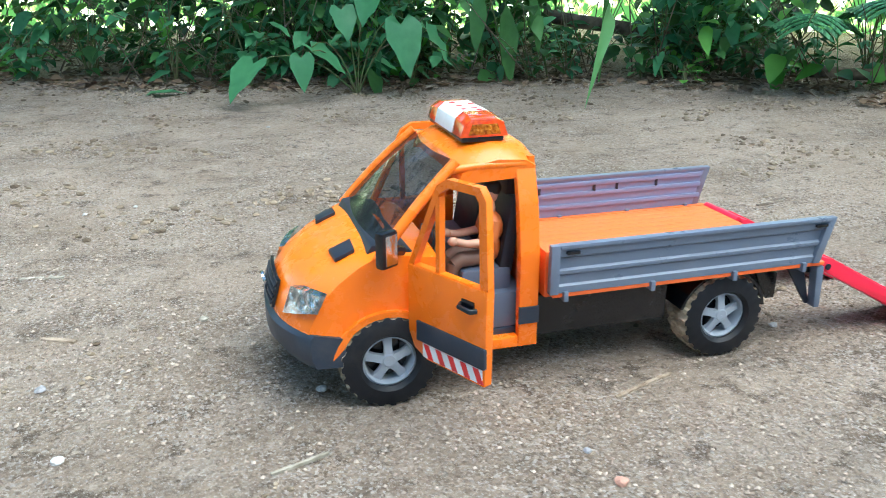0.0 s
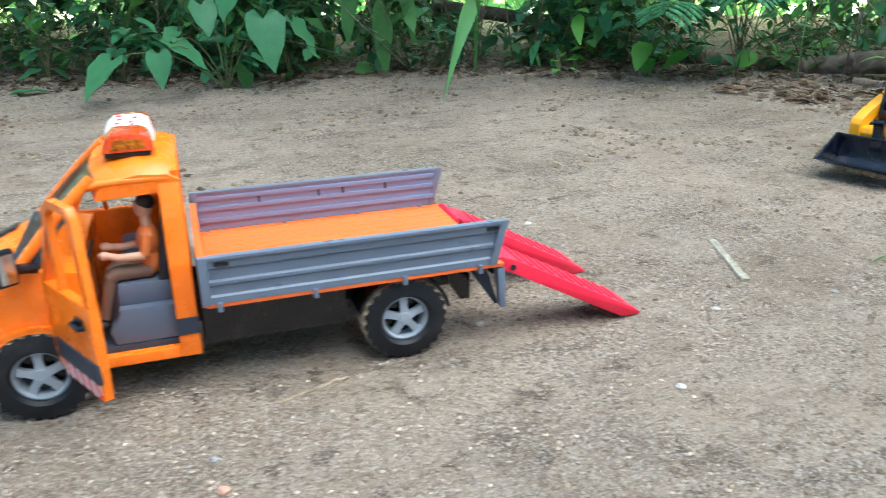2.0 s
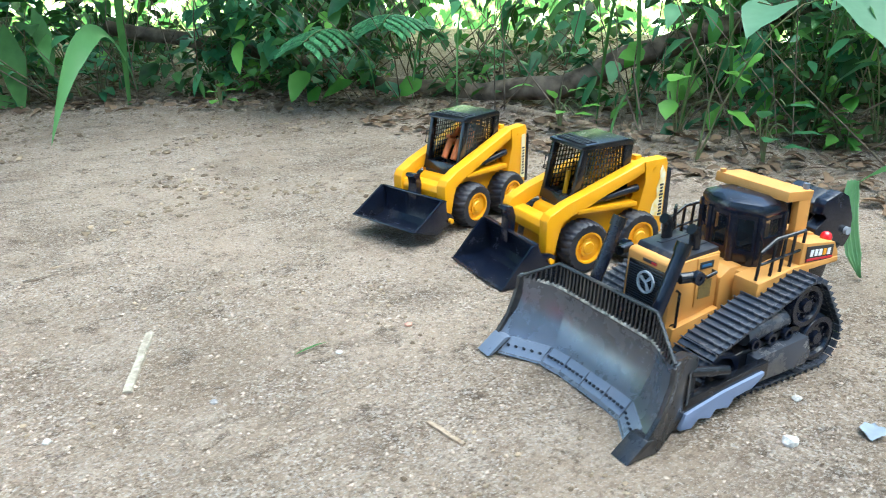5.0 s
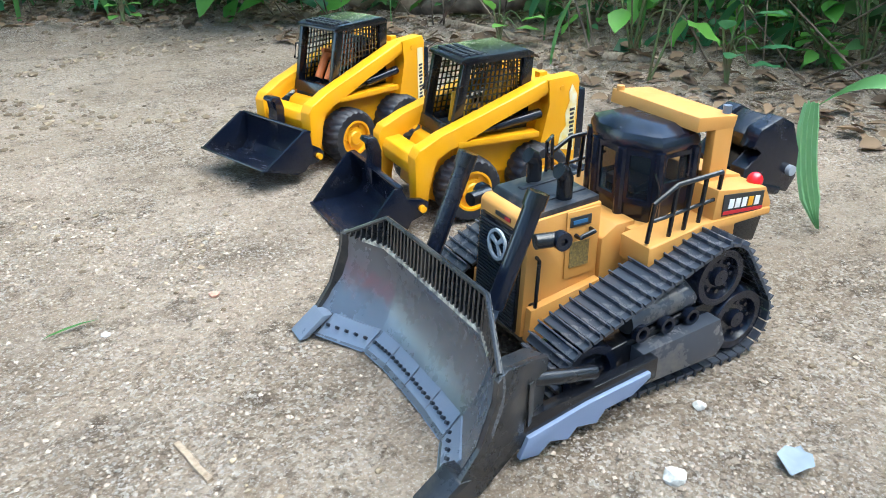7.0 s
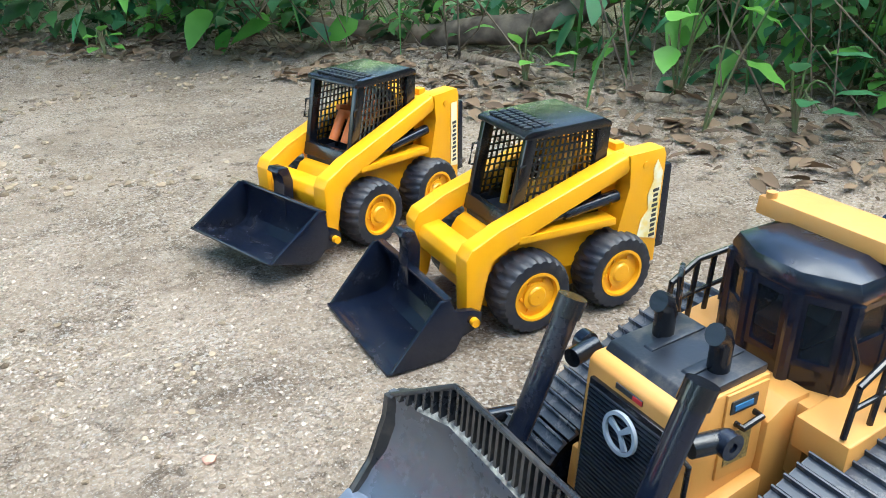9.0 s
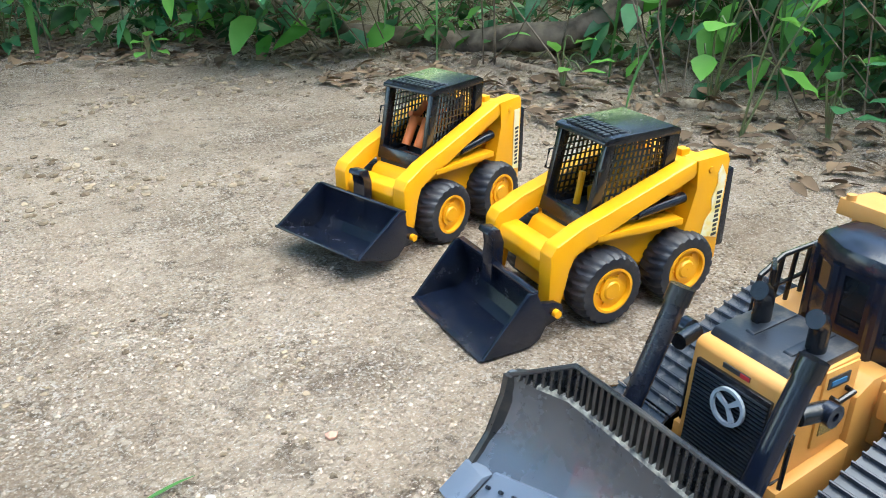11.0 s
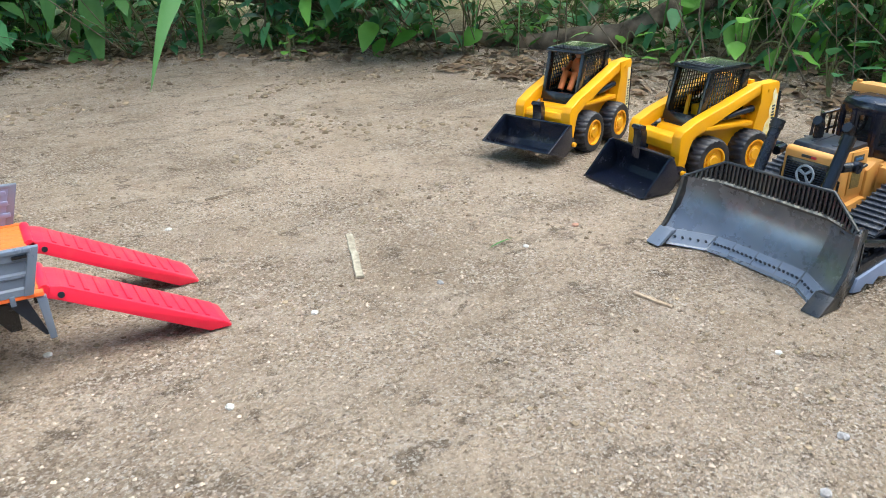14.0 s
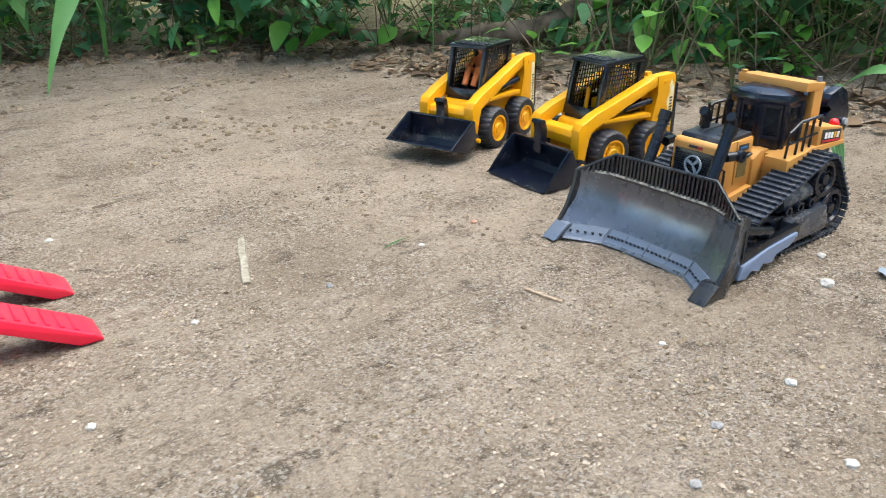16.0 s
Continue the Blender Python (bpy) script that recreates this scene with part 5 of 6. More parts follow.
        part("exhaust_pipe", tube(fresh(), [(1.2830, c + s * 0.0180, 0.118), (1.2830, c + s * 0.0180, 0.1370), (1.2815, c + s * 0.0180, 0.1405), (1.2770, c + s * 0.0180, 0.1430)], 0.0055, 14), BLACK, dz, "black exhaust stack")
    # decks, rear body and cab
    for s in (-1, 1):
        deck = [(1.316, 0.0800), (1.336, 0.0810), (1.352, 0.0930), (1.366, 0.0985), (1.430, 0.0975), (1.430, 0.1030), (1.360, 0.1040), (1.345, 0.1005), (1.316, 0.0975)]
        dk = part("side_deck", prism(fresh(), deck, s * 0.034, s * 0.0625, bev=0.0014), TAN, dz, "ochre side deck")
        part("rear_box", prism(fresh(), [(1.374, 0.1030), (1.430, 0.0970), (1.432, 0.105), (1.424, 0.119), (1.376, 0.1255)], s * 0.036, s * 0.0605, bev=0.0014), TAN, dk)
        face = s * 0.0607
        if s < 0:
            st = part("brand_sticker", prism(fresh(), [(1.3815, 0.1055), (1.4215, 0.1025), (1.4215, 0.1170), (1.3815, 0.1215)], face, face - 0.0006), INK, dk, "black sticker with a pale mark and red line")
            part("red_line", prism(fresh(), [(1.3820, 0.1065), (1.4210, 0.1035), (1.4210, 0.1058), (1.3820, 0.1090)], face - 0.0004, face - 0.0010), INK_RED, st)
            for k in range(5):
                x = 1.3865 + k * 0.0064
                part("pale_mark", prism(fresh(), [(x, 0.1105 - 0.0006 * k), (x + 0.0046, 0.1100 - 0.0006 * k), (x + 0.0053, 0.1168 - 0.0006 * k), (x + 0.0008, 0.1173 - 0.0006 * k)], face - 0.0004, face - 0.0010), YELLOW if k == 3 else WHITE, st)
        posts = [1.318, 1.337, 1.350, 1.363, 1.377]
        yy = s * 0.0575
        for x in posts:
            part("rail_post", rail(fresh(), [(x, yy, 0.099), (x + 0.003, yy, 0.1365 if x > 1.33 else 0.126)], 0.0016), BLACK, dk)
        part("hand_rail", rail(fresh(), [(1.319, yy, 0.114), (1.330, yy, 0.1145), (1.378, yy, 0.1185)], 0.0014), BLACK, dk)
        part("hand_rail", rail(fresh(), [(1.3205, yy, 0.126), (1.340, yy, 0.1360), (1.380, yy, 0.1375)], 0.0018), BLACK, dk)
    part("tail_lamp", ball(fresh(), (1.4235, -0.050, 0.1205), 0.0062, 0.0058, 0.0062), RED_LAMP, dz, "round red tail lamp")
    part("tail_lamp", ball(fresh(), (1.4235, 0.050, 0.1205), 0.0062, 0.0058, 0.0062), RED_LAMP, dz)
    part("rear_body", box(fresh(), 1.325, 1.428, -0.036, 0.036, 0.055, 0.098, 0.002), TAN, dz)
    part("tank", prism(fresh(), [(1.392, 0.097), (1.431, 0.094), (1.426, 0.120), (1.394, 0.126)], -0.0355, 0.0355, bev=0.002), TAN, dz)
    plan = [(1.3310, -0.012), (1.3440, -0.0355), (1.3760, -0.0355), (1.3840, -0.029), (1.3840, 0.032), (1.3760, 0.0385), (1.3440, 0.0385), (1.3310, 0.016)]

    def ring(k, z):
        cx, cy = 1.355, 0.004
        return [(cx + (x - cx) * k, cy + (y - cy) * k, z) for x, y in plan]
    bm = fresh()
    loops = [[bm.verts.new(p) for p in ring(k, z)] for k, z in ((1.0, 0.094), (1.0, 0.112))]
    for a, b in zip(loops, loops[1:]):
        for i in range(8):
            bm.faces.new((a[i], a[(i + 1) % 8], b[(i + 1) % 8], b[i]))
    bm.faces.new(loops[0][::-1])
    bm.faces.new(loops[-1])
    cab = part("cab", bm, BLACK, dz, "black cab with tinted windows")
    bm = fresh()
    loops = [[bm.verts.new(p) for p in ring(k, z)] for k, z in ((1.0, 0.148), (1.03, 0.150), (1.03, 0.1545), (0.95, 0.160), (0.62, 0.164))]
    for a, b in zip(loops, loops[1:]):
        for i in range(8):
            bm.faces.new((a[i], a[(i + 1) % 8], b[(i + 1) % 8], b[i]))
    bm.faces.new(loops[0][::-1])
    bm.faces.new(loops[-1])
    part("cab_roof", bm, NAVY, cab, "glossy black cab roof")
    for i, p in enumerate(ring(0.985, 0.0)):
        part("cab_post", tube(fresh(), [(p[0], p[1], 0.096), (p[0], p[1], 0.150)], 0.0036, 8), NAVY, cab)
    pr = ring(0.975, 0.0)
    for i in range(8):
        p, q = pr[i], pr[(i + 1) % 8]
        bm = fresh()
        v = [bm.verts.new((x, y, z)) for (x, y), z in (((p[0], p[1]), 0.111), ((q[0], q[1]), 0.111), ((q[0], q[1]), 0.149), ((p[0], p[1]), 0.149))]
        bm.faces.new(v)
        bmesh.ops.solidify(bm, geom=bm.faces[:], thickness=0.0008)
        w = part("window_pane", bm, CAB_GLASS, cab, "tinted window pane")
        w.visible_shadow = False
        sill, inset = (0.1275 if i in (1, 2, 4, 6) else 0.114), (0.16 if i in (1, 2, 5, 6) else 0.22)
        e = Vector((q[0] - p[0], q[1] - p[1], 0))
        nrm = Vector((e.y, -e.x, 0)).normalized()
        bm = fresh()
        outer = [(0, 0.110), (1, 0.110), (1, 0.1495), (0, 0.1495)]
        inner = [(inset, sill), (1 - inset, sill), (1 - inset, 0.1455), (inset, 0.1455)]
        rows = [[bm.verts.new(Vector((p[0], p[1], z)) + e * u + nrm * d) for u, z in loop] for loop, d in ((outer, -0.0008), (outer, 0.0014), (inner, 0.0014), (inner, -0.0008))]
        for ra, rb in zip(rows, rows[1:] + rows[:1]):
            for j in range(4):
                bm.faces.new((ra[j], ra[(j + 1) % 4], rb[(j + 1) % 4], rb[j]))
        part("window_frame", bm, NAVY, cab, "black moulded window frame")
    part("door_grip", rail(fresh(), [(1.3360, -0.0425, 0.108), (1.3340, -0.0460, 0.118), (1.3350, -0.0460, 0.128), (1.3330, -0.0420, 0.140)], 0.0013), BLACK, cab)
    part("cab_seat", prism(fresh(), [(1.345, 0.112), (1.372, 0.112), (1.376, 0.138), (1.368, 0.138), (1.364, 0.120), (1.345, 0.119)], -0.012, 0.020, bev=0.002), DARK_SLATE, cab)
    rp = part("roll_bar", prism(fresh(), [(1.3680, 0.1620), (1.4040, 0.1600), (1.4060, 0.1690), (1.3690, 0.1725)], -0.0415, 0.0480, bev=0.0015), TAN, dz, "ochre roll-over bar above the cab")
    for y0, y1 in ((-0.0410, -0.0330), (0.0395, 0.0475)):
        part("roll_bar_post", prism(fresh(), [(1.3865, 0.094), (1.4030, 0.094), (1.4040, 0.1625), (1.3860, 0.1625)], y0, y1, bev=0.0012), TAN, rp)
    for x, y in ((1.372, 0.042), (1.400, -0.036)):
        part("roll_bar_stud", tube(fresh(), [(x, y, 0.170), (x, y, 0.1755)], 0.0030, 10), TAN if y > 0 else SILVER, rp)
    # ripper
    rip = part("ripper", prism(fresh(), [(1.436, 0.060), (1.462, 0.054), (1.470, 0.085), (1.458, 0.108), (1.436, 0.104)], -0.028, 0.034, bev=0.002), BLACK, dz, "black rear ripper")
    for y0, y1 in ((-0.026, -0.012), (0.014, 0.028)):
        part("ripper_arm", prism(fresh(), [(1.440, 0.104), (1.458, 0.106), (1.480, 0.094), (1.494, 0.088), (1.502, 0.100), (1.500, 0.122), (1.488, 0.146), (1.474, 0.153), (1.452, 0.146), (1.446, 0.132), (1.462, 0.128), (1.440, 0.118)], y0, y1, bev=0.002), NAVY, rip)
    part("ripper_shank", prism(fresh(), [(1.450, 0.140), (1.474, 0.151), (1.488, 0.143), (1.498, 0.118), (1.490, 0.110), (1.470, 0.126), (1.452, 0.128)], -0.0115, 0.0135, bev=0.002), BLACK, rip)
    part("ripper_pin", tube(fresh(), [(1.491, -0.030, 0.108), (1.491, 0.032, 0.108)], 0.0042, 12), WHEEL_GREY, rip)
    part("ripper_tooth", prism(fresh(), [(1.462, 0.060), (1.480, 0.056), (1.474, 0.022), (1.464, 0.018)], -0.004, 0.008, bev=0.001), BLACK, rip)
    for y in (-0.022, 0.028):
        part("ripper_ram", tube(fresh(), [(1.438, y, 0.108), (1.484, y, 0.092)], 0.0050, 12), NAVY, rip)
    ORG[:] = (0.0, 0.0, 0.0)


build_dozer()


# ---- leaves ----
rng = np.random.default_rng(11)
OUTLINES = {
    "oval": [(0.0, 0.03), (0.15, 0.6), (0.4, 1.0), (0.7, 0.72), (0.9, 0.28), (1.0, 0.0)],
    "heart": [(-0.20, 0.42), (-0.13, 0.80), (0.05, 1.0), (0.30, 0.94), (0.55, 0.68), (0.80, 0.33), (1.0, 0.0)],
    "blade": [(0.0, 0.55), (0.2, 0.9), (0.45, 1.0), (0.7, 0.85), (0.9, 0.45), (1.0, 0.0)],
}


class Leaves:
    """Collects many leaves and stems into one mesh."""

    def __init__(self):
        self.v, self.f = [], []

    def leaf(self, base, direction, length, width, droop=0.3, fold=0.25, shape="oval", roll=0.0):
        d = Vector(direction).normalized()
        side = d.cross(Vector((0, 0, 1)))
        side = side.normalized() if side.length > 1e-4 else Vector((1, 0, 0))
        up = side.cross(d)
        if roll:
            q = Matrix.Rotation(roll, 3, d)
            side, up = q @ side, q @ up
        base, n0, wave = Vector(base), len(self.v), random.uniform(-1, 1)
        for i, (k, w) in enumerate(OUTLINES[shape]):
            mid = base + d * (k * length) - Vector((0, 0, 1)) * (droop * length * max(k, 0) ** 2)
            lift = up * (fold * w * width * 0.5 + 0.06 * width * wave * (-1) ** i)
            rib = base + d * (max(k, 0.004 * i) * length) - Vector((0, 0, 1)) * (droop * length * max(k, 0) ** 2)
            for s in (-1, 0, 1):
                p = (mid if s else rib) + side * (s * w * width * 0.5) + (lift if s else Vector((0, 0, 0)))
                self.v.append(p[:])
        for i in range(len(OUTLINES[shape]) - 1):
            a = n0 + 3 * i
            self.f += [(a, a + 1, a + 4, a + 3), (a + 1, a + 2, a + 5, a + 4)]

    def stem(self, path, r0, r1, n=5):
        path = [Vector(p) for p in path]
        n0 = len(self.v)
        for i, p in enumerate(path):
            d = (path[min(i + 1, len(path) - 1)] - path[max(i - 1, 0)]).normalized()
            a = d.cross(Vector((0.31, 0.87, 0.11))).normalized()
            b = d.cross(a)
            r = r0 + (r1 - r0) * i / (len(path) - 1)
            self.v += [(p + (a * math.cos(t) + b * math.sin(t)) * r)[:] for t in (2 * math.pi * j / n for j in range(n))]
        for i in range(len(path) - 1):
            for j in range(n):
                a, b = n0 + i * n + j, n0 + i * n + (j + 1) % n
                self.f.append((a, b, b + n, a + n))

    def make(self, name, material, parent=None):
        return mesh_object(name, self.v, self.f, material, parent)


def arch(base, top, tip, n=10):
    b, t, e = Vector(base), Vector(top), Vector(tip)
    return [b * (1 - k) ** 2 + t * 2 * k * (1 - k) + e * k * k for k in (i / n for i in range(n + 1))]


def rand_dir(out, spread=1.0, up=0.2):
    return Vector((-out.x + random.uniform(-spread, spread), -out.y + random.uniform(-spread, spread), up + random.uniform(-0.5, 0.5)))


def shrub(base, height, n_stems, n_leaves, leaf_len, material, label, shape="oval", out=Vector((0, 1, 0)), spread=0.12, aspect=0.6):
    """A small broad-leaved shrub: stems and a loose crown of single leaves."""
    base = Vector(base)
    sh = thing("shrub", Matrix.Translation(base), label, "shrub", "undergrowth shrubs")
    stems, leaves = Leaves(), Leaves()
    for i in range(n_stems):
        a = random.uniform(0, 2 * math.pi)
        reach = random.uniform(0.3, 1.0) * spread
        end = Vector((math.cos(a) * reach, math.sin(a) * reach, height * random.uniform(0.6, 1.0)))
        mid = Vector((end.x * 0.25, end.y * 0.25, end.z * 0.6))
        path = arch((0, 0, -0.01), mid, end, 6)
        stems.stem(path, 0.0022, 0.0010)
        for j in range(n_leaves // n_stems):
            k = random.uniform(0.25, 1.0)
            p = path[min(6, int(k * 6))]
            aa = random.uniform(0, 2 * math.pi)
            d = Vector((math.cos(aa) - out.x * 0.5, math.sin(aa) - out.y * 0.5, random.uniform(-0.25, 0.45)))
            l = leaf_len * random.uniform(0.6, 1.15)
            stalk = p + d.normalized() * l * 0.25
            stems.stem([p, stalk], 0.0009, 0.0006, 4)
            leaves.leaf(stalk, d, l, l * aspect * random.uniform(0.85, 1.1), random.uniform(0.1, 0.6), random.uniform(0.1, 0.35), shape, random.uniform(-0.5, 0.5))
    stems.make("stem", STALK, sh)
    leaves.make("crown", material, sh)
    return sh


def build_hedge():
    front, mid, back, fresh_leaves = Leaves(), Leaves(), Leaves(), Leaves()
    litter, poles = Leaves(), Leaves()
    random.seed(5)

    def gap(q):
        """Where the undergrowth is thin enough to look through."""
        where = 1.3 if q.x < 0.12 else 0.6 if 0.9 < q.x < 1.4 else 0.2 if q.x < 0.9 else 0.1
        return noise.noise(Vector((q.x * 2.2, q.y * 0.9, 8.0 + q.z * 3.0))) + 0.42 * where > 0.30 and 0.03 < q.z < 0.42
    for i in range(24000):
        p, out = hedge_point(random.uniform(0.24, 0.93))
        depth = (0.06 if p.x < 1.6 else 0.17) + 1.25 * random.random() ** 1.4
        q = p + out * depth + Vector((random.uniform(-0.1, 0.1), random.uniform(-0.1, 0.1), 0.02 + 0.53 * random.random()))
        clump = noise.noise(Vector((q.x * 4.0, q.y * 4.0, q.z * 5.5)))
        thin = 0.22 if q.x < 0.05 else (0.12 if 0.9 < q.x < 1.6 else 0.04)
        if q.x > 1.66 and q.y > 0.85 and depth < 0.62 and q.z < 0.30 and random.random() < 0.62:
            continue
        if clump < thin - 0.15 * (depth < 0.5) or (gap(q) and random.random() < 0.8):
            continue
        l = 0.022 + 0.065 * random.random() ** 1.6
        tone = random.random()
        # More light greens on the right: brightness there is put into leaf colour.
        right = p.x > 1.45
        # Deeper leaves take darker greens: shade put into the colour.
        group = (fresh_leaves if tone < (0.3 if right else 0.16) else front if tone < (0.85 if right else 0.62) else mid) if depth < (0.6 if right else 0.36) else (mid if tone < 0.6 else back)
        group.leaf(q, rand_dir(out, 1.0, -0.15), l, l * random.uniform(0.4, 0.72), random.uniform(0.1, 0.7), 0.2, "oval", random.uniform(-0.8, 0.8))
    # Unseen upper leaves, added to shade the ground behind the hedge.
    for i in range(6000):
        p, out = hedge_point(random.uniform(0.20, 0.95))
        q = p + out * random.uniform(0.22 if p.x < 1.5 else 0.45, 1.75) + Vector((random.uniform(-0.1, 0.1), random.uniform(-0.1, 0.1), random.uniform(0.52, 1.05)))
        l = random.uniform(0.07, 0.15)
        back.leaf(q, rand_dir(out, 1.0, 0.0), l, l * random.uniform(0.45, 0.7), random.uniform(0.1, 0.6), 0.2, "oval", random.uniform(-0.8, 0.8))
    # Dark low leaves that stand in for shade on the ground behind.
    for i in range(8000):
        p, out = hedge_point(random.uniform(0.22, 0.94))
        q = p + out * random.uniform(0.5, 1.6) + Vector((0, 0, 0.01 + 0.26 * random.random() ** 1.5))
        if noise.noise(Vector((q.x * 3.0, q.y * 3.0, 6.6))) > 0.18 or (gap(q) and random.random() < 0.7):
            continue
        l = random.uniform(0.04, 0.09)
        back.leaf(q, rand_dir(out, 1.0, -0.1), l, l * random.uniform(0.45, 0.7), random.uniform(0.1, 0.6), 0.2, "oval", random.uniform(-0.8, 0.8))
    for i in range(620):
        p, out = hedge_point(random.uniform(0.24, 0.93))
        q = p + out * random.uniform(0.02, 0.8)
        lean = Vector((random.uniform(-0.4, 0.4), random.uniform(-0.4, 0.4), random.uniform(0.12, 0.6)))
        poles.stem([q, q + lean * 0.5 + Vector((random.uniform(-0.03, 0.03), 0, 0)), q + lean], random.uniform(0.0008, 0.0026), 0.0007)
    for i in range(11000):
        p, out = hedge_point(random.uniform(0.22, 0.95))
        q = p + out * ((-0.20 if p.x > 1.6 else -0.05) + 1.8 * random.random() ** 1.5) + Vector((random.uniform(-0.05, 0.05), random.uniform(-0.05, 0.05), 0))
        q.z = ground_height(q.x, q.y) + random.uniform(0.001, 0.012)
        a = random.uniform(0, 6.28)
        l = random.uniform(0.012, 0.042)
        litter.leaf(q, (math.cos(a), math.sin(a), random.uniform(-0.1, 0.35)), l, l * random.uniform(0.25, 0.6), random.uniform(0, 0.3), 0.4, "oval", random.uniform(-0.6, 0.6))
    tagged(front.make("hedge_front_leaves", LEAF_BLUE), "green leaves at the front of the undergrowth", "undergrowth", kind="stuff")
    tagged(fresh_leaves.make("hedge_fresh_leaves", LEAF_LIGHT), "bright fresh leaves scattered through the undergrowth, more to brighten the right", "undergrowth", kind="stuff")
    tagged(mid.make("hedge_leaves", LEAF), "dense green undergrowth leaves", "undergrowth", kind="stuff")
    tagged(back.make("far_hedge_leaves", LEAF_SHADED), "deeper undergrowth leaves in shade-dark green, with unseen shading leaves above", "undergrowth", kind="stuff")
    tagged(poles.make("hedge_twigs", BARK), "tangle of thin brown stems in the undergrowth", "undergrowth", kind="stuff")
    tagged(litter.make("leaf_litter", DRY_LEAF), "dry brown leaf litter under the hedge", "leaf litter", kind="stuff")
    # upright glowing sheet, painted as the sunlit far side
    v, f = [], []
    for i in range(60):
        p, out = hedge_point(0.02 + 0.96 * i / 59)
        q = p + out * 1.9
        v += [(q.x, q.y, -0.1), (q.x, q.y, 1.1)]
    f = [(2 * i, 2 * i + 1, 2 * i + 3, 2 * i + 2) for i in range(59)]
    tagged(mesh_object("backdrop", v, f, FAR_GLOW), "glowing sheet painted as sunlit foliage beyond the hedge", "backdrop", kind="structure")


def build_shrubs():
    random.seed(21)
    kinds = [(LEAF, "oval", 0.05, 0.6, "green broad-leaved shrub in the undergrowth"), (LEAF_BLUE, "oval", 0.055, 0.55, "blue-green leafy shrub at the path edge"), (LEAF_BLUE, "heart", 0.045, 0.9, "heart-leaved climbing plant at the path edge"), (LEAF_LIGHT, "oval", 0.04, 0.6, "fresh green seedling at the path edge")]
    for i in range(84):
        p, out = hedge_point(0.30 + 0.58 * (i + random.uniform(-0.4, 0.4)) / 84)
        q = p + out * (random.uniform(0.02, 0.26) + (0.1 if p.x > 1.6 else 0.0))
        k = random.choices((0, 1, 2, 3), (5, 4, 2, 1))[0]
        if p.x > 1.66 and q.y > 1.0 and random.random() < 0.45:
            continue
        m, shape, ll, asp, label = kinds[k]
        h = random.uniform(0.10, 0.34) if k != 3 else random.uniform(0.06, 0.14)
        shrub((q.x, q.y, ground_height(q.x, q.y)), h, random.randint(3, 6), random.randint(18, 42), ll * random.uniform(0.7, 1.2), m, label, shape, out, random.uniform(0.08, 0.2), asp)


def grass_blade(name, base, top, tip, width, material, label, n=14):
    bl = Leaves()
    pts = arch((0, 0, 0), Vector(top) - Vector(base), Vector(tip) - Vector(base), n)
    n0 = 0
    for i, p in enumerate(pts):
        k = i / n
        w = width * (0.16 + 0.84 * min(1.0, max(0.0, (k - 0.34) * 5.0)) if n > 16 else min(1.0, 0.35 + 2.2 * k)) * min(1.0, (1.0 - k) * 3.2 + 0.02) * 0.5
        d = (pts[min(i + 1, n)] - pts[max(i - 1, 0)]).normalized()
        side = d.cross(Vector((0.45, -0.85, 0.25))).normalized()
        up = side.cross(d)
        bl.v += [(p - side * w + up * w * 0.3)[:], p[:], (p + side * w + up * w * 0.3)[:]]
    for i in range(n):
        a = 3 * i
        bl.f += [(a, a + 1, a + 4, a + 3), (a + 1, a + 2, a + 5, a + 4)]
    ob = bl.make(name, material)
    ob.location = base
    return tagged(ob, label, "grass")


def build_surroundings():
    """Unseen foliage added to close the clearing behind the camera and shade it overhead."""
    random.seed(31)
    ring, roof = Leaves(), Leaves()
    # Dark ring out of view, added for reflections.
    for i in range(7000):
        a = radians(random.uniform(160, 345))
        r = random.uniform(3.0, 4.2)
        z = 2.6 * random.random() ** 1.2
        q = Vector((0.6 + r * math.cos(a), 0.9 + r * math.sin(a), z))
        if noise.noise(q * 1.1) < -0.22 - 0.1 * (z < 1.2):
            continue
        l = random.uniform(0.16, 0.32)
        ring.leaf(q, Vector((-math.cos(a) + random.uniform(-1, 1), -math.sin(a) + random.uniform(-1, 1), random.uniform(-0.6, 0.4))), l, l * 0.55, 0.4, 0.2, "oval", random.uniform(-0.8, 0.8))
    # High leaves out of view, added to dim the sky and mottle reflections.
    for i in range(3200):
        x, y = random.uniform(-2.6, 4.2), random.uniform(-2.4, 4.4)
        q = Vector((x, y, random.uniform(3.0, 3.8)))
        if noise.noise(Vector((x * 0.9, y * 0.9, 2.0))) < 0.14:
            continue
        a = random.uniform(0, 6.28)
        l = random.uniform(0.12, 0.26)
        roof.leaf(q, (math.cos(a), math.sin(a), random.uniform(-0.4, 0.2)), l, l * 0.5, 0.3, 0.2, "oval", random.uniform(-0.6, 0.6))
    # Unseen lower leaves, added over the left hedge to darken it and the soil.
    for i in range(4200):
        p, out = hedge_point(random.uniform(0.16, 0.66))
        q = p + out * random.uniform(-0.5, 1.3) + Vector((0, 0, random.uniform(1.15, 1.7)))
        if noise.noise(q * 1.6) < -0.1:
            continue
        a = random.uniform(0, 6.28)
        l = random.uniform(0.1, 0.2)
        roof.leaf(q, (math.cos(a), math.sin(a), random.uniform(-0.5, 0.2)), l, l * 0.5, 0.3, 0.2, "oval", random.uniform(-0.6, 0.6))
    tagged(ring.make("unseen_woodland_leaves", LEAF_SHADED), "unseen dark green woodland foliage round the clearing, added for reflections", "undergrowth", kind="stuff")
    tagged(roof.make("unseen_canopy_leaves", LEAF), "loose green tree canopy over path and hedge, unseen, added for shade", "tree canopy", kind="stuff")


build_hedge()
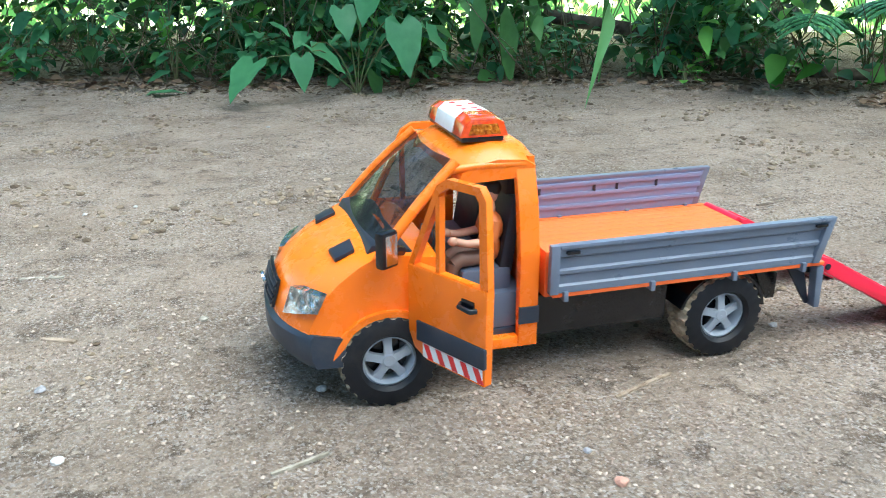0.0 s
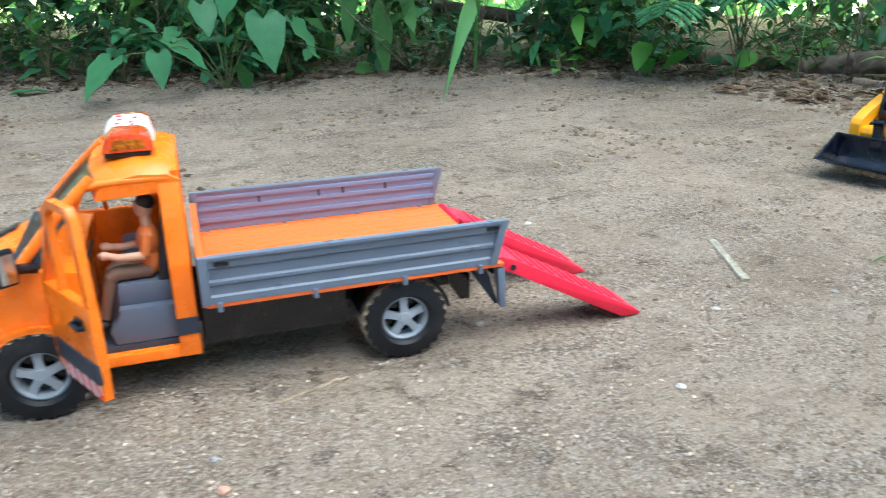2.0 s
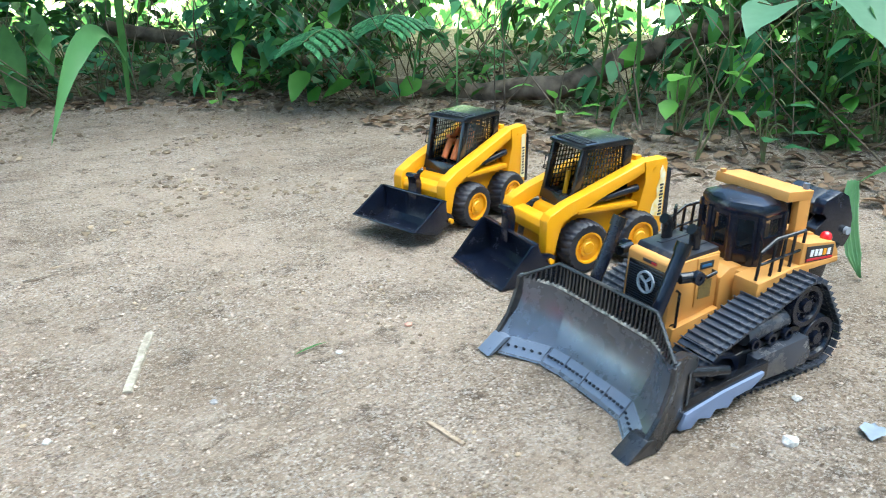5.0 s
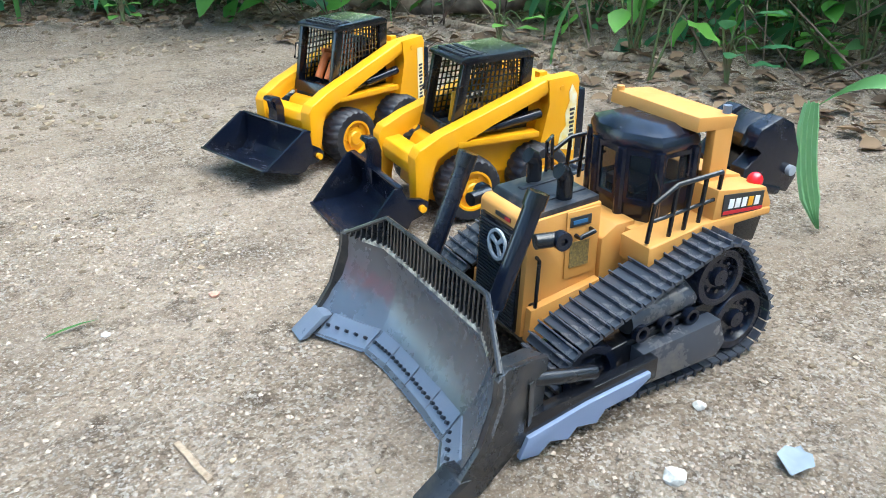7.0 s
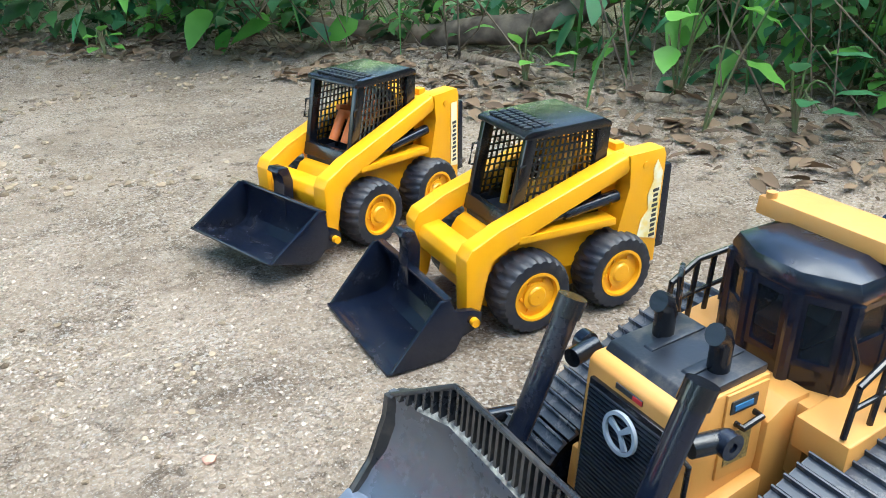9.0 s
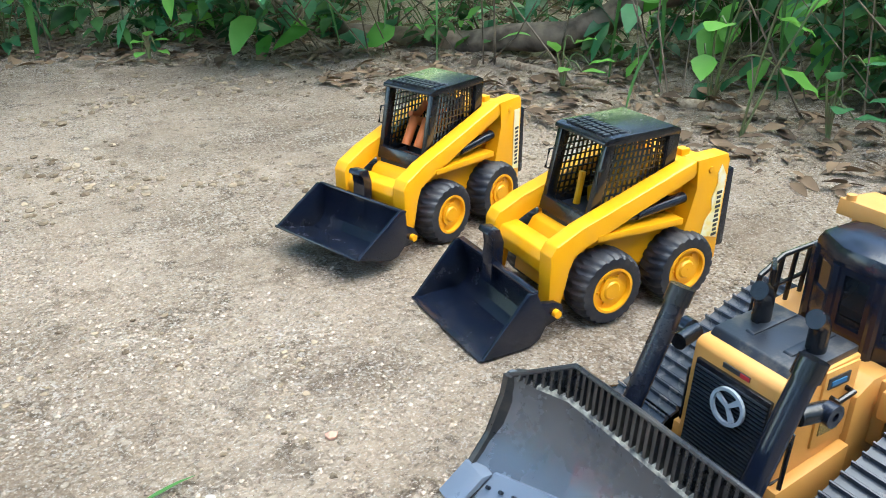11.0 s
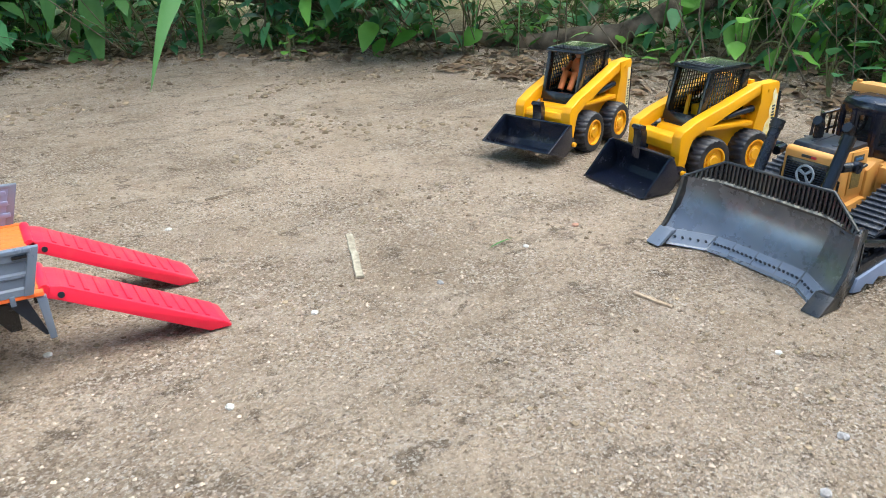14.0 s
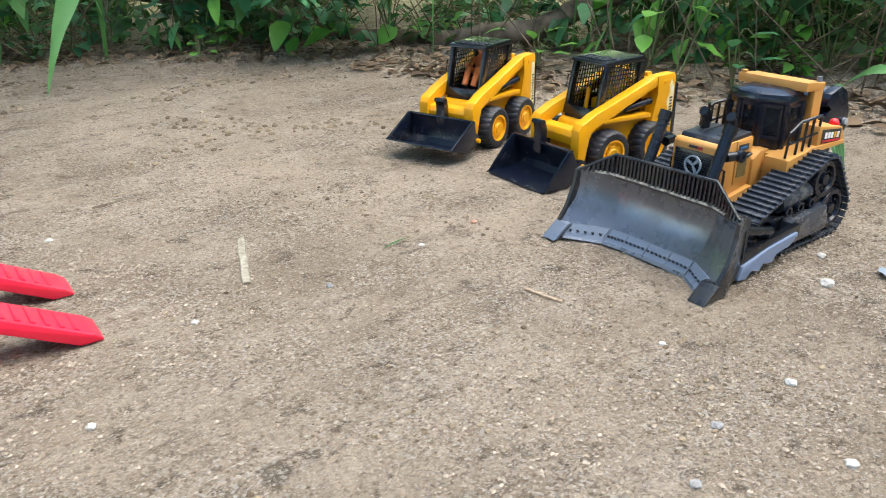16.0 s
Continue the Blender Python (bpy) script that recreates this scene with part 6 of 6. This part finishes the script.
build_shrubs()
build_surroundings()
grass_blade("grass_blade", (1.06, 2.08, 0.03), (0.945, 1.72, 0.40), (0.812, 1.635, 0.005), 0.046, GRASS, "long drooping green grass blade touching the soil", 24)


# ---- single plants that stand out ----
def vine(base, leaves, material, label, shape="heart"):
    """A climbing plant: one stem, a stalk to every large leaf. leaves: place of the leaf's base, length, width, way."""
    base = Vector(base)
    v = thing("climbing_plant", Matrix.Translation(base), label, "plant")
    st = Leaves()
    for place, length, width, way in leaves:
        p = Vector(place) - base
        st.stem(arch((0, 0, 0), (p.x * 0.5, p.y * 0.5 + 0.03, p.z + 0.05), p, 6), 0.0022, 0.0012)
        lf = Leaves()
        lf.leaf(p, way, length, width, 0.15, 0.18, shape)
        lf.make("leaf", material, v)
    st.make("stem", STALK, v)


vine((0.36, 2.02, 0.0), [((0.317, 1.955, 0.215), 0.070, 0.070, (0.1, -0.35, -0.8)), ((0.454, 1.925, 0.180), 0.115, 0.105, (0.1, -0.3, -0.9)), ((0.206, 1.875, 0.115), 0.070, 0.058, (0.0, -0.25, -1.0)), ((0.53, 1.97, 0.165), 0.10, 0.09, (0.5, -0.3, -0.7)), ((0.10, 1.93, 0.10), 0.11, 0.09, (-0.5, -0.5, -0.5)), ((0.24, 1.95, 0.13), 0.10, 0.09, (0.6, -0.4, -0.4)), ((0.39, 1.96, 0.25), 0.08, 0.075, (-0.3, -0.4, -0.6))], LEAF_BLUE, "climbing plant with large heart-shaped green leaves")
vine((0.80, 2.12, 0.0), [((0.775, 2.06, 0.215), 0.19, 0.062, (0.03, -0.15, -1.0)), ((0.845, 2.06, 0.25), 0.15, 0.05, (0.1, -0.2, -0.9)), ((0.70, 2.05, 0.25), 0.14, 0.05, (-0.15, -0.2, -0.9))], LEAF, "plant with long hanging grey-green leaves", "oval")
vine((1.86, 0.88, 0.0), [((1.915, 0.80, 0.290), 0.14, 0.085, (-0.75, -0.35, -0.12)), ((2.06, 0.74, 0.300), 0.15, 0.11, (-0.3, -0.6, -0.30))], LEAF_PALE, "broad-leaved plant overhanging the path edge", "heart")
vine((1.95, 1.02, 0.0), [((1.925, 0.99, 0.145), 0.07, 0.05, (-0.8, -0.3, 0.1)), ((1.96, 0.93, 0.16), 0.06, 0.045, (0.5, -0.6, -0.2)), ((1.90, 1.00, 0.10), 0.06, 0.04, (-0.6, -0.5, -0.3)), ((1.95, 0.90, 0.09), 0.065, 0.045, (0.3, -0.8, -0.3)), ((1.98, 0.95, 0.20), 0.075, 0.05, (-0.4, -0.6, 0.2))], LEAF_LIGHT, "fresh green leafy sapling at the path edge", "oval")


vine((1.225, 1.875, 0.0), [((1.215, 1.865, 0.045), 0.035, 0.028, (-0.8, -0.5, 0.2)), ((1.235, 1.865, 0.045), 0.034, 0.028, (0.8, -0.5, 0.2)), ((1.21, 1.86, 0.025), 0.032, 0.026, (-0.6, -0.8, 0.0)), ((1.24, 1.86, 0.025), 0.03, 0.025, (0.6, -0.8, 0.0)), ((1.225, 1.87, 0.055), 0.03, 0.024, (0.1, -0.8, 0.6))], LEAF_LIGHT, "small fresh green round-leaved seedling", "oval")
vine((1.80, 1.22, 0.0), [((1.80, 1.20, 0.05), 0.05, 0.03, (-0.8, -0.4, 0.2)), ((1.82, 1.18, 0.06), 0.05, 0.03, (0.5, -0.7, 0.3)), ((1.79, 1.23, 0.075), 0.045, 0.028, (-0.5, -0.2, 0.5)), ((1.81, 1.21, 0.09), 0.05, 0.03, (0.2, -0.8, 0.4)), ((1.83, 1.21, 0.04), 0.045, 0.03, (0.7, -0.6, 0.1))], LEAF_LIGHT, "low leafy green seedling at the path edge", "oval")
vine((1.95, 0.80, 0.0), [((1.94, 0.78, 0.06), 0.055, 0.032, (-0.8, -0.4, 0.2)), ((1.96, 0.76, 0.07), 0.055, 0.03, (0.5, -0.7, 0.2)), ((1.93, 0.80, 0.095), 0.05, 0.028, (-0.5, -0.5, 0.5)), ((1.95, 0.77, 0.12), 0.055, 0.03, (0.2, -0.8, 0.2)), ((1.97, 0.78, 0.04), 0.05, 0.03, (0.7, -0.6, 0.1))], LEAF_BLUE, "low leafy blue-green seedling at the path edge", "oval")


def frond(base, tip, label):
    """A feathery compound leaf: a rib with paired pinnae of small leaflets."""
    base, tip = Vector(base), Vector(tip)
    fr = thing("fern_frond", Matrix.Translation(base), label, "fern")
    st, lf = Leaves(), Leaves()
    top = (tip - base)
    rib = arch((0, 0, 0), top * 0.5 + Vector((0, 0, 0.10)), top, 12)
    st.stem(rib, 0.0018, 0.0008)
    for i in range(4, 13):
        d = (rib[min(i + 1, 12)] - rib[i - 1]).normalized()
        side = d.cross(Vector((0, 0, 1))).normalized()
        for s in (-1, 1):
            ln = 0.115 * (1.0 - 0.55 * (i - 4) / 8)
            for j in range(1, 15):
                p = rib[i] + (side * s + d * 0.55).normalized() * (ln * j / 14) - Vector((0, 0, 0.35 * ln * (j / 14) ** 2))
                for w in (-1, 1):
                    lf.leaf(p, (d * w * 0.9 + side * s * 0.5) + Vector((0, 0, -0.2)), 0.026, 0.013, 0.1, 0.05, "oval")
    st.make("rib", STALK, fr)
    lf.make("foliage", LEAF_BLUE, fr)


frond((1.62, 1.86, 0.10), (1.36, 1.60, 0.185), "feathery compound green frond hanging over the path")
frond((1.72, 1.78, 0.12), (1.52, 1.52, 0.225), "feathery compound green frond hanging over the path")
for x, y, z, w, dx in ((1.93, 1.12, 0.42, 0.030, -0.03), (1.99, 1.05, 0.45, 0.026, 0.03), (2.06, 0.98, 0.40, 0.034, -0.05), (1.90, 1.22, 0.36, 0.020, 0.02), (1.02, 1.98, 0.45, 0.026, 0.01), (2.10, 0.82, 0.42, 0.03, 0.04), (1.60, 1.74, 0.20, 0.008, -0.03), (1.66, 1.66, 0.24, 0.008, 0.02), (1.73, 1.55, 0.26, 0.009, 0.0)):
    grass_blade("upright_blade", (x, y, 0.0), (x + dx, y + 0.01, z), (x + 2.5 * dx, y - 0.03, z * 0.98), w, GRASS if w < 0.01 else LEAF, "upright strap-shaped green leaf in the undergrowth")
grass_blade("grass_blade", (1.44, 0.96, 0.0), (1.436, 0.958, 0.04), (1.425, 0.955, 0.075), 0.016, LEAF_LIGHT, "small fresh green grass sprout on the soil")
grass_blade("grass_blade", (1.80, 1.06, 0.0), (1.80, 1.06, 0.08), (1.825, 1.03, 0.13), 0.016, GRASS, "short green grass sprout at the path edge")


def pleated_leaf(base, mid, tip, width, label):
    """A palm-like leaf strip folded into narrow pleats, hanging from its stalk to the soil."""
    lf, n, folds = Leaves(), 12, 8
    pts = arch((0, 0, 0), Vector(mid) - Vector(base), Vector(tip) - Vector(base), n)
    across, out = Vector((0.91, -0.41, 0)), Vector((-0.41, -0.91, 0))
    for i, p in enumerate(pts):
        k = i / n
        w = width * (0.12 + 0.88 * min(1.0, k * 4.0)) * (1.0 if k < 0.85 else 1.0 - (k - 0.85) * 2.2)
        for j in range(folds + 1):
            rag = 0.006 * noise.noise(Vector((j * 1.7, 3.0, 0))) * k
            lf.v.append((p + across * (w * (j / folds - 0.5)) + out * (0.0026 * (j % 2)) + Vector((0, 0, rag)))[:])
    for i in range(n):
        for j in range(folds):
            a = i * (folds + 1) + j
            lf.f.append((a, a + 1, a + folds + 2, a + folds + 1))
    ob = mesh_object("pleated_leaf", lf.v, lf.f, PLEAT, smooth=False)
    ob.location = base
    return tagged(ob, label, "leaf")


pleated_leaf((1.628, 0.384, 0.003), (1.612, 0.404, 0.06), (1.612, 0.406, 0.126), 0.021, "narrow pleated green leaf bent down to the soil")
grass_blade("grass_blade", (1.76, 0.33, 0.0), (1.70, 0.36, 0.20), (1.615, 0.402, 0.122), 0.014, GRASS, "arched green leaf stalk beside the bulldozer")


# ---- fallen wood ----
def log(name, path, r0, r1, material, label, category="log"):
    bm = fresh()
    base = Vector(path[0])
    n = 4 * (len(path) - 1)
    pts = []
    for i in range(n + 1):
        f = i / n * (len(path) - 1)
        a = min(int(f), len(path) - 2)
        p = Vector(path[a]).lerp(Vector(path[a + 1]), f - a)
        wob = r0 * 0.5
        pts.append(p - base + Vector((noise.noise(p * 9) * wob, noise.noise(p * 9 + Vector((5, 0, 0))) * wob, noise.noise(p * 9 + Vector((0, 7, 0))) * wob * 0.6)))
    tube(bm, pts, r0, 12, r1)
    for v in bm.verts:
        v.co += Vector((noise.noise(v.co * 60), noise.noise(v.co * 60 + Vector((3, 1, 2))), noise.noise(v.co * 60 + Vector((8, 1, 2))))) * r0 * 0.22
    ob = part(name, bm, material, None, angle=60)
    ob.location = base
    return tagged(ob, label, category)


log("fallen_log", [(1.66, 1.90, 0.012), (1.83, 1.604, 0.022), (1.953, 1.405, 0.063), (2.07, 1.321, 0.136), (2.235, 1.236, 0.194), (2.50, 1.15, 0.26)], 0.030, 0.026, BARK, "grey-brown fallen log lying in the undergrowth")
log("fallen_branch", [(1.05, 2.45, 0.16), (1.40, 2.20, 0.10), (1.62, 2.02, 0.05)], 0.022, 0.018, BARK, "thin dark branch slanting through the undergrowth", "branch")
log("dry_bark_strip", [(1.82, 1.46, 0.010), (1.86, 1.30, 0.012), (1.88, 1.20, 0.008)], 0.010, 0.007, TWIG, "pale dry wood strip on the soil", "branch")
log("dry_root", [(1.905, 1.04, 0.008), (1.95, 0.98, 0.012), (1.985, 0.90, 0.008)], 0.012, 0.007, TWIG, "dry tan root lying at the path edge", "branch")


def fallen_leaf(x, y, length, width, yaw, material, label):
    lf = Leaves()
    lf.leaf((0, 0, 0), (math.cos(yaw), math.sin(yaw), 0.12), length, width, 0.15, 0.25, "oval")
    ob = lf.make("fallen_leaf", material)
    ob.location = (x, y, ground_height(x, y) + 0.003)
    tagged(ob, label, "leaf")


fallen_leaf(-0.16, 2.13, 0.10, 0.045, 0.2, LEAF_BLUE, "fallen grey-green leaf lying on the soil")
fallen_leaf(1.325, 0.165, 0.030, 0.022, 0.5, SCRAP, "fallen grey-blue leaf scrap on the soil")
fallen_leaf(0.950, 0.545, 0.045, 0.0035, 0.3, LEAF, "thin green grass scrap on the soil")


# ---- sticks and stones on the path ----
def flat_stick(a, b, w, material, label):
    a, b = Vector((*a, 0)), Vector((*b, 0))
    d = (b - a).normalized()
    s = Vector((-d.y, d.x, 0))
    bm = fresh()
    rings = []
    for i in range(7):
        k = i / 6
        p = (b - a) * k + s * noise.noise((a + b) * 3 + Vector((k * 4, 0, 0))) * w * 0.25
        hw = w * 0.5 * (1 + 0.25 * noise.noise(Vector((k * 5, a.x * 9, 2))))
        rings.append([bm.verts.new(p + s * (hw * q) + Vector((0, 0, z))) for q, z in ((-1, 0.0), (-0.8, 0.0022), (0.8, 0.0024), (1, 0.0))])
    for r, t in zip(rings, rings[1:]):
        for i in range(4):
            bm.faces.new((r[i], t[i], t[(i + 1) % 4], r[(i + 1) % 4]))
    bm.faces.new(rings[0])
    bm.faces.new(rings[-1][::-1])
    ob = part("stick", bm, material, None)
    ob.location = (a.x, a.y, ground_height(a.x, a.y))
    return tagged(ob, label, "stick")


def stone(x, y, r, material, label, flat=0.6):
    bm = fresh()
    r *= 0.8
    bmesh.ops.create_icosphere(bm, subdivisions=2, radius=r)
    for v in bm.verts:
        v.co *= 1 + 0.35 * noise.noise(v.co * (1.3 / r) + Vector((x * 37, y * 53, 0)))
        v.co.z *= flat
    ob = part("stone", bm, material, None, angle=25)
    ob.location = (x, y, ground_height(x, y) + r * flat * 0.45)
    return tagged(ob, label, "stone", "small stones on the path")


flat_stick((0.831, 0.672), (0.790, 0.556), 0.0092, PALE_STICK, "flat pale weathered stick on the soil")
flat_stick((0.283, 0.485), (0.345, 0.507), 0.0035, TWIG, "thin curved dry twig on the soil")
flat_stick((0.013, 0.459), (0.054, 0.473), 0.0028, PALE_STICK, "thin grey dry twig on the soil")
flat_stick((-0.220, 0.890), (-0.175, 0.882), 0.005, PALE_STICK, "short pale splinter on the soil")
flat_stick((0.754, 0.927), (0.796, 0.933), 0.004, TWIG, "thin dark twig half sunk in the soil")
flat_stick((0.720, 0.895), (0.789, 0.905), 0.005, BARK, "thin dark root showing in the soil")
flat_stick((-0.17, 0.722), (-0.14, 0.708), 0.006, TWIG, "small dry curled splinter on the soil")
flat_stick((1.014, 0.376), (1.024, 0.332), 0.005, TWIG, "short crooked dry twig on the soil")
for x, y, r, m in ((1.010, 1.474, 0.010, CLOD), (1.060, 1.315, 0.006, CLOD), (0.985, 1.49, 0.007, CLOD), (-0.029, 0.725, 0.006, PALE_STICK), (-0.156, 0.624, 0.006, GREY_STONE), (-0.182, 1.120, 0.005, PALE), (-0.119, 1.142, 0.004, PALE), (0.229, 0.425, 0.004, GREY_STONE), (0.106, 1.666, 0.005, PALE), (1.596, 1.72, 0.02, CLOD), (-0.127, 0.516, 0.006, PALE), (0.233, 0.384, 0.006, PINK_STONE), (0.484, 0.557, 0.005, PALE), (0.061, 0.560, 0.0055, PALE), (1.264, 0.197, 0.009, PALE), (1.327, 0.240, 0.006, PALE), (0.994, 0.533, 0.0045, PALE), (1.083, 0.550, 0.0055, PINK_STONE), (1.012, 0.033, 0.006, PALE), (1.037, 0.219, 0.004, PALE), (0.650, 0.811, 0.005, PALE), (1.072, 0.117, 0.006, PALE), (0.718, 0.509, 0.005, PALE), (0.857, 0.501, 0.005, GREY_STONE), (0.597, 0.392, 0.005, PALE), (0.973, 0.115, 0.0055, GREY_STONE), (0.909, 0.084, 0.0055, GREY_STONE), (0.915, 0.513, 0.004, BARK)):
    stone(x, y, r, m, {PALE: "small pale stone on the soil", GREY_STONE: "small grey stone on the soil", PINK_STONE: "small pink stone on the soil", BARK: "small dark bark chip on the soil", CLOD: "brown clod of dry soil on the path", PALE_STICK: "small tan wood chip on the soil"}[m])


def build_clods():
    random.seed(8)
    v, f, count = [], [], 0
    t = (1 + 5 ** 0.5) / 2
    ico = [Vector(p).normalized() for p in ((-1, t, 0), (1, t, 0), (-1, -t, 0), (1, -t, 0), (0, -1, t), (0, 1, t), (0, -1, -t), (0, 1, -t), (t, 0, -1), (t, 0, 1), (-t, 0, -1), (-t, 0, 1))]
    tri = [(0, 11, 5), (0, 5, 1), (0, 1, 7), (0, 7, 10), (0, 10, 11), (1, 5, 9), (5, 11, 4), (11, 10, 2), (10, 7, 6), (7, 1, 8), (3, 9, 4), (3, 4, 2), (3, 2, 6), (3, 6, 8), (3, 8, 9), (4, 9, 5), (2, 4, 11), (6, 2, 10), (8, 6, 7), (9, 8, 1)]
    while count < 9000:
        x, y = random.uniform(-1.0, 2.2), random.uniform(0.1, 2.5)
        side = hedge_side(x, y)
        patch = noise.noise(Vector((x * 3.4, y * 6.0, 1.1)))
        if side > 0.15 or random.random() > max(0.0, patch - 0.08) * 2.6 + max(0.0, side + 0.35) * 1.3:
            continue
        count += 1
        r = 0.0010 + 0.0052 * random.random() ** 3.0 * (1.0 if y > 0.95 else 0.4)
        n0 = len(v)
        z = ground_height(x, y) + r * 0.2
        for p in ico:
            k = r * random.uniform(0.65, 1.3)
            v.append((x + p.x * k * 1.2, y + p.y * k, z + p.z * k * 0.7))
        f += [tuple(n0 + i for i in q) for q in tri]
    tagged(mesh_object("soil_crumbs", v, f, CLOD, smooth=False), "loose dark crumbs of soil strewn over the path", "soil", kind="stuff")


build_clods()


def build_grit():
    random.seed(3)
    v, f = [], []
    shape = [(1, 0, 0), (-1, 0, 0), (0, 1, 0), (0, -1, 0), (0, 0, 1), (0, 0, -1)]
    tri = [(0, 2, 4), (2, 1, 4), (1, 3, 4), (3, 0, 4), (2, 0, 5), (1, 2, 5), (3, 1, 5), (0, 3, 5)]
    count = 0
    while count < 85000:
        x, y = random.uniform(-0.6, 2.0), -0.05 + 2.2 * random.random() ** 1.5
        if random.random() > 0.30 + 0.9 * noise.noise(Vector((x * 5, y * 5, 2.2))) + (0.25 if y < 1.0 else 0.0):
            continue
        if hedge_side(x, y) > 0.1:
            continue
        count += 1
        r = 0.0006 + 0.0018 * random.random() ** 4
        z, n0, a = ground_height(x, y) + r * 0.3, len(v), random.uniform(0, 6.28)
        ca, sa = math.cos(a), math.sin(a)
        for p in shape:
            q = [c * r * random.uniform(0.7, 1.35) for c in p]
            v.append((x + q[0] * ca - q[1] * sa, y + q[0] * sa + q[1] * ca, z + q[2] * 0.7))
        f += [tuple(n0 + i for i in t) for t in tri]
    tagged(mesh_object("grit", v, f, GRAVEL, smooth=False), "loose sandy grit and tiny pebbles on the path", "gravel", kind="stuff")


build_grit()
